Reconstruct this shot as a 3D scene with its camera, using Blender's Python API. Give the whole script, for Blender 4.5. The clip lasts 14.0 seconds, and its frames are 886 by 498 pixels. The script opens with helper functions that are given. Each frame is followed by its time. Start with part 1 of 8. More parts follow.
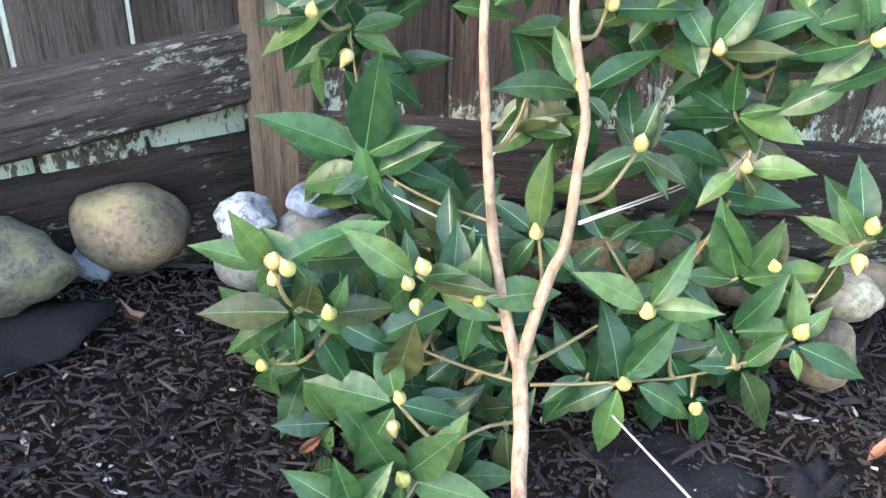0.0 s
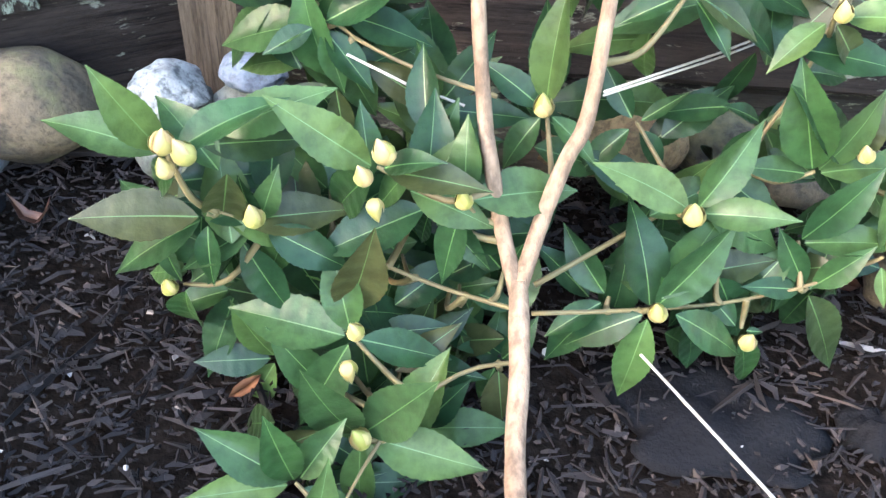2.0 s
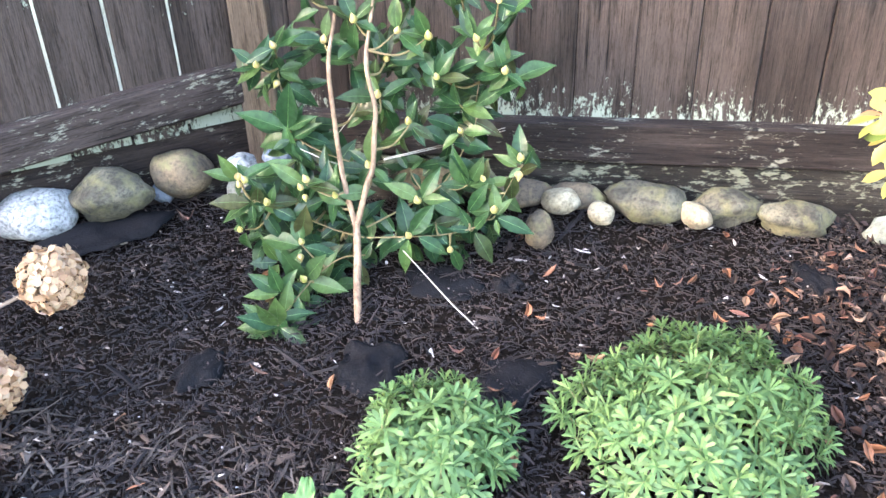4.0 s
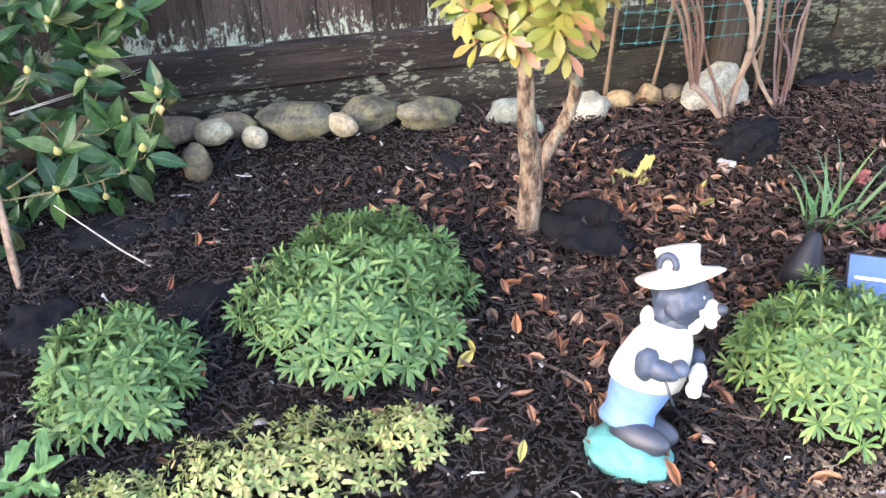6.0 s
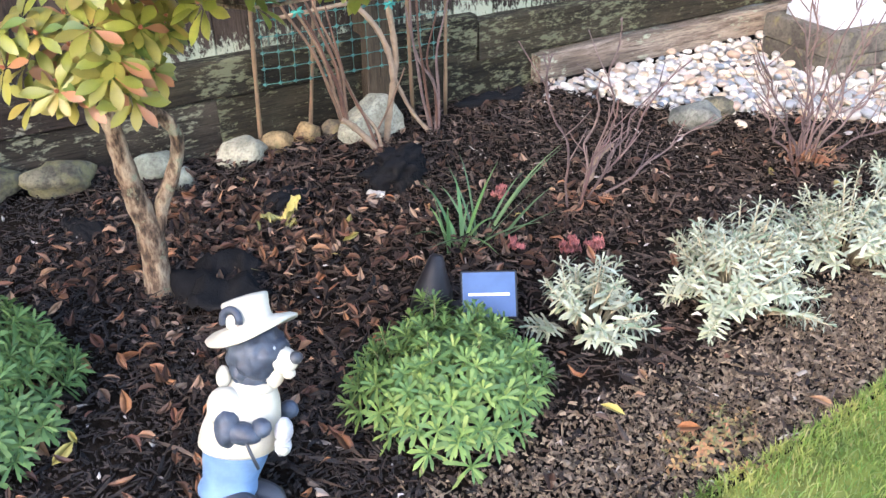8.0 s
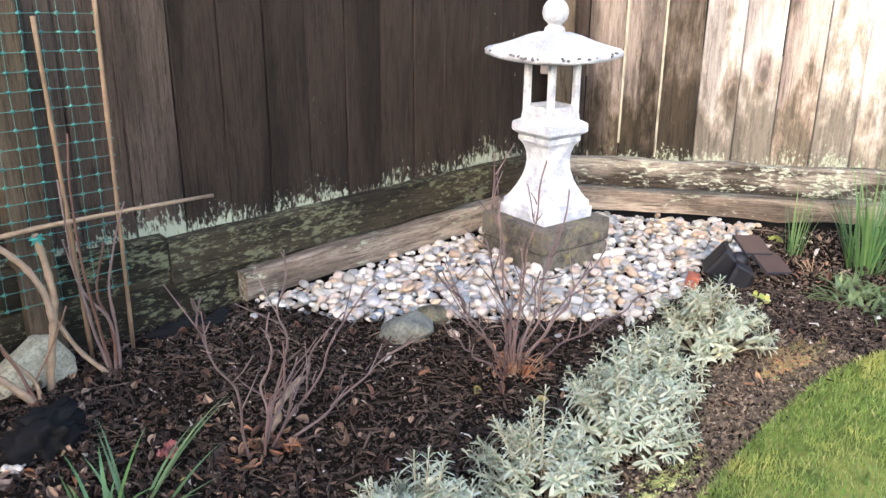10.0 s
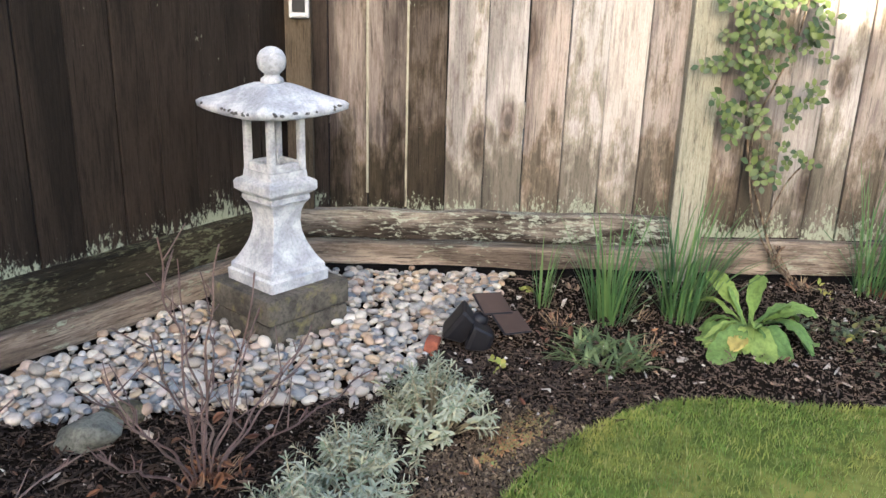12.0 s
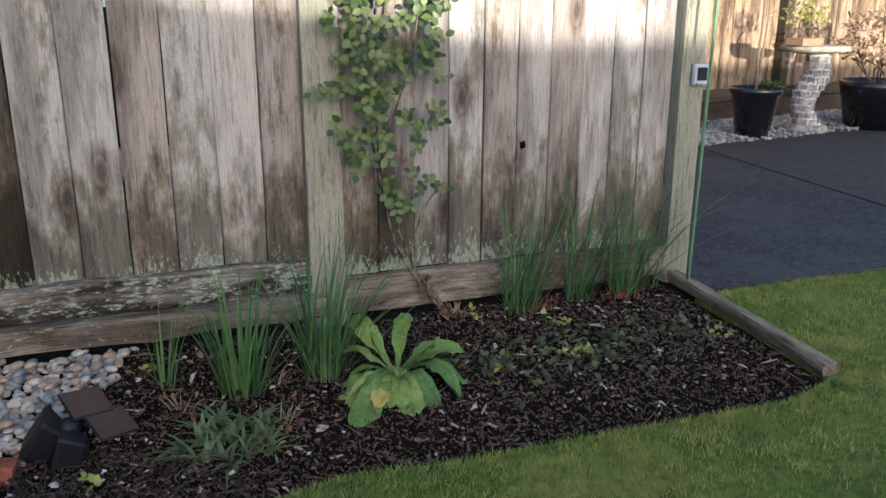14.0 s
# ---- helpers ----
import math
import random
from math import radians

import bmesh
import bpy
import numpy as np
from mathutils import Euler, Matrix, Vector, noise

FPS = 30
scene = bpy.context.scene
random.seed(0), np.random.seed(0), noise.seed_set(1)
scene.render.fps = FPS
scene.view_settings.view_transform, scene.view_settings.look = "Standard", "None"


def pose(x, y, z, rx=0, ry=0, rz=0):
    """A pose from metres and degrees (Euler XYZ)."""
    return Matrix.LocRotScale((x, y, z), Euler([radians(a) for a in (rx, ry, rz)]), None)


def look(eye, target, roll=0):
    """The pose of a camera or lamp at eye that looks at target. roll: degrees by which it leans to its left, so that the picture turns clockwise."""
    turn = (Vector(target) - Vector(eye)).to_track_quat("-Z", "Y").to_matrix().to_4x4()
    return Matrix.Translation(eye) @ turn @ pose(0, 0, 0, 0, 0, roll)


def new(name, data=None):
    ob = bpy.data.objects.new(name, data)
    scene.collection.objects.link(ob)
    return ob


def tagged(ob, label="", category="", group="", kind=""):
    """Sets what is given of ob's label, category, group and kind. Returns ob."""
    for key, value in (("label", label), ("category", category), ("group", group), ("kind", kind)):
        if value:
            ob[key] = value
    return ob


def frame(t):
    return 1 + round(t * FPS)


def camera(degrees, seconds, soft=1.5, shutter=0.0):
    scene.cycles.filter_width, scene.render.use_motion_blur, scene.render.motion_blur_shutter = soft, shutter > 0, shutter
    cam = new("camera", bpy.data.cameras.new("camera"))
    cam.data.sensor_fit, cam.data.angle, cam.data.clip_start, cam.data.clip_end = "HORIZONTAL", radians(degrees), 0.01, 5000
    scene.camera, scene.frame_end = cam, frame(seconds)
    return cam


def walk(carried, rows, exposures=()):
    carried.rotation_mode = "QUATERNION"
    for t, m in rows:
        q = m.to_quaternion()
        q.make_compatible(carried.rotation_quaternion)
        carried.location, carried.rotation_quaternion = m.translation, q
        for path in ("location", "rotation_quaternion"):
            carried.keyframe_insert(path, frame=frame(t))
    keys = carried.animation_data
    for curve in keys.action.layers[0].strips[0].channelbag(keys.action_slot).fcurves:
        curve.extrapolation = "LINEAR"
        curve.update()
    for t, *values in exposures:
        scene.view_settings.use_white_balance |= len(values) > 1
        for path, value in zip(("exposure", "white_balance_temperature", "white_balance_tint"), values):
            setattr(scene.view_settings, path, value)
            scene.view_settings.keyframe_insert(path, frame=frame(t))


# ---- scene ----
cam = camera(56.3, 14.0)
PATH = [
    (0, (0.221, 0.801, 0.653), (0.066, 2.552, -0.303), 1.6),
    (0.5, (0.225, 0.961, 0.563), (0.103, 2.586, -0.597), 1.6),
    (1, (0.218, 1.032, 0.521), (0.113, 2.598, -0.718), 2.3),
    (1.5, (0.215, 1.032, 0.524), (0.093, 2.633, -0.669), 2.2),
    (2, (0.219, 0.995, 0.537), (0.102, 2.613, -0.633), 2.3),
    (2.2, (0.24, 0.914, 0.579), (0.087, 2.544, -0.571), 1.7),
    (4.3, (0.71, -0.072, 1.008), (0.407, 1.636, 0.012), -1.8),
    (4.5, (0.71, -0.076, 0.991), (0.467, 1.634, -0.018), -1.6),
    (5, (0.714, -0.081, 0.98), (0.692, 1.602, -0.1), -0.9),
    (5.5, (0.73, -0.112, 0.971), (1.006, 1.559, -0.093), -1.7),
    (6, (0.781, -0.157, 0.956), (1.159, 1.47, -0.143), -1.4),
    (6.5, (0.881, -0.201, 0.938), (1.362, 1.395, -0.166), -0.6),
    (7, (0.966, -0.223, 0.929), (1.543, 1.35, -0.162), -1.3),
    (7.5, (1.017, -0.23, 0.924), (1.678, 1.321, -0.152), -1.8),
    (8, (1.097, -0.201, 0.925), (1.959, 1.282, -0.103), -0.7),
    (8.5, (1.2, -0.163, 0.935), (2.252, 1.264, 0.009), -0.7),
    (9, (1.297, -0.173, 0.944), (2.376, 1.3, 0.13), -1.1),
    (9.2, (1.343, -0.195, 0.943), (2.458, 1.284, 0.188), -0.8),
    (11.3, (1.714, -0.145, 1.059), (3.236, 0.989, 0.429), 0.6),
    (11.5, (1.766, -0.168, 1.058), (3.293, 0.96, 0.428), 1.0),
    (12, (1.888, -0.258, 1.055), (3.466, 0.803, 0.436), 1.8),
    (12.5, (2.004, -0.277, 1.051), (3.704, 0.584, 0.444), 1.3),
    (13, (2.137, -0.248, 1.073), (3.953, 0.359, 0.496), 0.0),
    (13.5, (2.234, -0.282, 1.083), (4.086, 0.213, 0.513), -0.9),
    (14, (2.344, -0.386, 1.076), (4.201, 0.084, 0.502), 0.2),
]
walk(cam, [(t, look(eye, target, roll)) for t, eye, target, roll in PATH], exposures=[(0, 4.70, 6400, 17), (2.2, 4.74, 6400, 17), (4.6, 4.86, 6450, 22), (5.0, 4.62, 6450, 22), (5.5, 3.97, 6400, 23), (6.5, 4.28, 6300, 21), (7, 4.05, 6300, 21), (7.5, 4.05, 6300, 20), (8.2, 3.58, 6300, 17), (9, 3.52, 6350, 17), (11.5, 2.68, 6250, 12), (12, 2.53, 6250, 12), (12.6, 2.3, 6250, 12), (13, 1.87, 6250, 12), (13.5, 1.78, 5750, 11), (14, 1.38, 5550, 11)])

# ---- light ----
SUN_UP, SUN_X, SUN_Y = 6.0, -0.86, -0.51   # height in degrees, and the side that the sun stands on
world = bpy.data.worlds.new("sky")
scene.world = world
world.use_nodes = True
wn = world.node_tree
sky = wn.nodes.new("ShaderNodeTexSky")
sky.sky_type, sky.sun_disc = "NISHITA", False
sky.sun_elevation, sky.sun_rotation = radians(SUN_UP + 12), math.atan2(SUN_X, SUN_Y)
sky.air_density, sky.dust_density, sky.ozone_density = 1.0, 2.0, 1.0
wn.links.new(sky.outputs[0], wn.nodes["Background"].inputs[0])
wn.nodes["Background"].inputs[1].default_value = 0.15
sun_data = bpy.data.lights.new("sun", "SUN")
sun_data.energy, sun_data.angle, sun_data.color = 5.0, radians(0.6), (1.0, 0.86, 0.66)
sun = new("sun", sun_data)
sun.matrix_world = look((SUN_X * 20, SUN_Y * 20, 20 * math.tan(radians(SUN_UP))), (0, 0, 0))


# ---- tools ----
def part(name, bm, material, parent=None, label="", smooth=True):
    """Links a bmesh as one mesh object, under a thing or a part."""
    me = bm if isinstance(bm, bpy.types.Mesh) else bpy.data.meshes.new(name)
    if me is not bm:
        bm.to_mesh(me)
        bm.free()
    if not me.materials:
        for m in material if isinstance(material, (list, tuple)) else [material]:
            me.materials.append(m)
        if smooth:
            me.shade_smooth()
    ob = new(name, me)
    ob.parent = parent
    return tagged(ob, label=label)


def thing(name, x, y, z, label, category, group="", kind="", turn=0):
    ob = new(name)
    ob.empty_display_size = 0.05
    ob.matrix_basis = pose(x, y, z, 0, 0, turn)
    return tagged(ob, label, category, group, kind)


def mesh_np(name, verts, faces, material, smooth=False):
    me = bpy.data.meshes.new(name)
    me.from_pydata(verts.tolist() if hasattr(verts, "tolist") else verts, [], faces.tolist() if hasattr(faces, "tolist") else faces)
    for m in material if isinstance(material, (list, tuple)) else [material]:
        me.materials.append(m)
    if smooth:
        me.shade_smooth()
    me.update()
    return me


def block(bm, x0, y0, z0, x1, y1, z1, bevel=0.004, segs=1):
    r = bmesh.ops.create_cube(bm, size=1.0)
    for v in r["verts"]:
        v.co = Vector(((x0 + x1) / 2 + v.co.x * (x1 - x0), (y0 + y1) / 2 + v.co.y * (y1 - y0), (z0 + z1) / 2 + v.co.z * (z1 - z0)))
    if bevel:
        es = list({e for v in r["verts"] for e in v.link_edges})
        bmesh.ops.bevel(bm, geom=es, offset=bevel, segments=segs, affect="EDGES", profile=0.6)
    return bm


def tube(bm, pts, radii, n=8, mat=0):
    """A tapered tube along points."""
    pts = [Vector(p) for p in pts]
    rings, side = [], None
    for i, p in enumerate(pts):
        d = (pts[min(i + 1, len(pts) - 1)] - pts[max(i - 1, 0)]).normalized()
        if side is None:
            side = d.orthogonal().normalized()
        side = (side - d * side.dot(d)).normalized()
        up = d.cross(side)
        r = radii[i] if isinstance(radii, (list, tuple)) else radii
        rings.append([bm.verts.new(p + (side * math.cos(2 * math.pi * k / n) + up * math.sin(2 * math.pi * k / n)) * r) for k in range(n)])
    for a, b in zip(rings, rings[1:]):
        for k in range(n):
            bm.faces.new((a[k], a[(k + 1) % n], b[(k + 1) % n], b[k])).material_index = mat
    for ring, flip in ((rings[0], True), (rings[-1], False)):
        bm.faces.new(ring[::-1] if flip else ring).material_index = mat
    return bm


def lathe(bm, profile, n=16, mat=0, wave=None):
    """A turned solid from (radius, height) pairs."""
    rings = []
    for r, z in profile:
        rings.append([bm.verts.new((r * math.cos(2 * math.pi * k / n), r * math.sin(2 * math.pi * k / n), z)) for k in range(n)])
    for a, b in zip(rings, rings[1:]):
        for k in range(n):
            bm.faces.new((a[k], a[(k + 1) % n], b[(k + 1) % n], b[k])).material_index = mat
    bm.faces.new(rings[0][::-1]).material_index = mat
    bm.faces.new(rings[-1]).material_index = mat
    return bm


def square_loft(bm, levels, corner=0.0):
    """A square tapered solid from (half width, height) pairs."""
    rings = []
    for h, z in levels:
        c = h * corner
        ring = []
        for sx, sy in ((1, 1), (-1, 1), (-1, -1), (1, -1)):
            if c:
                a, b = ((sx * h, sy * (h - c)), (sx * (h - c), sy * h))
                for q in ((a, b) if sx * sy > 0 else (b, a)):
                    ring.append(bm.verts.new((*q, z)))
            else:
                ring.append(bm.verts.new((sx * h, sy * h, z)))
        rings.append(ring)
    n = len(rings[0])
    for a, b in zip(rings, rings[1:]):
        for k in range(n):
            bm.faces.new((a[k], a[(k + 1) % n], b[(k + 1) % n], b[k]))
    bm.faces.new(rings[0][::-1])
    bm.faces.new(rings[-1])
    return bm


def blob(bm, sx, sy, sz, seed=0, rough=0.18, freq=1.6, subdiv=3, centre=(0, 0, 0), mat=0, flat=0.0):
    r = bmesh.ops.create_icosphere(bm, subdivisions=subdiv, radius=1.0)
    for v in r["verts"]:
        n = v.co.normalized()
        k = 1 + rough * noise.noise(n * freq + Vector((seed * 7.3, seed * 3.1, seed))) + rough * 0.35 * noise.noise(n * freq * 3 + Vector((seed, 0, 9)))
        p = n * k
        if flat:
            p.z = math.copysign(min(abs(p.z), 1 - flat), p.z) if abs(p.z) > 1 - flat else p.z
        v.co = Vector((p.x * sx + centre[0], p.y * sy + centre[1], p.z * sz + centre[2]))
    if mat:
        for f in {f for v in r["verts"] for f in v.link_faces}:
            f.material_index = mat
    return bm


def leaf_shape(bm, base, along, up, length, width, bend=0.3, fold=0.25, steps=6, mat=0, widest=0.45, serrate=0.0):
    """One leaf with a midrib fold: base point, direction, upper side."""
    a = Vector(along).normalized()
    u = Vector(up)
    u = (u - a * u.dot(a))
    u = u.normalized() if u.length > 1e-5 else a.orthogonal().normalized()
    s = a.cross(u)
    base = Vector(base)
    rows = []
    for i in range(steps + 1):
        t = i / steps
        w = width / 2 * (math.sin(math.pi * min(1, t ** (math.log(0.5) / math.log(widest)))) ** 0.85 if 0 < t < 1 else 0.0)
        if serrate and i % 2:
            w *= 1 + serrate
        p = base + a * (length * (t - 0.12 * bend * t * t)) - u * (length * bend * t * t * 0.5)
        if w <= 0:
            rows.append([bm.verts.new(p)])
        else:
            lift = u * (w * fold)
            rows.append([bm.verts.new(p - s * w + lift), bm.verts.new(p), bm.verts.new(p + s * w + lift)])
    for p, q in zip(rows, rows[1:]):
        if len(p) == 1 and len(q) == 3:
            fs = [(p[0], q[1], q[0]), (p[0], q[2], q[1])]
        elif len(p) == 3 and len(q) == 1:
            fs = [(p[0], p[1], q[0]), (p[1], p[2], q[0])]
        else:
            fs = [(p[0], p[1], q[1], q[0]), (p[1], p[2], q[2], q[1])]
        for f in fs:
            bm.faces.new(f).material_index = mat


# ---- materials ----
def shader(name, rough=0.7, spec=0.3):
    m = bpy.data.materials.new(name)
    m.use_nodes = True
    t = m.node_tree
    b = t.nodes["Principled BSDF"]
    b.inputs["Roughness"].default_value = rough
    b.inputs["Specular IOR Level"].default_value = spec
    return m, t, b


def node(t, kind, **values):
    n = t.nodes.new(kind)
    for k, v in values.items():
        if k in n.inputs:
            n.inputs[k].default_value = v
    return n


def ramp(t, source, stops):
    r = t.nodes.new("ShaderNodeValToRGB")
    while len(r.color_ramp.elements) < len(stops):
        r.color_ramp.elements.new(0.5)
    for e, (p, c) in zip(r.color_ramp.elements, stops):
        e.position, e.color = p, (*c, 1) if len(c) == 3 else c
    t.links.new(source, r.inputs[0])
    return r.outputs[0]


def mix(t, fac, a, b, kind="MIX"):
    m = t.nodes.new("ShaderNodeMix")
    m.data_type, m.blend_type = "RGBA", kind
    for s, v in ((m.inputs["Factor"], fac), (m.inputs["A"], a), (m.inputs["B"], b)):
        if isinstance(v, bpy.types.NodeSocket):
            t.links.new(v, s)
        else:
            s.default_value = v if isinstance(v, (int, float)) else (*v, 1)
    return m.outputs["Result"]


def tex_noise(t, scale, detail=4, stretch=(1, 1, 1), where="Object", rough=0.6):
    c = t.nodes.new("ShaderNodeTexCoord")
    mp = t.nodes.new("ShaderNodeMapping")
    mp.inputs["Scale"].default_value = stretch
    n = node(t, "ShaderNodeTexNoise", Scale=scale, Detail=detail, Roughness=rough)
    src = c.outputs["Object"] if where == "Object" else t.nodes.new("ShaderNodeNewGeometry").outputs["Position"]
    if where == "Random":
        src = c.outputs["Object"]
    oi = t.nodes.new("ShaderNodeObjectInfo")
    add = t.nodes.new("ShaderNodeVectorMath")
    add.operation = "MULTIPLY_ADD"
    add.inputs[1].default_value = (7.0, 7.0, 7.0)
    t.links.new(oi.outputs["Random"], add.inputs[0])
    t.links.new(src, mp.inputs[0])
    t.links.new(mp.outputs[0], add.inputs[2])
    t.links.new(add.outputs[0], n.inputs["Vector"])
    return n.outputs[0]


def relief(t, b, source, strength=0.3, distance=0.005):
    n = node(t, "ShaderNodeBump", Strength=strength, Distance=distance)
    t.links.new(source, n.inputs["Height"])
    t.links.new(n.outputs[0], b.inputs["Normal"])


def tint(name, colours, rough=0.6, spec=0.3, grain=30, spread=0.35, by="object", bump=0.15, stretch=(1, 1, 1), through_light=0.0):
    """A material of several base colours: picked by object or by loose piece, with mottling at two scales."""
    m, t, b = shader(name, rough, spec)
    if by == "object":
        pick = t.nodes.new("ShaderNodeObjectInfo").outputs["Random"]
    elif by == "piece":
        pick = t.nodes.new("ShaderNodeNewGeometry").outputs["Random Per Island"]
    else:
        pick = tex_noise(t, grain / 8, 3)
    n = len(colours)
    base = ramp(t, pick, [(i / max(1, n - 1), c) for i, c in enumerate(colours)])
    fine = tex_noise(t, grain, 5, stretch)
    wide = tex_noise(t, grain / 6, 3, stretch)
    c = mix(t, spread, base, ramp(t, fine, [(0.36, (0.22, 0.22, 0.22)), (0.60, (1.0, 1.0, 1.0))]), "MULTIPLY")
    c = mix(t, spread * 0.7, c, ramp(t, wide, [(0.35, (0.45, 0.43, 0.4)), (0.65, (1.0, 1.0, 1.0))]), "MULTIPLY")
    t.links.new(c, b.inputs["Base Color"])
    if bump:
        relief(t, b, fine, bump)
    if through_light:
        b.inputs["Subsurface Weight"].default_value = 0.0
        tr = t.nodes.new("ShaderNodeBsdfTranslucent")
        t.links.new(c, tr.inputs[0])
        ms = node(t, "ShaderNodeMixShader", Fac=through_light)
        t.links.new(b.outputs[0], ms.inputs[1])
        t.links.new(tr.outputs[0], ms.inputs[2])
        t.links.new(ms.outputs[0], t.nodes["Material Output"].inputs[0])
    return m


def timber(name, pale, dark, lichen=(0.24, 0.27, 0.20), stain=0.5, moss=0.0, band=None, along="Z", knots=0.0, streak=1.0, damp=0.0):
    """Weathered wood: long grain, dark stains, lichen near the foot, darker blotches towards the foot."""
    m, t, b = shader(name, 0.85, 0.15)
    st = {"Z": (34, 34, 1.0), "X": (1.0, 34, 34)}[along]
    fine = tex_noise(t, 9, 7, st, rough=0.6)
    wide = tex_noise(t, 2.2, 4, {"Z": (3, 3, 0.6), "X": (0.6, 3, 3)}[along])
    rnd = t.nodes.new("ShaderNodeObjectInfo").outputs["Random"]
    crack = tex_noise(t, 20, 3, {"Z": (9, 9, 0.25), "X": (0.25, 9, 9)}[along], rough=0.5)
    c = ramp(t, fine, [(0.30, dark), (0.44, tuple(p * 0.7 + d * 0.3 for p, d in zip(pale, dark))), (0.64, pale)])
    c = mix(t, stain, c, ramp(t, wide, [(0.32 + 0.14 * stain, (0.13, 0.11, 0.10)), (0.46 + 0.15 * stain, (1, 1, 1))]), "MULTIPLY")
    c = mix(t, stain * 0.8, c, ramp(t, tex_noise(t, 11, 7, {"Z": (7, 7, 0.6), "X": (0.6, 7, 7)}[along]), [(0.34, (0.22, 0.19, 0.18)), (0.50, (1, 1, 1))]), "MULTIPLY")
    c = mix(t, 0.55, c, ramp(t, rnd, [(0.0, (0.5, 0.47, 0.45)), (0.35, (0.95, 0.9, 0.84)), (0.7, (0.7, 0.69, 0.68)), (1.0, (1.0, 1.0, 1.0))]), "MULTIPLY")
    c = mix(t, 0.8 * streak, c, ramp(t, crack, [(0.30, (0.12, 0.10, 0.09)), (0.36, (1, 1, 1))]), "MULTIPLY")
    pits = tex_noise(t, 330, 5, {"Z": (1, 1, 0.2), "X": (0.2, 1, 1)}[along], rough=0.7)
    c = mix(t, 0.42 * (0.4 + 0.6 * streak), c, ramp(t, pits, [(0.38, (0.30, 0.27, 0.25)), (0.50, (0.9, 0.9, 0.9)), (0.60, (1.0, 1.0, 1.0))]), "MULTIPLY")
    dash = tex_noise(t, 60, 4, {"Z": (1.0, 1.0, 0.10), "X": (0.10, 1.0, 1.0)}[along], rough=0.7)
    c = mix(t, 0.55 * streak, c, ramp(t, dash, [(0.37, (0.26, 0.22, 0.20)), (0.44, (1, 1, 1))]), "MULTIPLY")
    if moss or band:
        g = t.nodes.new("ShaderNodeNewGeometry")
        x = t.nodes.new("ShaderNodeSeparateXYZ")
        t.links.new(g.outputs["Position"], x.inputs[0])
        spots = tex_noise(t, 85, 7, (1, 1, 0.45) if band else (0.35, 1, 1), rough=0.75)
        patch = tex_noise(t, 7, 3)
        if band:
            lo, hi = band
            k = node(t, "ShaderNodeMapRange", **{"From Min": hi, "From Max": lo, "To Min": -0.90, "To Max": -0.26})
            t.links.new(x.outputs["Z"], k.inputs["Value"])
            lift = k.outputs[0]
        else:
            k = node(t, "ShaderNodeMath")
            k.inputs[0].default_value, k.inputs[1].default_value = moss, -0.42
            lift = k.outputs[0]
        sharp = node(t, "ShaderNodeMath")
        sharp.operation = "MULTIPLY_ADD"
        sharp.inputs[1].default_value, sharp.inputs[2].default_value = 2.4, -0.70
        t.links.new(spots, sharp.inputs[0])
        a = node(t, "ShaderNodeMath")
        a.operation = "ADD"
        t.links.new(sharp.outputs[0], a.inputs[0])
        t.links.new(lift, a.inputs[1])
        p = node(t, "ShaderNodeMath")
        p.operation = "MULTIPLY_ADD"
        p.inputs[1].default_value = 1.15
        t.links.new(patch, p.inputs[0])
        t.links.new(a.outputs[0], p.inputs[2])
        w = node(t, "ShaderNodeMath")
        w.operation = "MULTIPLY_ADD"
        w.inputs[1].default_value = 0.22 if band else 0.0
        t.links.new(rnd, w.inputs[0])
        t.links.new(p.outputs[0], w.inputs[2])
        p = w
        # Blotchy olive darkening that thickens towards the foot, uneven from board to board.
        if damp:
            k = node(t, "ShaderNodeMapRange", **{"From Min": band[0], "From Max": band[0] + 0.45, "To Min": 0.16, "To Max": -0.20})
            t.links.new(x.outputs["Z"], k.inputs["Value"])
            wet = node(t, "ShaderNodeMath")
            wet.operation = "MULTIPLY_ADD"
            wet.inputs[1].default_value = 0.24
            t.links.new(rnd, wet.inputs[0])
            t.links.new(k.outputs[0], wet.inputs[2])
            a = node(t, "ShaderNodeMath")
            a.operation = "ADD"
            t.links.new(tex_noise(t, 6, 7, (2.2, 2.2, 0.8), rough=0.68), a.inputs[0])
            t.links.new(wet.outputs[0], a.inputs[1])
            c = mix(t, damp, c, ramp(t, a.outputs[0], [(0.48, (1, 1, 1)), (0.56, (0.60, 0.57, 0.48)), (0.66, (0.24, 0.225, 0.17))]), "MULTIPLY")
        mask = ramp(t, p.outputs[0], [(0.80, (0, 0, 0)), (0.95, (0.80, 0.80, 0.80))])
        c = mix(t, mask, c, lichen)
    if knots:
        co = t.nodes.new("ShaderNodeTexCoord")
        oi = t.nodes.new("ShaderNodeObjectInfo")
        sp = t.nodes.new("ShaderNodeSeparateXYZ")
        cb = t.nodes.new("ShaderNodeCombineXYZ")
        mv = t.nodes.new("ShaderNodeMapping")
        mv.inputs["Scale"].default_value = (2.6, 1.1, 1.0)
        ad = t.nodes.new("ShaderNodeVectorMath")
        ad.operation = "MULTIPLY_ADD"
        ad.inputs[1].default_value = (31.0, 17.0, 53.0)
        t.links.new(oi.outputs["Random"], ad.inputs[0])
        t.links.new(co.outputs["Object"], sp.inputs[0])
        t.links.new(sp.outputs["X"], cb.inputs["X"])
        t.links.new(sp.outputs["Z"], cb.inputs["Y"])
        t.links.new(cb.outputs[0], mv.inputs[0])
        t.links.new(mv.outputs[0], ad.inputs[2])
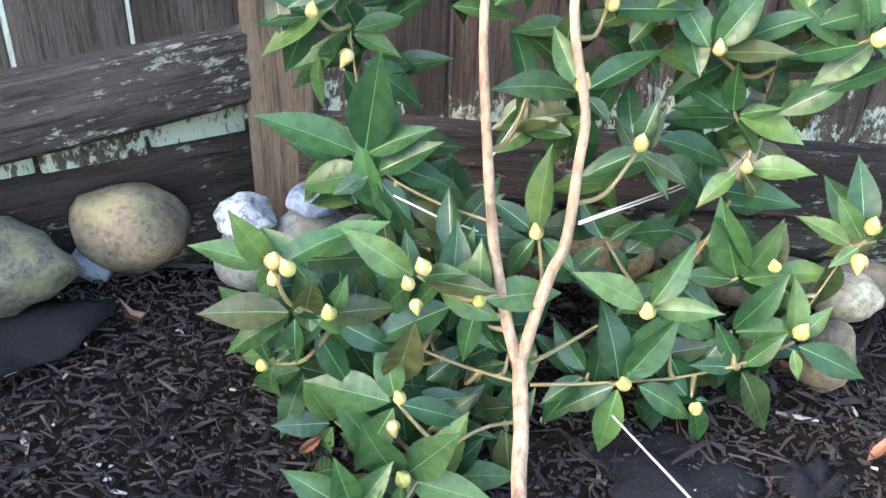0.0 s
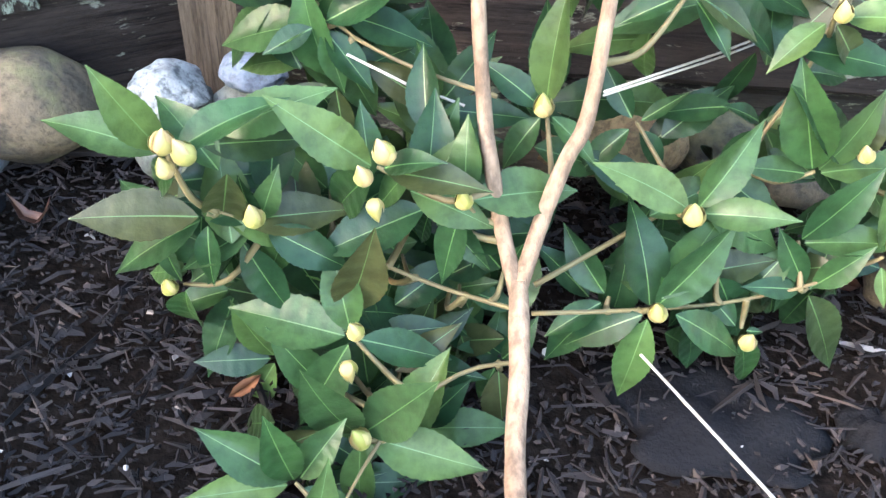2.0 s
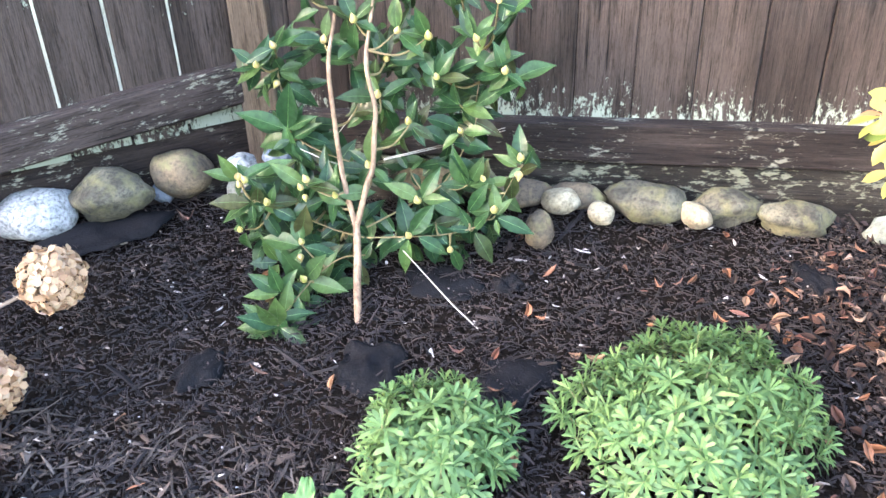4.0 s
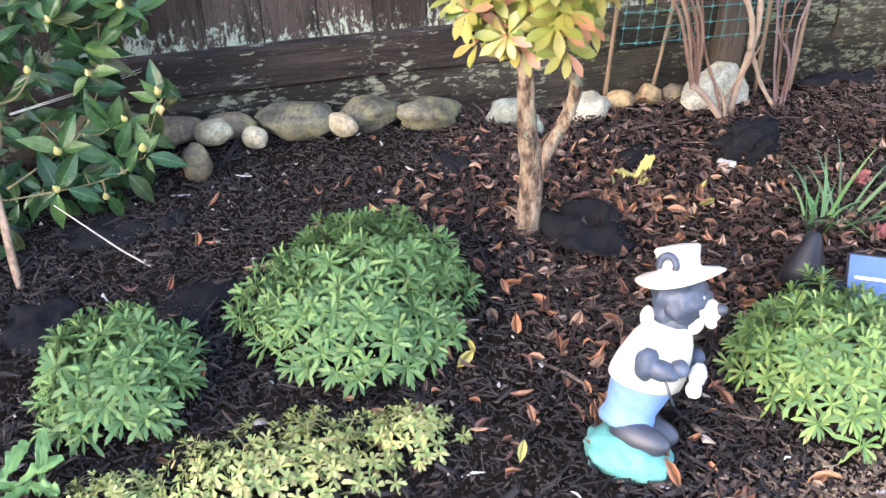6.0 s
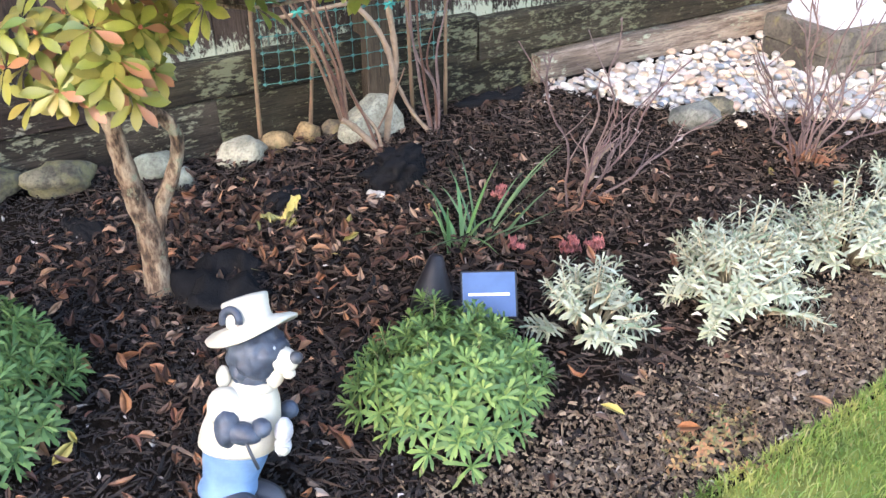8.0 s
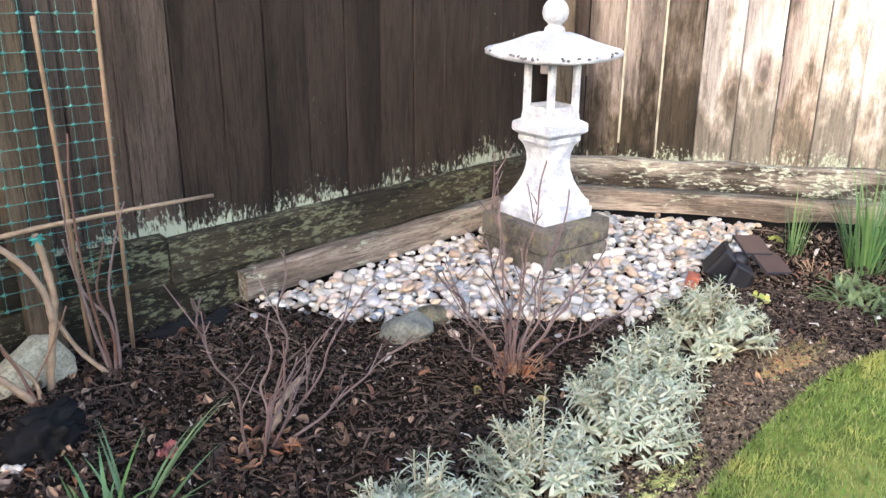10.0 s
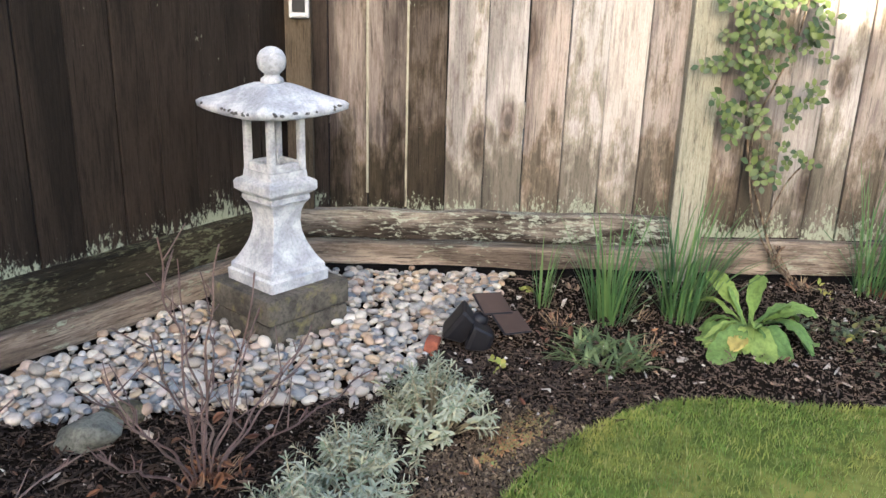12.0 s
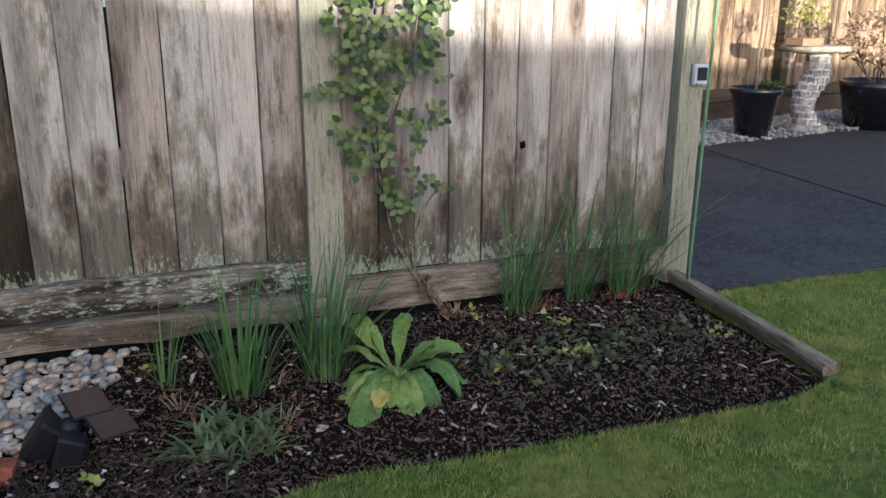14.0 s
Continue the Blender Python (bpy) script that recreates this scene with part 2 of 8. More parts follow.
        vo = node(t, "ShaderNodeTexVoronoi", Scale=1.0)
        vo.voronoi_dimensions = "2D"
        t.links.new(ad.outputs[0], vo.inputs["Vector"])
        c = mix(t, knots, c, ramp(t, vo.outputs["Distance"], [(0.02, (0.10, 0.07, 0.05)), (0.05, (0.5, 0.44, 0.40)), (0.06, (0.32, 0.26, 0.22)), (0.12, (1, 1, 1))]), "MULTIPLY")
    t.links.new(c, b.inputs["Base Color"])
    relief(t, b, fine, 0.5, 0.004)
    return m


def rock(name, pale, dark, speck=0.0, rough=0.8, moss=0.0):
    m, t, b = shader(name, rough, 0.3)
    wide = tex_noise(t, 14, 5)
    fine = tex_noise(t, 110, 6, rough=0.7)
    rnd = t.nodes.new("ShaderNodeObjectInfo").outputs["Random"]
    c = ramp(t, wide, [(0.40, dark), (0.60, pale)])
    c = mix(t, 0.35, c, ramp(t, rnd, [(0, (0.75, 0.72, 0.68)), (1, (1, 1, 1))]), "MULTIPLY")
    c = mix(t, 0.5 + speck / 2, c, ramp(t, fine, [(0.38, (0.30, 0.30, 0.30)), (0.54, (1, 1, 1))]), "MULTIPLY")
    if moss:
        c = mix(t, ramp(t, tex_noise(t, 22, 5), [(0.62 - moss, (0, 0, 0)), (0.72, (0.8, 0.8, 0.8))]), c, (0.16, 0.15, 0.06))
    t.links.new(c, b.inputs["Base Color"])
    relief(t, b, mix(t, 0.5, fine, tex_noise(t, 38, 6, rough=0.7)), 0.8, 0.008)
    return m


M_DARKWOOD = timber("dark_fence_wood", (0.062, 0.047, 0.037), (0.015, 0.0115, 0.009), band=(0.25, 0.38), stain=0.55)
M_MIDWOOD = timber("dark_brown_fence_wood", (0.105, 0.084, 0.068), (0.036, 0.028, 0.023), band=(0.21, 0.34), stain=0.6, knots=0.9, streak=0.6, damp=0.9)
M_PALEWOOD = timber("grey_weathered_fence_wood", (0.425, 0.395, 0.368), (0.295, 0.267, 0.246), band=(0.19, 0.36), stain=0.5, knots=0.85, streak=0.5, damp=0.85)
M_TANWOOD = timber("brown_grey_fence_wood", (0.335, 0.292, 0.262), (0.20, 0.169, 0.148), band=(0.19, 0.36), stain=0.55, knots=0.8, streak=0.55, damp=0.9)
M_BLACKWOOD = timber("black_fence_wood", (0.026, 0.019, 0.0145), (0.0065, 0.005, 0.004), band=(0.23, 0.37), stain=0.6, knots=0.4)
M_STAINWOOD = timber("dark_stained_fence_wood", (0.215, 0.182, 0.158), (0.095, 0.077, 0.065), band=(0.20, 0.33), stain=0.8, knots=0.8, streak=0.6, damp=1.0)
M_POSTWOOD = timber("treated_post_wood", (0.37, 0.365, 0.285), (0.22, 0.212, 0.16), stain=0.25)
M_CORNERWOOD = timber("brown_post_wood", (0.085, 0.066, 0.045), (0.034, 0.026, 0.018), stain=0.4)
M_KICKOLIVE = timber("olive_kickboard_wood", (0.036, 0.031, 0.020), (0.010, 0.0085, 0.006), lichen=(0.095, 0.100, 0.058), moss=0.07, along="X", stain=0.7)
M_KICKDARK = timber("dark_kickboard_wood", (0.050, 0.038, 0.031), (0.013, 0.0095, 0.008), moss=-0.07, along="X", stain=0.7, lichen=(0.17, 0.17, 0.125))
M_KICKMOSS = timber("mossy_kickboard_wood", (0.054, 0.046, 0.035), (0.014, 0.012, 0.0095), lichen=(0.135, 0.14, 0.095), moss=0.05, along="X", stain=0.8)
M_SLEEPER = timber("weathered_sleeper_wood", (0.345, 0.290, 0.235), (0.070, 0.053, 0.041), moss=-0.08, along="X", stain=0.75)
M_KICKPALE = timber("split_pale_kickboard_wood", (0.33, 0.30, 0.255), (0.050, 0.041, 0.033), lichen=(0.29, 0.315, 0.25), moss=0.05, along="X", stain=1.0)
M_LOG = timber("edging_log_wood", (0.36, 0.31, 0.225), (0.085, 0.068, 0.046), along="X", stain=0.7)
M_SOIL = tint("damp_dark_soil", [(0.012, 0.009, 0.0075), (0.024, 0.018, 0.014)], 1.0, 0.0, 90, 0.7, "noise", 0.6)
M_FABRIC = tint("black_weed_fabric", [(0.0065, 0.0065, 0.0072), (0.012, 0.0118, 0.0125)], 0.95, 0.08, 240, 0.35, "noise", 0.4)

# ---- ground ----
def lift(x, y):
    """Height of the bed: a low mound round the camellia, and small unevenness."""
    m = 0.030 * math.exp(-(((x - 0.25) / 0.55) ** 2 + ((y - 1.78) / 0.24) ** 2)) - 0.012 * math.exp(-(((x - 0.25) / 0.30) ** 2 + ((y - 1.36) / 0.16) ** 2))
    inside = max(0.0, min(1.0, (y - 0.35) * 4)) if x < 3.3 else max(0.0, min(1.0, ((x - 3.3) * 0.83 + (y - 0.35) * 0.55) * 3))
    m += 0.028 * max(0.0, min(1.0, (y - 1.68) * 12)) * max(0.0, min(1.0, (x - 0.35) * 6, (1.45 - x) * 6))
    if x < 0.0 and 0.35 < y:
        m += 0.05 * max(0.0, min(1.0, (-0.15 - x) * 3)) * min(1.0, (y - 0.35) * 3)
    return m + inside * (0.010 * noise.noise(Vector((x * 3.1, y * 3.1, 0))) + 0.004 * noise.noise(Vector((x * 11, y * 11, 4))))


def build_ground():
    fine_x = np.concatenate([[-120, -40, -12, -5, -2.5], np.linspace(-1.3, 6.2, 151), [7.5, 10, 16, 40, 120]])
    fine_y = np.concatenate([[-120, -40, -12, -5, -2.5], np.linspace(-1.2, 2.1, 67), [3, 5, 12, 40, 120]])
    verts = [(x, y, lift(x, y) if -1.3 <= x <= 6.2 and -1.2 <= y <= 2.1 else -0.02) for y in fine_y for x in fine_x]
    w = len(fine_x)
    faces = [(j * w + i, j * w + i + 1, (j + 1) * w + i + 1, (j + 1) * w + i) for j in range(len(fine_y) - 1) for i in range(w - 1)]
    ob = new("ground", mesh_np("ground", verts, faces, M_SOIL, True))
    tagged(ob, "damp dark garden soil under bark mulch", "ground", kind="structure")


build_ground()

LAWN_EDGE = [(-9.0, 0.3), (-1.0, 0.28), (0.6, 0.28), (1.3, 0.30), (1.75, 0.318), (2.0, 0.327), (2.25, 0.34), (2.5, 0.378), (2.8, 0.418), (3.05, 0.44), (3.3, 0.45), (3.47, 0.442),
             (3.6, 0.416), (3.74, 0.37), (3.86, 0.295), (3.96, 0.175), (4.03, 0.045), (4.11, -0.09), (4.205, -0.228), (4.3, -0.367), (4.39, -0.512), (4.49, -0.665), (4.6, -0.825), (4.76, -0.955)]
DRIVE_EDGE = [(5.42, -0.56), (5.53, -0.71), (5.72, -0.98), (5.92, -1.30), (8.5, -5.2)]


def smooth_line(pts, n=8):
    out = []
    for i in range(len(pts) - 1):
        p0, p1, p2, p3 = (Vector(pts[max(0, min(len(pts) - 1, i + k))]) for k in (-1, 0, 1, 2))
        for k in range(n):
            t = k / n
            out.append(0.5 * ((2 * p1) + (p2 - p0) * t + (2 * p0 - 5 * p1 + 4 * p2 - p3) * t * t + (3 * p1 - p0 - 3 * p2 + p3) * t ** 3))
    return out + [Vector(pts[-1])]


M_TURF = tint("lawn_turf", [(0.0723, 0.1148, 0.0204), (0.153, 0.1785, 0.0408)], 0.9, 0.1, 40, 0.5, "noise", 0.8)
M_GRASS = tint("grass_blades", [(0.0924, 0.168, 0.0302), (0.168, 0.2604, 0.0504), (0.2772, 0.3192, 0.084), (0.126, 0.2184, 0.042), (0.3864, 0.3528, 0.1596)], 0.6, 0.25, 8, 0.25, "piece", 0.0, through_light=0.3)


def patchy(m, colour, scale, amount):
    """Broad patches of another colour over a material, by place."""
    t = m.node_tree
    b = t.nodes["Principled BSDF"]
    link = b.inputs["Base Color"].links[0]
    src = link.from_socket
    c = mix(t, ramp(t, tex_noise(t, scale, 5, where="Position"), [(0.48, (0, 0, 0)), (0.62, (amount, amount, amount))]), src, colour)
    for l in [l for l in t.links if l.from_socket == src and l.to_socket.name in ("Base Color", "Color") and l.to_node.type in ("BSDF_PRINCIPLED", "BSDF_TRANSLUCENT")]:
        t.links.new(c, l.to_socket)


patchy(M_GRASS, (0.34, 0.32, 0.09), 6.0, 0.6)
patchy(M_GRASS, (0.060, 0.115, 0.024), 17.0, 0.6)
patchy(M_TURF, (0.20, 0.19, 0.05), 5.0, 0.7)


def build_lawn():
    edge = smooth_line(LAWN_EDGE) + [Vector((5.40, -0.585))] + [Vector(p) for p in DRIVE_EDGE[1:]]
    bm = bmesh.new()
    top = [bm.verts.new((p.x, p.y, 0.012)) for p in edge]
    low = [bm.verts.new((p.x, p.y, -0.03)) for p in edge]
    for a, b, c, d in zip(low, low[1:], top[1:], top):
        bm.faces.new((a, b, c, d))
    rim = top + [bm.verts.new((8.5, -45, 0.012)), bm.verts.new((-9, -45, 0.012))]
    f = bm.faces.new(rim)
    bmesh.ops.triangulate(bm, faces=[f])
    bmesh.ops.recalc_face_normals(bm, faces=bm.faces)
    tagged(part("lawn", bm, M_TURF, smooth=False), "short green lawn with some yellow patches", "lawn", kind="structure")
    # blades over the part of the lawn near the bed
    rng = np.random.default_rng(3)
    line = smooth_line(LAWN_EDGE, 6)
    xs = np.array([p.x for p in line])
    ys = np.array([p.y for p in line])
    n = 90000
    x = rng.uniform(1.2, 7.2, n)
    y = np.empty(n)
    top_y = np.interp(x, xs, ys, right=-9)
    past = x > 4.80
    log_y = -0.95 + (x - 4.80) * 0.62
    drive_y = np.interp(x, [4.8, 5.42, 5.53, 5.72, 5.92, 7.3], [0, -0.56, -0.71, -0.98, -1.30, -3.3])
    top_y = np.where(past, np.minimum(log_y, drive_y) - 0.05, top_y)
    y = top_y + 0.012 - rng.power(0.75, n) * rng.uniform(0.0, 1.9, n) * (rng.random(n) > 0.06)
    keep = (y > -2.3) & (y < 0.52)
    x, y = x[keep], y[keep]
    n = len(x)
    h = rng.uniform(0.010, 0.026, n)
    a = rng.uniform(0, 2 * np.pi, n)
    lean = rng.uniform(0.1, 0.9, n) * h
    w = rng.uniform(0.0009, 0.0018, n)
    b = rng.uniform(0, 2 * np.pi, n)
    v = np.empty((n, 5, 3))
    z0 = 0.010
    for k, (f, side) in enumerate(((0, -1), (0, 1), (0.55, -0.8), (0.55, 0.8), (1, 0))):
        v[:, k, 0] = x + np.cos(a) * lean * f * f + np.cos(b) * w * side
        v[:, k, 1] = y + np.sin(a) * lean * f * f + np.sin(b) * w * side
        v[:, k, 2] = z0 + h * f
    i = np.arange(n)[:, None] * 5
    faces = [(p, p + 1, p + 3, p + 2) for p in i[:, 0]] + [(p + 2, p + 3, p + 4) for p in i[:, 0]]
    ob = new("grass", mesh_np("grass", v.reshape(-1, 3), faces, M_GRASS))
    tagged(ob, "short mown grass blades of the lawn", "grass", kind="stuff")


build_lawn()

M_ASPHALT = tint("dark_asphalt", [(0.007, 0.007, 0.010), (0.026, 0.026, 0.031)], 0.8, 0.3, 95, 0.9, "noise", 0.7)


patchy(M_ASPHALT, (0.07, 0.067, 0.067), 55.0, 0.55)
patchy(M_ASPHALT, (0.045, 0.043, 0.042), 1.6, 0.5)


def build_drive():
    bm = bmesh.new()
    pts = [(5.64, -0.47), (5.49, -0.63), (5.535, -0.695), (5.725, -0.965), (5.925, -1.285), (8.5, -5.18), (30, -38), (40, -6), (12.5, -2.2), (9.9, 0.25), (7.0, 3.5)]
    vs = [bm.verts.new((x, y, 0.014)) for x, y in pts]
    lo = [bm.verts.new((x, y, -0.05)) for x, y in pts]
    bm.faces.new(vs)
    for k in range(len(pts)):
        bm.faces.new((lo[k], lo[(k + 1) % len(pts)], vs[(k + 1) % len(pts)], vs[k]))
    bmesh.ops.triangulate(bm, faces=bm.faces)
    bmesh.ops.recalc_face_normals(bm, faces=bm.faces)
    tagged(part("driveway", bm, M_ASPHALT, smooth=False), "damp dark grey asphalt driveway", "driveway", kind="structure")


build_drive()

# ---- fences ----
CORNER = Vector((4.0, 1.9, 0))
RIGHT = Vector((0.569, -0.822, 0))
LEFT0 = Vector((-0.17, 1.902, 0))
LEFT = Vector((-0.766, -0.643, 0))


def picket_mesh(name, width, height, seed, material):
    """One fence board: a plank with uneven, worn edges, standing on z = 0, its face at y = 0."""
    rng = random.Random(seed)
    bm = bmesh.new()
    rows = 7
    rings = []
    for i in range(rows + 1):
        z = height * i / rows
        l, r = rng.uniform(-0.0015, 0.0015), rng.uniform(-0.0015, 0.0015)
        b = rng.uniform(-0.0012, 0.0012)
        h = width / 2
        rings.append([bm.verts.new(p) for p in ((-h + l, 0.003 + b, z), (-h + l + 0.003, b, z), (0, b - 0.0006, z), (h + r - 0.003, b, z), (h + r, 0.003 + b, z), (h + r, 0.017, z), (-h + l, 0.017, z))])
    for a, c in zip(rings, rings[1:]):
        for k in range(7):
            bm.faces.new((a[k], a[(k + 1) % 7], c[(k + 1) % 7], c[k]))
    bm.faces.new(rings[0][::-1])
    bm.faces.new(rings[-1])
    me = bpy.data.meshes.new(name)
    bm.to_mesh(me)
    bm.free()
    me.materials.append(material)
    return me


def board(parent, name, x0, x1, z0, z1, y0, y1, material, label="", wear=0.004, seed=0, turn=0.0):
    """A long plank in the fence's own frame: x along, y towards the back."""
    bm = bmesh.new()
    n = max(4, int((x1 - x0) / 0.09))
    rings = []
    for i in range(n + 1):
        x = x0 + (x1 - x0) * i / n
        k = lambda s: wear * noise.noise(Vector((x * 6, s * 3.7, seed * 5.1)))  # noqa: E731
        e = 0.006
        rings.append([bm.verts.new(p) for p in ((x, y0 + k(1), z0 + e + k(2)), (x, y0 + k(3), z1 - e + k(4)), (x, y0 + e + k(3), z1 + k(5)), (x, y1, z1 + k(5)), (x, y1, z0 + k(6)), (x, y0 + e + k(1), z0 + k(6)))])
    for a, c in zip(rings, rings[1:]):
        for j in range(6):
            bm.faces.new((a[j], c[j], c[(j + 1) % 6], a[(j + 1) % 6]))
    bm.faces.new(rings[0])
    bm.faces.new(rings[-1][::-1])
    bmesh.ops.recalc_face_normals(bm, faces=bm.faces)
    return part(name, bm, material, parent, label, smooth=False)


def post(parent, x, half, depth, z1, material, y0=-0.02, label=""):
    bm = bmesh.new()
    block(bm, x - half, y0, -0.05, x + half, y0 + depth, z1, 0.006, 2)
    return part("post", bm, material, parent, label, smooth=False)


def pickets(parent, starts, pitch, z0, z1, materials, seed, gap=0.003):
    rng = random.Random(seed)
    kinds = {}
    for i, x in enumerate(starts):
        mat = materials(i, x)
        key = (mat.name, rng.randrange(3))
        if key not in kinds:
            kinds[key] = picket_mesh("picket", pitch - gap, z1 - z0, seed * 10 + len(kinds), mat)
        ob = part("picket", kinds[key], mat, parent)
        ob.matrix_basis = pose(x + pitch / 2, rng.uniform(0, 0.004), z0 + rng.uniform(-0.012, 0.010), 0, rng.uniform(-0.25, 0.25), 0)


def build_back_fence():
    f = thing("back_fence", 0, 1.9, 0, "dark wooden board fence with lichen along its foot", "fence")
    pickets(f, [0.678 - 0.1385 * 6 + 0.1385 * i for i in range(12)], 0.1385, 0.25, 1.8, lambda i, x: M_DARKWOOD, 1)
    # From the eighth board on, the wood is a darker copy.
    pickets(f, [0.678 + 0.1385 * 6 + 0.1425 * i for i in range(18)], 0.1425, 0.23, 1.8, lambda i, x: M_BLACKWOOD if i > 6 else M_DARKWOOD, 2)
    board(f, "kickboard", -0.08, 1.48, 0.160, 0.262, -0.045, -0.002, M_KICKDARK, "dark rain-stained kickboard", seed=1)
    board(f, "kickboard", 1.483, 2.42, 0.160, 0.262, -0.045, -0.002, M_KICKOLIVE, "dark olive kickboard behind the canes", seed=8)
    board(f, "kickboard", -0.08, 1.62, 0.0, 0.157, -0.034, -0.002, M_KICKMOSS, "mossy lower kickboard", seed=2)
    board(f, "kickboard", 1.622, 2.66, 0.0, 0.157, -0.036, -0.002, M_KICKOLIVE, "mossy lower kickboard", seed=3)
    board(f, "kickboard", 2.424, 3.98, 0.122, 0.245, -0.050, -0.002, M_KICKOLIVE, "mossy upper kickboard", seed=4, wear=0.008)
    board(f, "sleeper", 2.63, 3.95, 0.025, 0.115, -0.085, -0.003, M_SLEEPER, "pale weathered sleeper with a rotten end", seed=5, wear=0.012)
    post(f, 2.08, 0.042, 0.09, 0.9, M_CORNERWOOD, -0.075)
    post(f, -0.105, 0.048, 0.09, 1.85, M_CORNERWOOD, -0.03, "brown corner post")
    rail_z = (0.55, 1.45)
    for z in rail_z:
        board(f, "rail", -0.15, 3.98, z, z + 0.09, 0.022, 0.06, M_DARKWOOD, seed=7)
    return f


def build_left_fence():
    f = thing("left_fence", LEFT0.x, LEFT0.y, 0, "dark brown wooden board fence with pale gaps between boards", "fence", turn=math.degrees(math.atan2(-LEFT.y, -LEFT.x)))
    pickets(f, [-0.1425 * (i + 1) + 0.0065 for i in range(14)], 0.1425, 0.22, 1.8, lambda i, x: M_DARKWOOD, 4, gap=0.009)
    # Pale post-wood strips stand in for daylight showing through the gaps.
    for i in range(9):
        bm = bmesh.new()
        block(bm, -0.0035, 0.004, 0.0, 0.0035, 0.012, 1.5, 0.001)
        strip = part("edge_strip", bm, M_POSTWOOD, f, "pale strip in place of light through the gap", smooth=False)
        strip.matrix_basis = pose(-0.1425 * (i + 1) + 0.0065, 0, 0.24)
    upper = board(f, "kickboard", -2.0, 0.025, -0.100, 0.0, -0.042, -0.001, M_KICKDARK, "dark brown upper kickboard", seed=11)
    upper.matrix_basis = pose(0, 0, 0.377, 0, -4.4, 0)
    board(f, "kickboard", -2.0, 0.02, -0.03, 0.236, 0.012, 0.05, M_KICKDARK, "dark lower kickboard", seed=12)
    return f


def build_right_fence():
    f = thing("right_fence", CORNER.x, CORNER.y, 0, "grey weathered wooden board fence between treated posts", "fence", turn=math.degrees(math.atan2(RIGHT.y, RIGHT.x)))
    first = [0.615 - 0.142 * 4 + 0.1405 * i for i in range(10)]

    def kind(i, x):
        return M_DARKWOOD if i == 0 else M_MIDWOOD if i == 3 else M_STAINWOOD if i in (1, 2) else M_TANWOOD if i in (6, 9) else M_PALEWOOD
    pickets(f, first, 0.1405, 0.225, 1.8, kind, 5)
    pickets(f, [1.568 + 0.1282 * i for i in range(10)], 0.1282, 0.165, 1.8, lambda i, x: M_TANWOOD if i in (0, 1, 4, 6) else M_PALEWOOD, 6)
    board(f, "kickboard", 0.02, 1.50, 0.136, 0.245, -0.045, -0.002, M_KICKPALE, "split mossy upper kickboard", seed=21, wear=0.010)
    board(f, "sleeper", 0.0, 1.50, 0.045, 0.130, -0.075, -0.003, M_SLEEPER, "pale weathered sleeper", seed=22, wear=0.010)
    board(f, "kickboard", 1.50, 2.88, 0.035, 0.165, -0.040, -0.002, M_SLEEPER, "worn lower kickboard", seed=23, wear=0.008)
    # Two gaps here get the bright line of light as pale wood too.
    for k, x in enumerate((0.328, 0.4685)):
        bm = bmesh.new()
        block(bm, x - 0.0045, -0.002, 0.30 - 0.05 * k, x + 0.0035, 0.012, 1.8, 0.001)
        part("edge_strip", bm, M_POSTWOOD, f, "pale strip in place of light through the gap", smooth=False)
    post(f, 0.09, 0.045, 0.09, 1.85, M_CORNERWOOD, -0.03, "mossy corner post")
    post(f, 1.503, 0.060, 0.09, 1.85, M_POSTWOOD, -0.045, "pale treated post")
    post(f, 2.912, 0.052, 0.09, 1.85, M_POSTWOOD, -0.040, "pale treated end post")
    for z in (0.55, 1.45):
        board(f, "rail", 0.0, 2.9, z, z + 0.09, 0.022, 0.06, M_PALEWOOD, seed=27)
    bm = bmesh.new()
    blob(bm, 0.012, 0.004, 0.014, 5, 0.5, 2.0, 2, (2.235, 0.0, 0.583))
    part("knot_hole", bm, tint("black_hole", [(0.004, 0.003, 0.003), (0.006, 0.005, 0.004)], 1.0, 0.0, 20, 0.1, "noise", 0), f, "black knot hole")
    return f


build_back_fence()
build_left_fence()
build_right_fence()


def build_sun_blocker():
    """Unseen wall added behind the camera to shade the garden from the low sun."""
    h = thing("house", -3.2, -6.4, 0, "plain unseen wall added behind the lawn to block sun", "house", turn=30)
    bm = bmesh.new()
    block(bm, -2.0, -9, 0, 0, 1.3, 2.06, 0)
    # The sloped end lifts the shade edge on the fence near the corner.
    raised_end = block(bmesh.new(), -2.0, 1.302, 0, 0, 9, 2.06, 0)
    for v in raised_end.verts:
        if v.co.z > 1 and v.co.y > 5:
            v.co.z += 0.95
    part("gable_wall", raised_end, bpy.data.materials.get("blocker_render") or tint("blocker_render", [(0.5, 0.48, 0.45), (0.6, 0.58, 0.55)], 0.9, 0.2, 10, 0.2, "noise"), h, smooth=False)
    part("wall", bm, bpy.data.materials["blocker_render"], h, smooth=False)


build_sun_blocker()

# ---- the bed: mulch, leaves, cloth, stones ----
EDGE_LINE = smooth_line(LAWN_EDGE, 6)
EDGE_X = np.array([p.x for p in EDGE_LINE])
EDGE_Y = np.array([p.y for p in EDGE_LINE])
PEBBLE_X = [2.60, 2.70, 2.80, 2.95, 3.19, 3.42, 3.83, 4.20, 4.52]
PEBBLE_Y = [1.90, 1.72, 1.50, 1.36, 1.14, 0.97, 1.02, 1.08, 1.16]


def in_pebbles(x, y):
    return (x > 2.6) & (x < 4.52) & (y > np.interp(x, PEBBLE_X, PEBBLE_Y)) & in_bed(x, y)


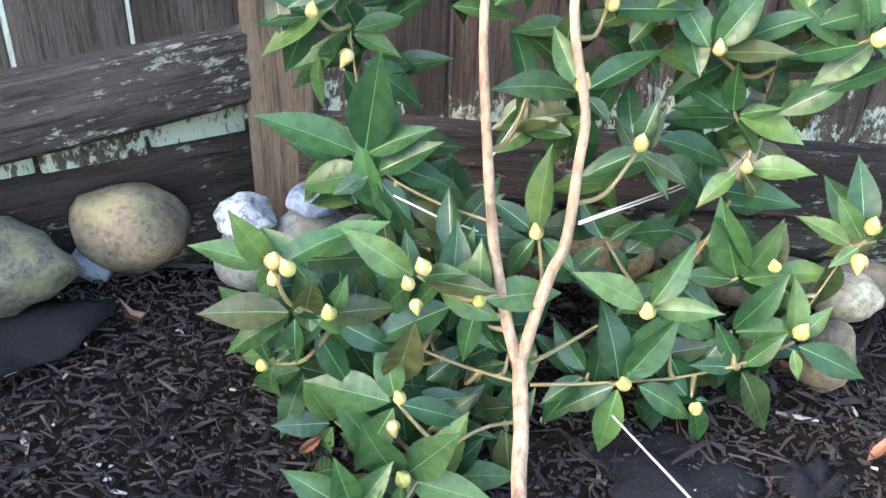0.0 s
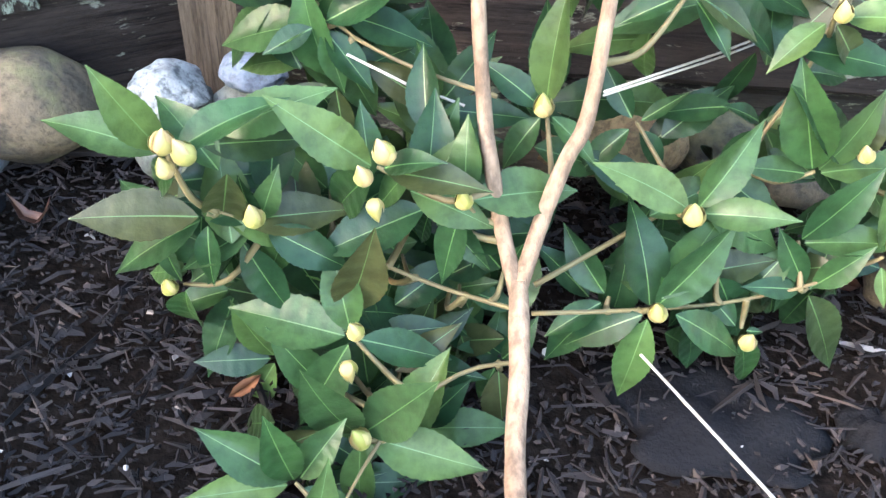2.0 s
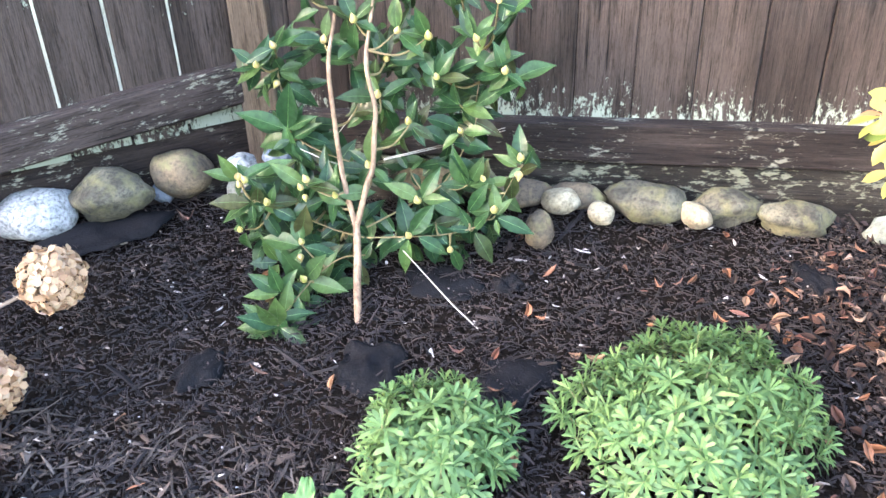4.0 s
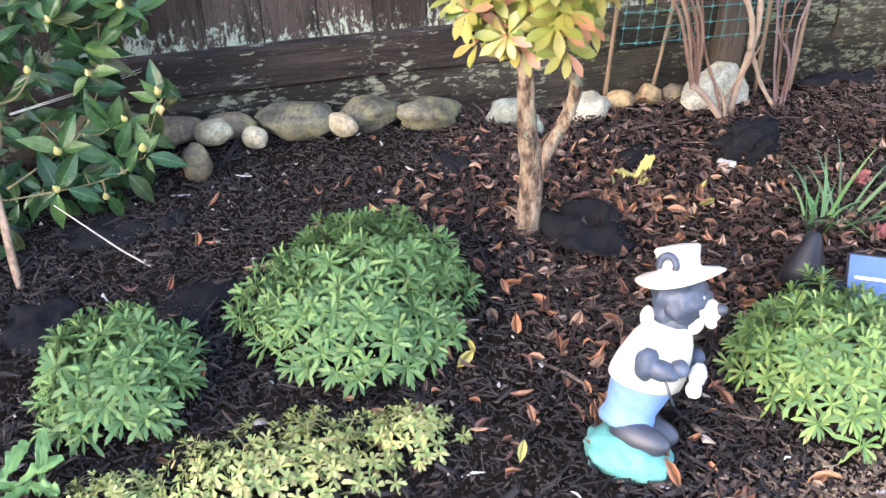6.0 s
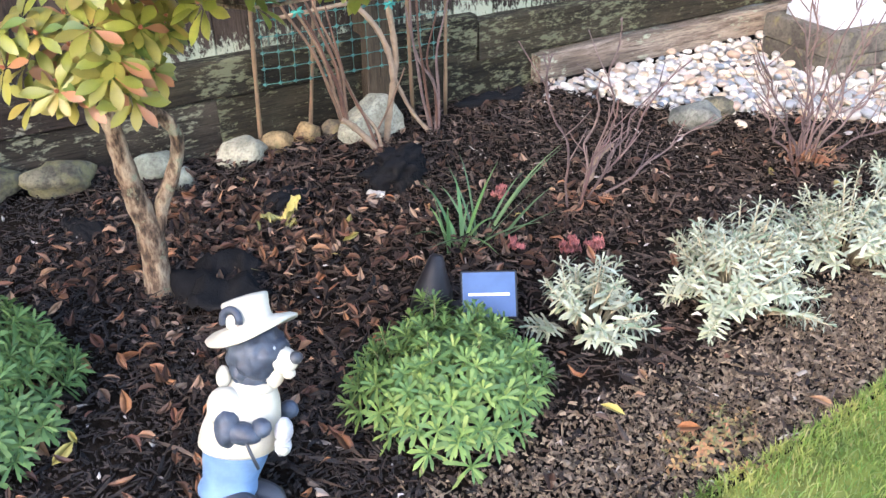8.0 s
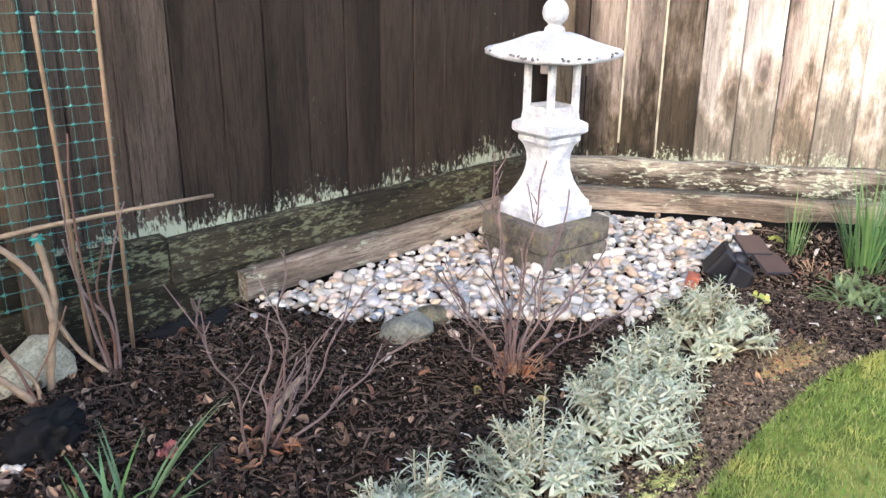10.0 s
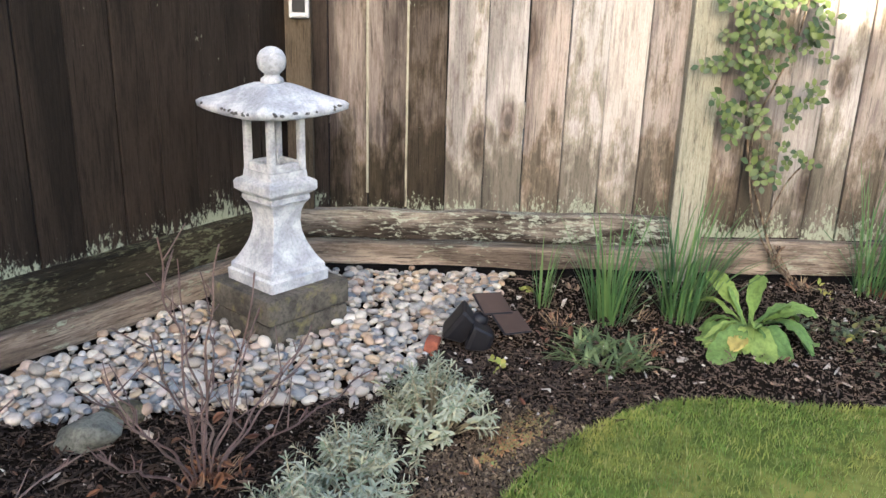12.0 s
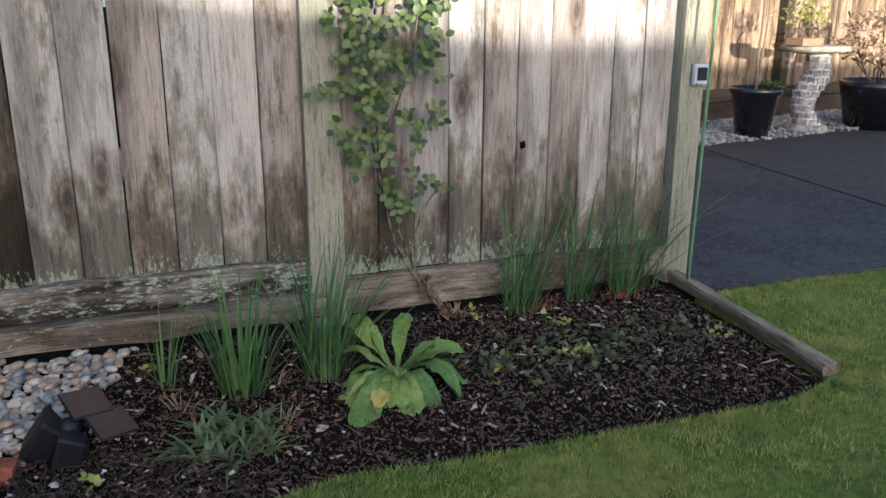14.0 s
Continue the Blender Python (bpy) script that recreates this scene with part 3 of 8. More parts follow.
def in_bed(x, y, margin=0.0):
    lawn = np.interp(x, EDGE_X, EDGE_Y)
    log = -0.95 + (x - 4.80) * 0.62 + 0.03
    ok = y > np.where(x > 4.78, log, lawn) + margin
    right = (x - CORNER.x) * 0.822 + (y - CORNER.y) * 0.569
    left = (x - LEFT0.x) * -0.643 + (y - LEFT0.y) * 0.766
    return ok & (y < 1.86) & (right < -0.06) & (left < -0.01) & (x > -1.4)


def lift_np(x, y):
    return 0.030 * np.exp(-(((x - 0.25) / 0.55) ** 2 + ((y - 1.78) / 0.24) ** 2)) - 0.012 * np.exp(-(((x - 0.25) / 0.30) ** 2 + ((y - 1.36) / 0.16) ** 2)) + 0.05 * np.clip((-0.15 - x) * 3, 0, 1) * np.clip((y - 0.35) * 3, 0, 1) + 0.028 * np.clip((y - 1.68) * 12, 0, 1) * np.clip(np.minimum((x - 0.35) * 6, (1.45 - x) * 6), 0, 1)


def turned(n, rng, flat=0.35):
    """Random turns: mostly lying flat."""
    a, b, c = rng.uniform(0, 2 * np.pi, n), rng.normal(0, flat, n), rng.normal(0, flat, n)
    ca, sa, cb, sb, cc, sc = np.cos(a), np.sin(a), np.cos(b), np.sin(b), np.cos(c), np.sin(c)
    x = np.stack([ca * cb, sa * cb, -sb], -1)
    y = np.stack([ca * sb * sc - sa * cc, sa * sb * sc + ca * cc, cb * sc], -1)
    return x, y, np.cross(x, y)


def scatter_chips(name, label, n, region, sizes, material, seed, category="mulch"):
    rng = np.random.default_rng(seed)
    x, y = region(rng, n)
    n = len(x)
    l = rng.gamma(1.35, sizes[0] / 1.35, n).clip(0.004, sizes[0] * 4.0)
    w = sizes[1] * rng.lognormal(-0.2, 0.5, n).clip(0.25, 2.6)
    t = rng.uniform(sizes[2] * 0.5, sizes[2] * 1.5, n)
    ax, ay, az = turned(n, rng, 0.26)
    z = lift_np(x, y) + rng.uniform(0.0, 0.016, n) + 0.004
    centre = np.stack([x, y, z], -1)
    v = np.empty((n, 9, 3))
    sway, arch = rng.normal(0, 0.35, n) * w, rng.normal(0.1, 0.30, n) * t * 2
    for a, (along, wide) in enumerate(((-0.5, rng.uniform(0.05, 0.75, n)), (rng.uniform(-0.2, 0.2, n), 1.0), (0.5, rng.uniform(0.02, 0.6, n)))):
        mid = centre + ax * (l * along)[:, None] + ((ay * sway[:, None] + az * arch[:, None]) if a == 1 else 0)
        ridge = rng.uniform(-0.35, 0.35, n) * w * wide
        v[:, a * 3] = mid - ay * (w * wide / 2)[:, None]
        v[:, a * 3 + 1] = mid + ay * ridge[:, None] + az * (t * (1.0 if a == 1 else 0.6))[:, None]
        v[:, a * 3 + 2] = mid + ay * (w * wide / 2)[:, None]
    i = np.arange(n) * 9
    faces = np.concatenate([np.stack([i + a for a in q], -1) for q in ((0, 3, 4, 1), (1, 4, 5, 2), (3, 6, 7, 4), (4, 7, 8, 5))])
    ob = new(name, mesh_np(name, v.reshape(-1, 3), faces, material))
    return tagged(ob, label, category, kind="stuff")


def box_region(x0, x1, y0, y1, extra=None):
    def pick(rng, n):
        x, y = rng.uniform(x0, x1, n), rng.uniform(y0, y1, n)
        ok = in_bed(x, y, 0.01) & ~in_pebbles(x, y)
        if extra is not None:
            ok &= extra(x, y, rng)
        return x[ok], y[ok]
    return pick


M_MULCH = tint("black_bark_mulch", [(0.0071, 0.0057, 0.0057), (0.0127, 0.0099, 0.0092), (0.024, 0.0183, 0.0163), (0.0084, 0.0071, 0.0071), (0.0507, 0.0366, 0.0296), (0.0077, 0.0064, 0.0064), (0.0183, 0.0141, 0.0127)], 0.75, 0.22, 60, 0.35, "piece", 0.3)
M_MULCH2 = tint("brown_bark_mulch", [(0.012, 0.0083, 0.0074), (0.0239, 0.0166, 0.0129), (0.0156, 0.011, 0.0092), (0.0534, 0.0359, 0.0258), (0.0138, 0.0101, 0.0083), (0.1104, 0.081, 0.0626), (0.0166, 0.012, 0.0101)], 0.85, 0.15, 60, 0.35, "piece", 0.3)
M_MULCH3 = tint("dark_soil_mulch", [(0.0568, 0.0417, 0.0334), (0.0768, 0.0568, 0.0433), (0.0468, 0.0351, 0.0284), (0.1035, 0.0751, 0.0568), (0.0635, 0.0468, 0.0366), (0.1419, 0.1035, 0.0784), (0.0501, 0.0366, 0.0301)], 0.9, 0.12, 60, 0.35, "piece", 0.3)
M_DIRT = tint("brown_verge_soil", [(0.0732, 0.0532, 0.0366), (0.1331, 0.0998, 0.0699), (0.0499, 0.0366, 0.0266), (0.233, 0.1797, 0.1265), (0.0915, 0.0682, 0.0483)], 0.95, 0.08, 60, 0.35, "piece", 0.3)


def off_verge(x, y, rng):
    """Keeps most of the bark away from the bare verge along the lawn."""
    depth = y - np.interp(x, EDGE_X, EDGE_Y)
    return (depth > 0.25) | (x < 1.35) | (x > 3.5) | (rng.random(len(x)) < 0.25)


def on_verge(x, y, rng):
    depth = y - np.interp(x, EDGE_X, EDGE_Y)
    return (depth < 0.28 - 0.12 * rng.random(len(x))) & (x > 1.25 + 0.3 * rng.random(len(x)))


M_GREYBARK = tint("pale_bark_shreds", [(0.0432, 0.0331, 0.0274), (0.072, 0.0576, 0.0475), (0.0288, 0.0223, 0.0187), (0.1152, 0.0936, 0.0756), (0.054, 0.0403, 0.0317)], 0.85, 0.12, 60, 0.35, "piece", 0.3)
M_WHITECHIP = tint("pale_shell_chips", [(0.34, 0.31, 0.27), (0.24, 0.19, 0.15), (0.44, 0.42, 0.39), (0.17, 0.12, 0.085)], 0.7, 0.3, 50, 0.3, "piece", 0.2)
scatter_chips("mulch", "black shredded bark mulch round the camellia", 60000, box_region(-1.1, 1.5, 0.28, 1.86), (0.0115, 0.0042, 0.0025), M_MULCH, 11)
scatter_chips("mulch", "large black bark flakes round the camellia", 2000, box_region(-1.1, 1.7, 0.28, 1.86), (0.036, 0.008, 0.004), M_MULCH, 16)
scatter_chips("mulch", "brown bark mulch between the shrubs", 38000, box_region(1.2, 3.9, 0.3, 1.86, off_verge), (0.012, 0.005, 0.003), M_MULCH2, 12)
scatter_chips("mulch", "large brown bark flakes between the shrubs", 4200, box_region(1.2, 3.9, 0.3, 1.86), (0.028, 0.0075, 0.004), M_MULCH2, 17)
scatter_chips("mulch", "fine dark bark mulch under the reeds", 38000, box_region(3.2, 5.7, -1.0, 1.3), (0.0075, 0.0048, 0.0035), M_MULCH3, 13)
scatter_chips("mulch", "long dark bark shreds under the reeds", 2600, box_region(3.2, 5.7, -1.0, 1.3), (0.026, 0.006, 0.003), M_MULCH3, 18)
scatter_chips("verge_soil", "bare crumbly grey-brown soil along the lawn", 46000, box_region(1.25, 3.6, 0.3, 0.75, on_verge), (0.0062, 0.0055, 0.004), M_DIRT, 19, "soil")
# Bark shreds in one corner, coloured paler to show that patch as lit.
scatter_chips("wood_chips", "grey-brown bark shreds, paler to brighten the lit mulch", 2600, box_region(-0.7, 0.34, 0.28, 0.98), (0.030, 0.006, 0.003), M_GREYBARK, 33, "chips")
scatter_chips("wood_chips", "pale wood and shell chips on the mulch", 900, box_region(-0.8, 3.8, 0.3, 1.8), (0.012, 0.006, 0.003), M_WHITECHIP, 14, "chips")
scatter_chips("wood_chips", "pale stone chips on the dark soil", 760, box_region(3.4, 5.6, -0.9, 1.1), (0.014, 0.011, 0.005), M_WHITECHIP, 15, "chips")


def scatter_leaves(name, label, spots, size, material, seed, curl=0.5, slim=0.38):
    rng = np.random.default_rng(seed)
    xs, ys = [], []
    for cx, cy, s, n in spots:
        xs.append(rng.normal(cx, s, n))
        ys.append(rng.normal(cy, s * 0.8, n))
    x, y = np.concatenate(xs), np.concatenate(ys)
    ok = in_bed(x, y, 0.0) & ~in_pebbles(x, y)
    x, y = x[ok], y[ok]
    n = len(x)
    ax, ay, az = turned(n, rng, 0.45)
    l = rng.uniform(0.45, 1.3, n) * size
    w = l * rng.uniform(slim * 0.8, slim * 1.25, n)
    c = rng.normal(0, curl, n)
    f = rng.uniform(0.0, 0.9, n)
    base = np.stack([x, y, lift_np(x, y) + rng.uniform(0.016, 0.030, n)], -1)
    rows = ((-0.5, 0.0), (-0.22, 0.85), (0.1, 1.0), (0.32, 0.6), (0.5, 0.0))
    v = np.empty((n, 13, 3))
    k = 0
    for t, ww in rows:
        mid = base + ax * (l * t)[:, None] + az * (c * l * t * t)[:, None]
        v[:, k] = mid
        k += 1
        if ww:
            for s in (-1, 1):
                v[:, k] = mid + ay * (w * ww * s / 2)[:, None] + az * (f * w * ww * 0.4)[:, None]
                k += 1
    v = v[:, :k]
    i = np.arange(n) * k
    m = [0, 1, 4, 7, 10]
    faces = []
    for s in (1, 2):
        faces.append(np.stack([i + m[0], i + m[1], i + m[1] + s], -1))
        faces.append(np.stack([i + m[4], i + m[3] + s, i + m[3]], -1))
    quads = []
    for a, b in ((1, 4), (4, 7)):
        for s in (1, 2):
            quads.append(np.stack([i + a, i + b, i + b + s, i + a + s], -1))
    allf = np.concatenate(faces).tolist() + np.concatenate(quads).tolist()
    ob = new(name, mesh_np(name, v.reshape(-1, 3), allf, material, True))
    return tagged(ob, label, "leaves", kind="stuff")


M_ORANGE = tint("orange_fallen_leaves", [(0.2, 0.08, 0.036), (0.28, 0.13, 0.06), (0.1, 0.044, 0.026), (0.36, 0.21, 0.12), (0.15, 0.056, 0.03), (0.06, 0.03, 0.021), (0.24, 0.095, 0.038)], 0.55, 0.35, 40, 0.35, "piece", 0.15)
M_BROWN = tint("brown_fallen_leaves", [(0.034, 0.017, 0.011), (0.085, 0.041, 0.024), (0.02, 0.011, 0.008), (0.13, 0.066, 0.04), (0.044, 0.021, 0.013), (0.3, 0.2, 0.14), (0.026, 0.014, 0.01), (0.016, 0.01, 0.0075), (0.056, 0.027, 0.016)], 0.7, 0.25, 40, 0.35, "piece", 0.15)
M_YELLOW = tint("yellow_fallen_leaves", [(0.36, 0.28, 0.07), (0.32, 0.30, 0.09)], 0.5, 0.4, 40, 0.25, "piece", 0.1)
scatter_leaves("fallen_leaves", "orange fallen leaves on the mulch", [(1.3, 1.45, 0.22, 130), (1.15, 0.75, 0.28, 130), (1.45, 0.95, 0.22, 60), (1.75, 1.2, 0.28, 60), (0.75, 1.45, 0.30, 24), (0.2, 1.0, 0.4, 16), (1.9, 0.55, 0.2, 12), (3.0, 0.7, 0.4, 24), (2.89, 1.02, 0.05, 60), (2.24, 1.14, 0.05, 24), (4.1, 0.78, 0.12, 26), (4.13, 0.50, 0.08, 22), (5.0, 0.28, 0.05, 8)], 0.037, M_ORANGE, 21, 1.2)
scatter_leaves("fallen_leaves", "damp brown leaves heaped below the shrubs", [(1.65, 1.55, 0.24, 440), (1.45, 1.45, 0.2, 260), (1.75, 1.2, 0.26, 230), (2.1, 1.4, 0.3, 180), (2.0, 1.05, 0.22, 140), (2.6, 1.2, 0.35, 130), (1.45, 1.05, 0.22, 140), (4.4, 0.5, 0.4, 60)], 0.028, M_BROWN, 22, 1.5, 0.55)
scatter_leaves("fallen_leaves", "a few yellow fallen leaves", [(1.5, 1.35, 0.25, 9), (1.2, 0.9, 0.4, 7), (2.2, 1.0, 0.3, 4)], 0.04, M_YELLOW, 23)


def cloth(x, y, sx, sy, turn, seed, rise=0.01, label="crumpled scrap of black weed fabric on the mulch", name="weed_fabric"):
    """A torn piece of weed fabric: a wavy sheet with a ragged outline."""
    bm = bmesh.new()
    n = 14
    rim, grid = 1.0, {}
    for i in range(n + 1):
        for j in range(n + 1):
            u, v = i / n * 2 - 1, j / n * 2 - 1
            a = math.atan2(v, u)
            r = max(abs(u), abs(v))
            k = 0.78 + 0.34 * noise.noise(Vector((math.cos(a) * 1.7 + seed, math.sin(a) * 1.7, seed * 2.0)))
            d = Vector((math.cos(a), math.sin(a))) * r * k
            p = Vector((d.x * sx, d.y * sy, 0))
            p.z = rise * (0.6 + noise.noise(Vector((d.x * 2.2, d.y * 2.2, seed)))) + 0.012 - 0.012 * r ** 4 + rise * 0.5 * noise.noise(Vector((d.x * 6, d.y * 6, seed + 5)))
            grid[i, j] = bm.verts.new(p)
    for i in range(n):
        for j in range(n):
            bm.faces.new((grid[i, j], grid[i + 1, j], grid[i + 1, j + 1], grid[i, j + 1]))
    bmesh.ops.recalc_face_normals(bm, faces=bm.faces)
    bmesh.ops.solidify(bm, geom=list(bm.faces), thickness=0.002)
    ob = part(name, bm, M_FABRIC)
    ob.matrix_basis = pose(x, y, lift(x, y) + 0.003, 0, 0, turn)
    return tagged(ob, label, "fabric", "weed fabric scraps")


cloth(0.33, 1.19, 0.085, 0.11, 10, 1, 0.02)
cloth(0.42, 1.50, 0.13, 0.085, -12, 2, 0.012)
cloth(0.60, 1.19, 0.11, 0.085, 30, 3, 0.016)
cloth(0.56, 1.50, 0.045, 0.035, -10, 4, 0.02, "grey scrap of weed fabric on the mulch")
cloth(1.22, 1.60, 0.055, 0.09, 20, 5, 0.02)
cloth(1.41, 1.20, 0.125, 0.145, -25, 6, 0.05, "crumpled black weed fabric at the tree's foot")
cloth(-0.42, 1.55, 0.20, 0.13, 50, 7, 0.02, "black weed fabric below the stones")
cloth(0.0, 1.15, 0.06, 0.09, 0, 8, 0.01)
lump = bmesh.new()
blob(lump, 0.078, 0.055, 0.062, 9, 0.75, 2.4, 4, (0, 0, 0.030), flat=0.2)
lump = part("weed_fabric", lump, M_FABRIC)
lump.matrix_basis = pose(1.935, 1.455, 0.012, 0, 0, 15)
tagged(lump, "bunched black weed fabric at the foot of the canes", "fabric", "weed fabric scraps")
cloth(1.66, 1.50, 0.09, 0.05, 5, 10, 0.02)
cloth(2.45, 1.80, 0.16, 0.05, -4, 12, 0.025)

# stones
M_GREYSTONE = rock("grey_river_stone", (0.118, 0.108, 0.070), (0.046, 0.042, 0.028), 0.6, moss=0.14)
M_PALESTONE = rock("pale_river_stone", (0.33, 0.295, 0.195), (0.21, 0.17, 0.10), 0.4)
M_TANSTONE = rock("tan_river_stone", (0.30, 0.205, 0.095), (0.17, 0.115, 0.055), 0.3, moss=0.05)
M_SPECKSTONE = rock("speckled_granite", (0.33, 0.34, 0.315), (0.16, 0.17, 0.16), 0.9)
M_BLUESTONE = rock("blue_grey_slate", (0.19, 0.22, 0.25), (0.11, 0.13, 0.16), 0.2)
M_RUSTSTONE = rock("rusty_boulder", (0.17, 0.125, 0.07), (0.075, 0.06, 0.04), 0.3, moss=0.1)
M_DARKGREEN = rock("dark_grey_green_stone", (0.16, 0.165, 0.14), (0.085, 0.09, 0.075), 0.2)
M_GREENSTONE = rock("pale_green_stone", (0.22, 0.235, 0.185), (0.135, 0.145, 0.11), 0.2)
M_ANGULAR = rock("pale_quarry_stone", (0.33, 0.32, 0.235), (0.21, 0.20, 0.145), 0.2)


def stone(x, y, wide, tall, deep, turn, material, seed, label, rough=0.30, sink=0.18, tilt=0, flat=0.0, z=None, facets=0):
    bm = bmesh.new()
    blob(bm, wide / 2, deep / 2, tall / 2, seed, rough, 1.3, 4 if facets else 3, flat=flat)
    rng = random.Random(seed)
    for k in range(facets):
        n = Vector((rng.uniform(-1, 1), rng.uniform(-1, 0.4), rng.uniform(-0.2, 1))).normalized()
        limit = rng.uniform(0.60, 0.78) * max(v.co.dot(n) for v in bm.verts)
        for v in bm.verts:
            v.co -= n * max(0.0, v.co.dot(n) - limit)
    ob = part("stone", bm, material)
    ob.matrix_basis = pose(x, y, (lift(x, y) if z is None else z) + tall / 2 * (1 - sink * 2) + 0.004, tilt, 0, turn)
    return tagged(ob, label, "stone", "stones along the fence")


stone(-0.564, 1.55, 0.195, 0.125, 0.15, 50, M_SPECKSTONE, 1, "pale grey lichened boulder below the fence", flat=0.15, sink=0.1)
stone(-0.422, 1.635, 0.20, 0.120, 0.14, 40, M_GREYSTONE, 2, "grey boulder below the dark kickboard", sink=-0.05)
stone(-0.345, 1.745, 0.058, 0.060, 0.05, 10, M_BLUESTONE, 3, "small blue-grey stone between two boulders", sink=-0.15)
stone(-0.300, 1.770, 0.155, 0.125, 0.12, 25, M_RUSTSTONE, 4, "rusty brown boulder in the corner", sink=-0.20, rough=0.2)
stone(-0.128, 1.790, 0.110, 0.125, 0.10, 30, M_DARKGREEN, 31, "dark grey stone beneath a granite stone", sink=0.02)
stone(-0.130, 1.775, 0.086, 0.056, 0.075, 10, M_SPECKSTONE, 5, "white speckled granite stone", sink=-1.80, rough=0.26, facets=3)
stone(-0.046, 1.800, 0.100, 0.135, 0.09, -15, M_DARKGREEN, 32, "dark grey stone beneath a slate stone", sink=0.02)
stone(-0.046, 1.790, 0.080, 0.050, 0.07, -5, M_BLUESTONE, 6, "blue-grey slate stone by the camellia", flat=0.3, sink=-2.35, facets=4)
stone(0.337, 1.79, 0.155, 0.085, 0.10, 4, M_TANSTONE, 7, "tan and orange river stone", sink=-0.55)
stone(0.455, 1.80, 0.10, 0.080, 0.08, 8, M_GREYSTONE, 8, "plain grey river stone by the kickboard", sink=-0.35)
stone(0.548, 1.80, 0.185, 0.070, 0.09, -6, M_RUSTSTONE, 9, "flat brown river stone against the kickboard", sink=-0.10)
stone(0.662, 1.765, 0.094, 0.062, 0.07, 8, M_PALESTONE, 10, "smooth cream river stone", sink=-0.25, rough=0.14)
stone(0.700, 1.825, 0.135, 0.070, 0.06, -5, M_RUSTSTONE, 11, "flat brown river stone by the kickboard", sink=0.0)
stone(0.617, 1.67, 0.070, 0.100, 0.065, 0, M_RUSTSTONE, 12, "upright mossy brown stone on the mulch", sink=0.02, rough=0.2)
stone(0.757, 1.742, 0.070, 0.056, 0.055, -40, M_PALESTONE, 13, "small cream river stone on the mulch", sink=-0.25, rough=0.14)
stone(0.868, 1.80, 0.188, 0.094, 0.11, -12, M_GREYSTONE, 14, "grey-green river boulder by the kickboard", sink=0.0)
stone(0.974, 1.755, 0.092, 0.062, 0.055, -48, M_PALESTONE, 15, "cream river stone leaning on a boulder", tilt=10, sink=-0.2, rough=0.14)
stone(1.048, 1.81, 0.160, 0.088, 0.10, -8, M_GREYSTONE, 16, "spotted grey river boulder", sink=0.05)
stone(1.205, 1.79, 0.165, 0.082, 0.11, -4, M_GREYSTONE, 17, "rounded grey river boulder by the kickboard", sink=0.05)
stone(1.428, 1.80, 0.12, 0.075, 0.09, 5, M_GREENSTONE, 18, "pale green stone behind the tree", sink=0.0)
stone(1.47, 1.735, 0.07, 0.055, 0.06, 25, M_GREENSTONE, 19, "small pale green stone by the tree")
stone(1.645, 1.80, 0.135, 0.085, 0.08, -15, M_ANGULAR, 20, "angular grey and white stone", rough=0.35, facets=6)
stone(1.755, 1.82, 0.095, 0.06, 0.06, 10, M_TANSTONE, 21, "tan stone by the bamboo stake")
stone(1.845, 1.83, 0.078, 0.06, 0.06, 0, M_TANSTONE, 22, "small tan stone by the fence")
stone(1.925, 1.83, 0.07, 0.06, 0.05, 0, M_RUSTSTONE, 23, "small brown stone by the fence")
wedge = bmesh.new()
for q in ((-0.120, -0.020, 0.020), (-0.105, -0.050, 0.0), (0.0, -0.066, 0.0), (0.095, -0.050, 0.0), (0.110, 0.010, 0.020), (-0.085, -0.030, 0.062), (-0.020, -0.040, 0.112), (0.028, -0.025, 0.150), (0.066, -0.010, 0.138), (0.098, -0.030, 0.060), (0.030, 0.040, 0.135), (-0.06, 0.045, 0.060), (-0.06, 0.05, 0.0), (0.08, 0.05, 0.0)):
    wedge.verts.new(q)
bmesh.ops.convex_hull(wedge, input=list(wedge.verts))
bmesh.ops.bevel(wedge, geom=list(wedge.edges), offset=0.006, segments=2, profile=0.5, affect="EDGES")
bmesh.ops.triangulate(wedge, faces=list(wedge.faces))
bmesh.ops.subdivide_edges(wedge, edges=[e for e in wedge.edges if e.calc_length() > 0.03], cuts=2, use_grid_fill=True)
for v in wedge.verts:
    v.co += v.co.normalized() * 0.005 * noise.noise(v.co * 28)
wedge = part("stone", wedge, M_ANGULAR, smooth=False)
wedge.matrix_basis = pose(2.010, 1.775, 0.014, 0, 0, 4) @ Matrix.Diagonal((0.95, 1.0, 0.72, 1))
tagged(wedge, "large angular pale green stone among the canes", "stone", "stones along the fence")
stone(2.840, 1.350, 0.175, 0.090, 0.11, -32, M_DARKGREEN, 25, "flat grey-green stone at the pebbles' edge", rough=0.25, flat=0.3, facets=5)
stone(2.945, 1.370, 0.10, 0.07, 0.09, -20, M_GREYSTONE, 26, "grey stone at the pebbles' edge")

# ---- lantern ----
M_CONCRETE = rock("white_painted_concrete", (0.44, 0.46, 0.485), (0.27, 0.29, 0.32), -0.3, 0.8)
M_PLINTH = rock("mossy_concrete_slab", (0.105, 0.096, 0.080), (0.050, 0.045, 0.038), 0.3, 0.9, moss=0.08)


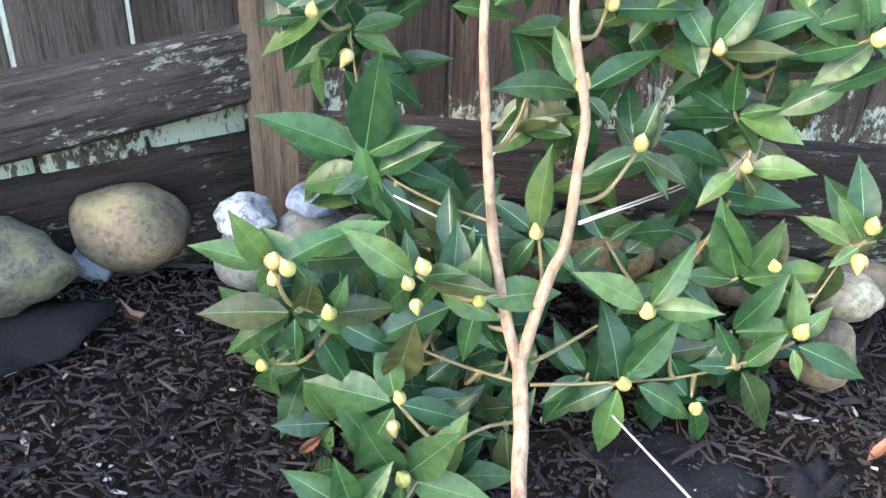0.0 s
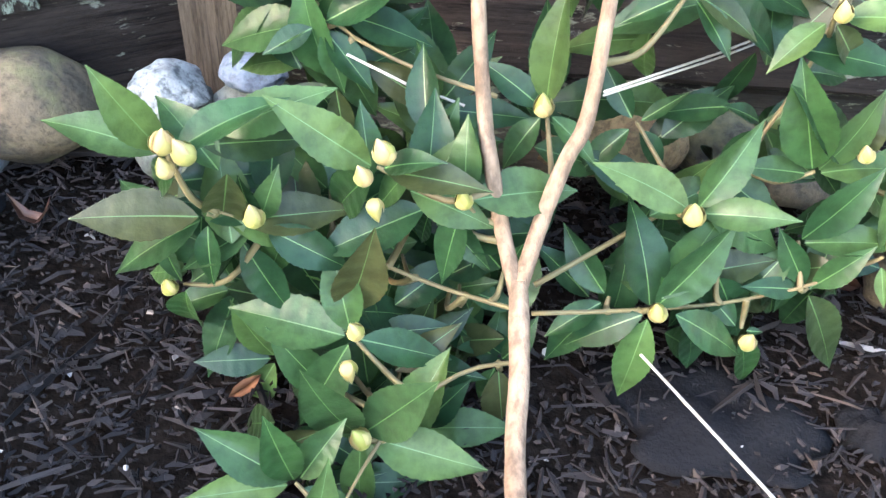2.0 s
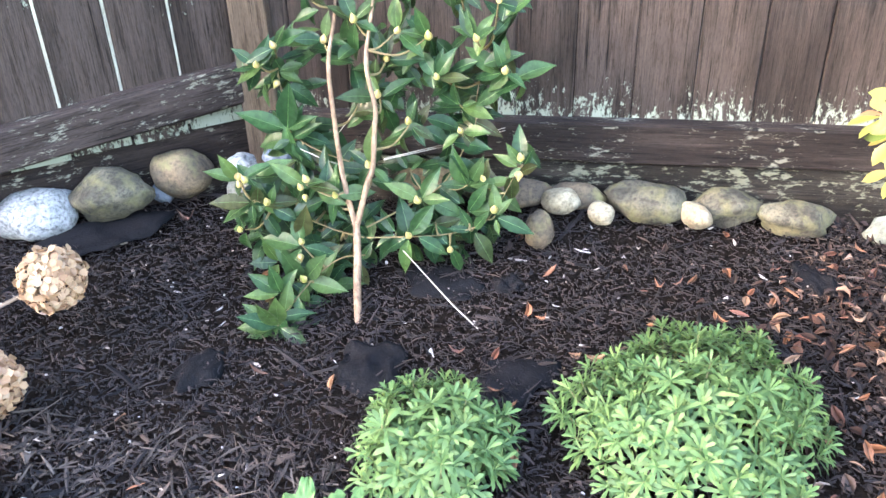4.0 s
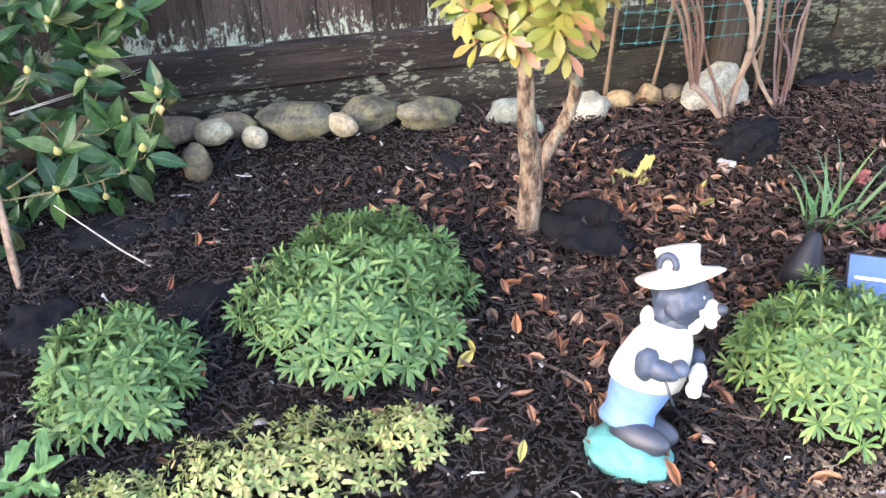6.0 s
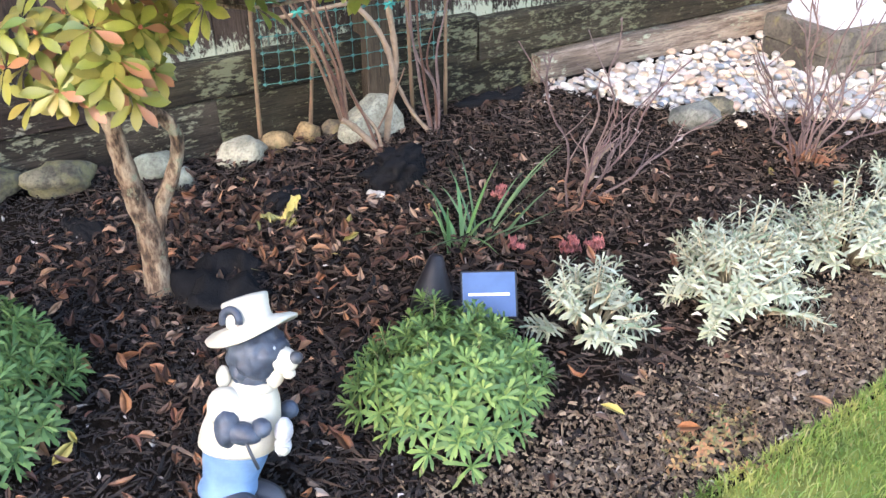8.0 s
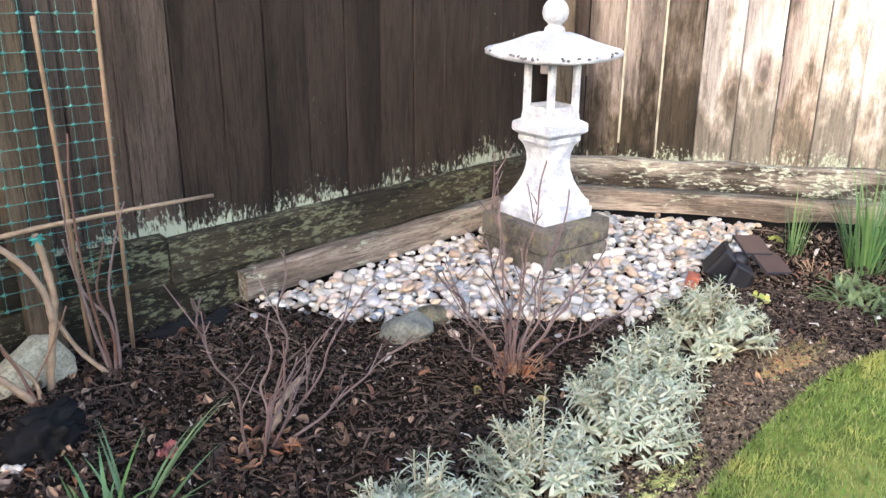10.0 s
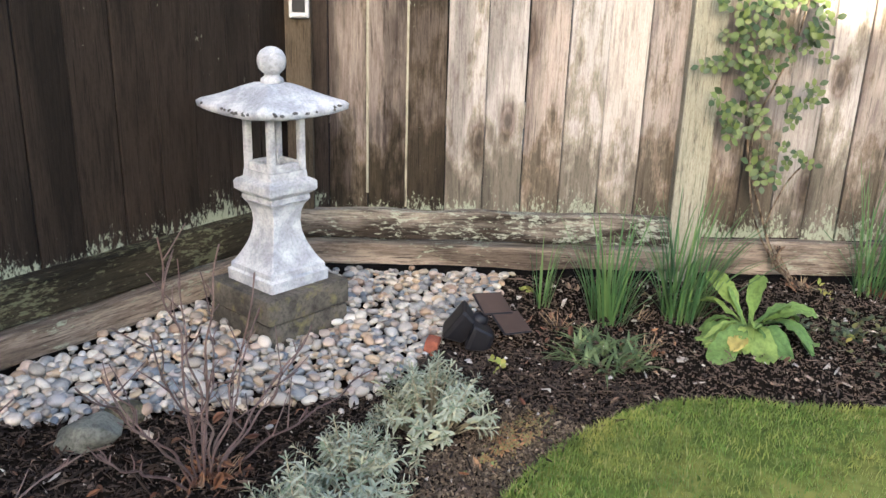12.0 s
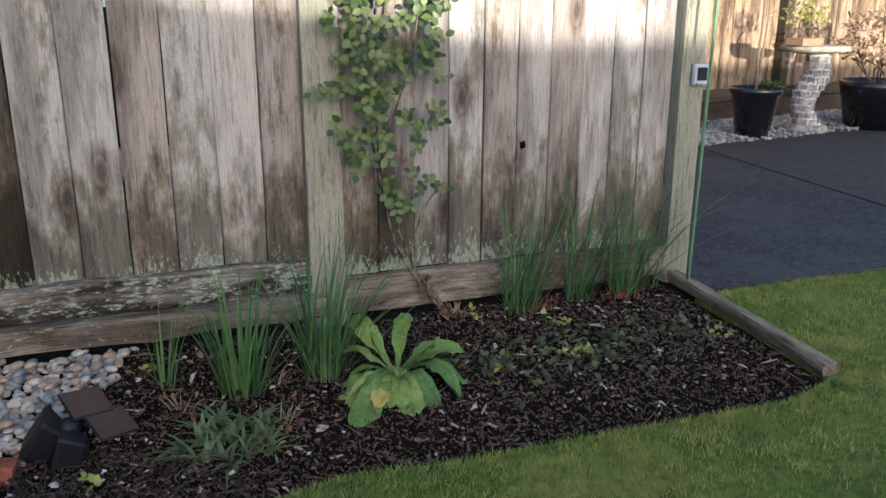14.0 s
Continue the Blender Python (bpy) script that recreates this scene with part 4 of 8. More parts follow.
def build_lantern():
    lx, ly, turn = 3.615, 1.517, -7.0
    p = thing("plinth", lx, ly, 0, "two stacked mossy concrete slabs on the pebbles", "plinth", turn=turn)
    bm = bmesh.new()
    block(bm, -0.150, -0.150, -0.02, 0.150, 0.150, 0.074, 0.006, 2)
    part("slab", bm, M_PLINTH, p, smooth=False)
    bm = bmesh.new()
    block(bm, -0.154, -0.154, 0.077, 0.154, 0.154, 0.155, 0.008, 2)
    part("slab", bm, M_PLINTH, p, smooth=False)
    g = thing("stone_lantern", lx, ly, 0.156, "white-painted concrete garden lantern with a broad square roof", "lantern", turn=turn)
    g.matrix_basis = g.matrix_basis @ Matrix.Scale(0.95, 4)
    z0 = 0.156
    bm = bmesh.new()
    square_loft(bm, [(0.116, 0.0), (0.117, 0.034), (0.109, 0.040), (0.108, 0.056), (0.100, 0.064), (0.089, 0.082), (0.076, 0.108), (0.065, 0.135), (0.057, 0.165), (0.054, 0.195), (0.056, 0.225), (0.064, 0.252), (0.074, 0.266)], 0.04)
    part("column", bm, M_CONCRETE, g, smooth=False)
    bm = bmesh.new()
    square_loft(bm, [(0.070, 0.267), (0.077, 0.269), (0.077, 0.283), (0.074, 0.285), (0.076, 0.288), (0.092, 0.300), (0.094, 0.304), (0.094, 0.326), (0.090, 0.332), (0.072, 0.342), (0.070, 0.364)], 0.03)
    part("collar", bm, M_CONCRETE, g, smooth=False)
    for sx, sy in ((1, 1), (1, -1), (-1, 1), (-1, -1)):
        bm = bmesh.new()
        block(bm, sx * 0.058 - 0.011, sy * 0.058 - 0.011, 0.363, sx * 0.058 + 0.011, sy * 0.058 + 0.011, 0.548, 0.003)
        part("pillar", bm, M_CONCRETE, g, smooth=False)
    bm = bmesh.new()
    for s in (1, -1):
        block(bm, -0.045, s * 0.058 - 0.008, 0.363, 0.045, s * 0.058 + 0.008, 0.390, 0.003)
        block(bm, s * 0.058 - 0.008, -0.045, 0.363, s * 0.058 + 0.008, 0.045, 0.390, 0.003)
    part("sill", bm, M_CONCRETE, g, smooth=False)
    bm = bmesh.new()
    n = 10
    ring_levels = [(0.150, 0.541), (0.163, 0.546), (0.165, 0.562), (0.155, 0.572), (0.125, 0.586), (0.095, 0.602), (0.065, 0.620), (0.038, 0.632)]
    rings = []
    for h, z in ring_levels:
        ring = []
        for side in range(4):
            for k in range(n):
                u = -1 + 2 * k / n
                q = Vector((h, h * u))
                up = 0.012 * abs(u) ** 3 * (h / 0.165) ** 2
                q.rotate(Matrix.Rotation(side * math.pi / 2, 2))
                ring.append(bm.verts.new((q.x, q.y, z + up)))
        rings.append(ring)
    m = len(rings[0])
    for a, b in zip(rings, rings[1:]):
        for k in range(m):
            bm.faces.new((a[k], a[(k + 1) % m], b[(k + 1) % m], b[k]))
    bm.faces.new(rings[0][::-1])
    bm.faces.new(rings[-1])
    roof = part("roof", bm, M_CONCRETE, g, smooth=True)
    rng = random.Random(8)
    bm = bmesh.new()
    for k in range(48):
        side = k % 4
        u = rng.uniform(-0.95, 0.95)
        q = Vector((0.163, 0.163 * u))
        q.rotate(Matrix.Rotation(side * math.pi / 2, 2))
        blob(bm, rng.uniform(0.004, 0.011), rng.uniform(0.004, 0.011), 0.005, k, 0.4, 2, 1, (q.x, q.y, 0.560 + 0.012 * abs(u) ** 3 + rng.uniform(-0.004, 0.004)))
    part("chipped_paint", bm, rock("bare_concrete_chip", (0.10, 0.10, 0.10), (0.05, 0.05, 0.05)), roof, "dark chips in the paint of the roof edge")
    bm = bmesh.new()
    lathe(bm, [(0.036, 0.630), (0.034, 0.645), (0.024, 0.652), (0.022, 0.658), (0.030, 0.664), (0.040, 0.676), (0.0445, 0.694), (0.042, 0.712), (0.032, 0.728), (0.016, 0.738), (0.004, 0.740)], 20)
    part("finial", bm, M_CONCRETE, g)


build_lantern()

# ---- pebbles ----
PEBBLE_TONES = [(0.47, 0.437, 0.39), (0.252, 0.244, 0.232), (0.134, 0.155, 0.178), (0.554, 0.521, 0.457), (0.336, 0.252, 0.183), (0.176, 0.176, 0.174), (0.605, 0.58, 0.531), (0.277, 0.206, 0.162), (0.437, 0.353, 0.257), (0.143, 0.16, 0.174), (0.554, 0.504, 0.44), (0.378, 0.344, 0.299), (0.302, 0.302, 0.307), (0.487, 0.386, 0.315)]
PEBBLE_TONES = [tuple(max(0.02, g + 1.3 * (v - g)) * w for v, w in zip(c, (0.92, 0.93, 0.94))) for c in PEBBLE_TONES for g in (sum(c) / 3,)]
M_PEBBLE = tint("river_pebbles", PEBBLE_TONES, 0.55, 0.4, 90, 0.3, "object", 0.1)
M_PEBBLES = tint("river_pebbles_rest", PEBBLE_TONES, 0.55, 0.4, 90, 0.3, "piece", 0.1)


def build_pebbles():
    bed = thing("pebble_bed", 3.4, 1.4, 0, "bed of mixed grey, white and tan river pebbles", "pebbles")
    rng = np.random.default_rng(5)
    pts = []
    for layer, pitch in ((0, 0.030), (1, 0.034), (2, 0.05)):
        for i, x in enumerate(np.arange(2.62, 4.6, pitch)):
            for y in np.arange(0.95, 1.86, pitch):
                px, py = x + rng.uniform(-0.5, 0.5) * pitch, y + rng.uniform(-0.5, 0.5) * pitch
                if in_pebbles(np.array(px), np.array(py)) and py < 1.815 and not (abs(px - 3.61) + abs(py - 1.51) < 0.19) and not (abs((px - 3.61) * 0.99 - (py - 1.51) * 0.13) < 0.158 and abs((py - 1.51) * 0.99 + (px - 3.61) * 0.13) < 0.158):
                    pts.append((px, py, 0.004 + layer * 0.011 + rng.uniform(0, 0.005)))
    for k in range(60):
        px, py = rng.uniform(2.45, 3.6), rng.uniform(0.9, 1.75)
        if not in_pebbles(np.array(px), np.array(py)) and py > np.interp(px, PEBBLE_X, PEBBLE_Y) - 0.18:
            pts.append((px, py, 0.014))
    order = sorted(range(len(pts)), key=lambda k: (pts[k][0] - 3.25) ** 2 + (pts[k][1] - 1.15) ** 2 - pts[k][2] * 20)
    shapes = []
    for s in range(6):
        bm = bmesh.new()
        blob(bm, 1, 1, 1, s + 40, 0.22, 1.2, 2)
        me = bpy.data.meshes.new("pebble")
        bm.to_mesh(me)
        bm.free()
        me.materials.append(M_PEBBLE)
        me.shade_smooth()
        shapes.append(me)
    allv, allf, off = [], [], 0
    for rank, k in enumerate(order):
        x, y, z = pts[k]
        a = 0.0105 + 0.015 * rng.random() ** 1.7
        b, c = a * rng.uniform(0.6, 0.95), a * rng.uniform(0.38, 0.65)
        m = pose(x - 3.4, y - 1.4, z + c * 0.5, rng.normal(0, 14), rng.normal(0, 14), rng.uniform(0, 360)) @ Matrix.Diagonal((a, b, c, 1))
        me = shapes[int(rng.integers(6))]
        if rank < 300:
            ob = part("pebble", me, M_PEBBLE, bed)
            ob.matrix_basis = m
        else:
            co = np.empty(len(me.vertices) * 3)
            me.vertices.foreach_get("co", co)
            mm = np.array(m)
            allv.append(co.reshape(-1, 3) @ mm[:3, :3].T + mm[:3, 3])
            allf += [tuple(v + off for v in p.vertices) for p in me.polygons]
            off += len(me.vertices)
    ob = new("pebble_fill", mesh_np("pebble_fill", np.concatenate(allv), allf, M_PEBBLES, True))
    ob.parent = bed
    tagged(ob, kind="stuff")


build_pebbles()

# ---- bear statue: one plain mesh ----
def build_bear():
    mats = [tint("cream_paint", [(0.35, 0.325, 0.25), (0.44, 0.415, 0.345)], 0.45, 0.4, 30, 0.15, "noise", 0.1), tint("dark_bear_paint", [(0.012, 0.015, 0.023), (0.030, 0.040, 0.060), (0.11, 0.145, 0.20)], 0.5, 0.35, 110, 0.3, "noise", 0.2),
            tint("denim_blue_paint", [(0.075, 0.15, 0.27), (0.14, 0.24, 0.38)], 0.6, 0.4, 40, 0.25, "noise", 0.1), tint("teal_paint", [(0.045, 0.19, 0.16), (0.12, 0.30, 0.26)], 0.55, 0.3, 90, 0.3, "noise", 0.2),
            tint("black_shoe_paint", [(0.012, 0.013, 0.017), (0.04, 0.045, 0.055)], 0.5, 0.5, 40, 0.2, "noise", 0.1), tint("grey_bird_paint", [(0.16, 0.17, 0.19), (0.55, 0.55, 0.55)], 0.4, 0.4, 70, 0.3, "noise", 0.1)]
    bm = bmesh.new()
    blob(bm, 0.082, 0.074, 0.044, 3, 0.16, 2.6, 4, (0.004, 0, 0.016), 3)
    for s in (-1, 1):
        blob(bm, 0.054, 0.026, 0.025, 4 + s, 0.06, 1, 3, (0.022, s * 0.027, 0.058), 4)
    start = len(bm.verts)
    lathe(bm, [(0.040, 0.062), (0.050, 0.066), (0.052, 0.074), (0.050, 0.082), (0.047, 0.087), (0.049, 0.100), (0.054, 0.120), (0.058, 0.142), (0.057, 0.160)], 24, 2)
    lathe(bm, [(0.050, 0.140), (0.062, 0.141), (0.067, 0.146), (0.068, 0.158), (0.066, 0.178), (0.061, 0.200), (0.054, 0.222), (0.044, 0.240), (0.034, 0.252), (0.028, 0.256)], 26, 0)
    bm.verts.ensure_lookup_table()
    for v in bm.verts[start:]:
        v.co.x = v.co.x * 0.94 - 0.010 + 0.20 * (v.co.z - 0.10)
        v.co.y *= 0.86
    # vest shoulders and the sleeves that come out of them
    for s in (-1, 1):
        blob(bm, 0.030, 0.022, 0.032, 9 + s, 0.08, 1, 3, (0.000, s * 0.042, 0.214), 0)
        blob(bm, 0.020, 0.019, 0.030, 12 + s, 0.12, 1.5, 3, (0.012, s * 0.055, 0.190), 1)
        blob(bm, 0.034, 0.017, 0.017, 13 + s, 0.12, 1.5, 3, (0.034, s * 0.053, 0.186), 1)
        blob(bm, 0.017, 0.015, 0.015, 14 + s, 0.14, 1.8, 2, (0.064, s * 0.044, 0.196), 1)
    # neck, scarf ends and shaggy cheeks
    blob(bm, 0.034, 0.032, 0.026, 7, 0.15, 2.5, 3, (0.022, 0, 0.258), 1)
    blob(bm, 0.016, 0.030, 0.011, 8, 0.1, 2, 2, (0.046, -0.002, 0.243), 0)
    blob(bm, 0.012, 0.011, 0.018, 18, 0.1, 2, 2, (-0.012, -0.030, 0.256), 0)
    # what the bear holds: a small grey bird and a stick
    blob(bm, 0.015, 0.015, 0.020, 21, 0.12, 2, 2, (0.088, -0.018, 0.188), 5)
    blob(bm, 0.014, 0.015, 0.015, 22, 0.12, 2, 2, (0.086, -0.014, 0.163), 5)
    blob(bm, 0.010, 0.011, 0.007, 23, 0.10, 2, 2, (0.092, -0.024, 0.160), 0)
    tube(bm, [(0.036, -0.060, 0.196), (0.058, -0.064, 0.165), (0.072, -0.062, 0.142)], 0.0026, 6, 4)
    # head, muzzle, jaw, nose and eyes
    blob(bm, 0.048, 0.046, 0.044, 30, 0.16, 3.4, 4, (0.030, 0, 0.292), 1)
    blob(bm, 0.024, 0.040, 0.026, 34, 0.18, 3.0, 3, (0.014, 0, 0.270), 1)
    blob(bm, 0.027, 0.023, 0.020, 31, 0.04, 1.4, 3, (0.070, 0, 0.286), 0)
    blob(bm, 0.017, 0.017, 0.022, 35, 0.05, 1.4, 3, (0.058, 0, 0.264), 0)
    blob(bm, 0.010, 0.012, 0.008, 36, 0.05, 1.4, 2, (0.084, 0, 0.268), 0)
    blob(bm, 0.011, 0.013, 0.010, 32, 0.05, 1, 2, (0.094, 0, 0.293), 4)
    for s in (-1, 1):
        blob(bm, 0.0036, 0.0036, 0.0036, 33, 0.0, 1, 1, (0.067, s * 0.020, 0.308), 5)
    # wide-brimmed hat with a tall crown
    start = len(bm.verts)
    lathe(bm, [(0.030, -0.002), (0.060, -0.003), (0.072, -0.001), (0.073, 0.003), (0.062, 0.005), (0.036, 0.007), (0.034, 0.014), (0.0345, 0.024), (0.0365, 0.036), (0.037, 0.040), (0.034, 0.043), (0.016, 0.045)], 32, 0)
    bm.verts.ensure_lookup_table()
    tip = Matrix.Translation((0.016, 0, 0.330)) @ Matrix.Rotation(radians(-20), 4, "Y")
    for v in bm.verts[start:]:
        r = math.hypot(v.co.x, v.co.y)
        if r > 0.05:
            v.co.z -= 0.55 * (r - 0.05) * (0.35 + (v.co.y / r) ** 2) - 0.002
        v.co = tip @ v.co
    for s in (-1, 1):
        tube(bm, [tip @ Vector((-0.006 + 0.014 * math.cos(a), s * 0.041, 0.018 + 0.015 * math.sin(a))) for a in [-0.6 + k * 0.5 for k in range(9)]], 0.0062, 8, 1)
        q = tip @ Vector((-0.006, s * 0.040, 0.014))
        blob(bm, 0.011, 0.006, 0.012, 15, 0.05, 1, 2, (q.x, q.y, q.z), 0)
    ob = part("bear_statue", bm, mats)
    ob.matrix_basis = pose(1.238, 0.628, -0.006, -22, -2, -48) @ Matrix.Diagonal((0.86, 0.85, 0.915, 1))
    tagged(ob, "painted bear garden statue in cream hat and blue trousers", "statue")


build_bear()

# ---- solar spotlights and lamps ----
M_BLACKPLASTIC = tint("black_plastic", [(0.007, 0.007, 0.009), (0.011, 0.011, 0.014)], 0.5, 0.25, 60, 0.2, "noise", 0.05)
M_PANEL = tint("blue_solar_cell", [(0.026, 0.058, 0.135), (0.040, 0.080, 0.17)], 0.30, 0.35, 30, 0.15, "noise", 0.0)
M_PANELDARK = tint("brown_solar_cell", [(0.022, 0.016, 0.016), (0.050, 0.030, 0.026)], 0.35, 0.3, 30, 0.2, "noise", 0.0)
M_SILVER = tint("silver_line", [(0.60, 0.62, 0.65), (0.66, 0.68, 0.70)], 0.4, 0.5, 20, 0.1, "noise", 0.0)
M_WHITEPLASTIC = tint("white_plastic", [(0.36, 0.37, 0.38), (0.44, 0.45, 0.46)], 0.4, 0.5, 40, 0.15, "noise", 0.05)


def plate(parent, m, w, h, material, lines=0, name="panel"):
    bm = bmesh.new()
    block(bm, -w / 2, -h / 2, -0.006, w / 2, h / 2, 0.0, 0.002)
    pan = part(name, bm, M_BLACKPLASTIC, parent, "black plastic panel frame", smooth=False)
    pan.matrix_basis = m
    bm = bmesh.new()
    block(bm, -w / 2 + 0.004, -h / 2 + 0.004, 0.0, w / 2 - 0.004, h / 2 - 0.004, 0.0015, 0)
    part("solar_cell", bm, material, pan, smooth=False)
    for k in range(lines):
        bm = bmesh.new()
        block(bm, -w * 0.36, -0.0022, 0.0016, w * 0.36, 0.0022, 0.0024, 0)
        part("contact_line", bm, M_SILVER, pan, "silver contact line", smooth=False)
    return pan


def spot_head(parent, m, r=0.036, length=0.10):
    bm = bmesh.new()
    lathe(bm, [(r * 0.22, 0), (r * 0.34, 0.004), (r * 0.52, length * 0.25), (r * 0.92, length * 0.62), (r * 1.06, length), (r * 0.92, length), (r * 0.85, length * 0.86), (0.001, length * 0.85)], 20)
    ob = part("lamp_head", bm, M_BLACKPLASTIC, parent)
    ob.matrix_basis = m
    return ob


def build_spot_a():
    g = thing("solar_spotlight", 1.782, 0.872, lift(1.8, 0.9), "black solar spotlight with a blue solar panel", "spotlight", "solar spotlights")
    bm = bmesh.new()
    tube(bm, [(-0.03, 0.0, -0.04), (-0.03, 0.0, 0.06)], 0.008, 8)
    part("spike", bm, M_BLACKPLASTIC, g)
    bm = bmesh.new()
    block(bm, -0.04, -0.012, 0.040, 0.04, 0.012, 0.062, 0.004)
    part("bracket", bm, M_BLACKPLASTIC, g, smooth=False)
    spot_head(g, Matrix.Translation((-0.030, 0.078, 0.125)) @ Vector((-0.031, -0.030, -0.10)).to_track_quat("Z", "X").to_matrix().to_4x4(), 0.039, 0.105)
    m = Matrix.Translation((-0.013, -0.075, 0.117)) @ Matrix(((0.87, 0.33, -0.365, 0), (-0.49, 0.58, -0.648, 0), (0.0, 0.745, 0.666, 0), (0, 0, 0, 1))).to_quaternion().to_matrix().to_4x4()
    plate(g, m, 0.100, 0.086, M_PANEL, 1)


def build_spot_b():
    g = thing("solar_spotlight", 3.86, 0.93, lift(3.86, 0.93), "black twin solar spotlight with dark brown panels", "spotlight", "solar spotlights")
    bm = bmesh.new()
    tube(bm, [(0, 0, -0.04), (0, 0, 0.08)], 0.009, 8)
    part("spike", bm, M_BLACKPLASTIC, g)
    bm = bmesh.new()
    blob(bm, 0.030, 0.028, 0.026, 2, 0.1, 1, 2, (0, 0, 0.085))
    part("joint", bm, M_BLACKPLASTIC, g)
    for x, y, z, ry, w in ((-0.020, 0.010, 0.050, 0.1, 0.050), (-0.010, -0.055, 0.035, -0.2, 0.038)):
        bm = bmesh.new()
        square_loft(bm, [(w * 0.45, 0.0), (w * 0.75, 0.012), (w, 0.055), (w * 1.04, 0.060), (w * 1.04, 0.072), (w * 0.9, 0.074)], 0.15)
        ob = part("lamp_head", bm, M_BLACKPLASTIC, g, smooth=False)
        ob.matrix_basis = Matrix.Translation((x, y, z)) @ Vector((-0.40, 0.62, 0.45 + ry)).to_track_quat("Z", "X").to_matrix().to_4x4()
    for x, y, z, rz in ((0.060, -0.010, 0.125, -28), (0.050, -0.085, 0.085, -24)):
        plate(g, pose(x, y, z, 24, 6, rz), 0.104, 0.092, M_PANELDARK, 0)


build_spot_a()
build_spot_b()


def build_fence_lamps():
    for along, z in ((0.10, 0.955), (2.935, 0.815)):
        p = CORNER + RIGHT * along
        g = thing("fence_lamp", p.x, p.y, z, "white plastic solar lamp screwed to a fence post", "lamp", "fence lamps", turn=math.degrees(math.atan2(RIGHT.y, RIGHT.x)))
        bm = bmesh.new()
        block(bm, -0.034, -0.062, -0.040, 0.034, -0.042, 0.040, 0.008, 2)
        part("housing", bm, M_WHITEPLASTIC, g, smooth=False)
        bm = bmesh.new()
        block(bm, -0.022, -0.0665, -0.020, 0.022, -0.062, 0.028, 0.002)
        part("solar_cell", bm, M_BLACKPLASTIC, g, "black solar cell", smooth=False)
        bm = bmesh.new()
        block(bm, -0.026, -0.074, -0.036, 0.026, -0.060, -0.026, 0.003)
        part("lens", bm, M_WHITEPLASTIC, g, smooth=False)


build_fence_lamps()


def build_log():
    g = thing("edging_log", 5.625, -0.502, 0.0, "half-round weathered timber log edging the bed", "log", turn=math.degrees(math.atan2(-0.44, -0.80)))
    bm = bmesh.new()
    n, rings = 14, []
    for i in range(19):
        x = 0.93 * i / 18
        ring = []
        for k in range(n):
            a = math.pi * 2 * k / n
            r = 0.027 + 0.004 * noise.noise(Vector((x * 5, math.cos(a) * 2, math.sin(a) * 2)))
            flat = (abs(math.cos(a)) ** 5.0 + abs(math.sin(a)) ** 5.0) ** (-1 / 5.0)
            ring.append(bm.verts.new((x, math.cos(a) * r * flat, 0.028 + math.sin(a) * r * 0.9 * flat)))
        rings.append(ring)
    for a, b in zip(rings, rings[1:]):
        for k in range(n):
            bm.faces.new((a[k], a[(k + 1) % n], b[(k + 1) % n], b[k]))
    bm.faces.new(rings[0][::-1])
    bm.faces.new(rings[-1])
    bmesh.ops.recalc_face_normals(bm, faces=bm.faces)
    part("log", bm, M_LOG, g, smooth=False)


build_log()


def build_brick():
    bm = bmesh.new()
    block(bm, -0.03, -0.02, -0.02, 0.03, 0.02, 0.03, 0.006, 2)
    ob = part("brick", bm, rock("red_brick", (0.30, 0.09, 0.05), (0.20, 0.06, 0.035)), smooth=False)
    ob.matrix_basis = pose(3.745, 1.02, 0.012, 10, 5, 25)
    tagged(ob, "broken red brick at the pebbles' edge", "brick")


build_brick()

# ---- camellia ----
M_CAMLEAF = tint("camellia_leaves", [(0.048, 0.0515, 0.018), (0.0144, 0.0391, 0.013), (0.0192, 0.0536, 0.018), (0.012, 0.035, 0.014), (0.0312, 0.0762, 0.022), (0.0156, 0.0443, 0.017), (0.048, 0.0948, 0.026), (0.0144, 0.0412, 0.018), (0.0696, 0.1154, 0.03), (0.0216, 0.0577, 0.022)], 0.34, 0.19, 70, 0.45, "object", 0.18, through_light=0.10)
M_CAMVEIN = tint("camellia_midrib", [(0.055, 0.115, 0.032), (0.085, 0.155, 0.042)], 0.4, 0.4, 20, 0.2, "noise", 0.0)
M_BARK = tint("smooth_tan_bark", [(0.1917, 0.1232, 0.0762), (0.2698, 0.182, 0.1156), (0.3834, 0.273, 0.1836)], 0.8, 0.15, 110, 0.62, "noise", 0.6, stretch=(1, 1, 0.5))
M_TWIG = tint("green_brown_twig", [(0.17, 0.095, 0.048), (0.15, 0.12, 0.05), (0.10, 0.07, 0.035)], 0.6, 0.3, 40, 0.3, "noise", 0.2)
M_BUD = tint("cream_green_buds", [(0.34, 0.28, 0.075), (0.44, 0.34, 0.14), (0.27, 0.27, 0.055), (0.42, 0.29, 0.13), (0.30, 0.29, 0.07)], 0.45, 0.35, 60, 0.25, "object", 0.1)
M_STRING = tint("white_string", [(0.33, 0.30, 0.245), (0.42, 0.385, 0.32)], 0.8, 0.2, 100, 0.15, "noise", 0.0)
CAM_RNG = random.Random(17)


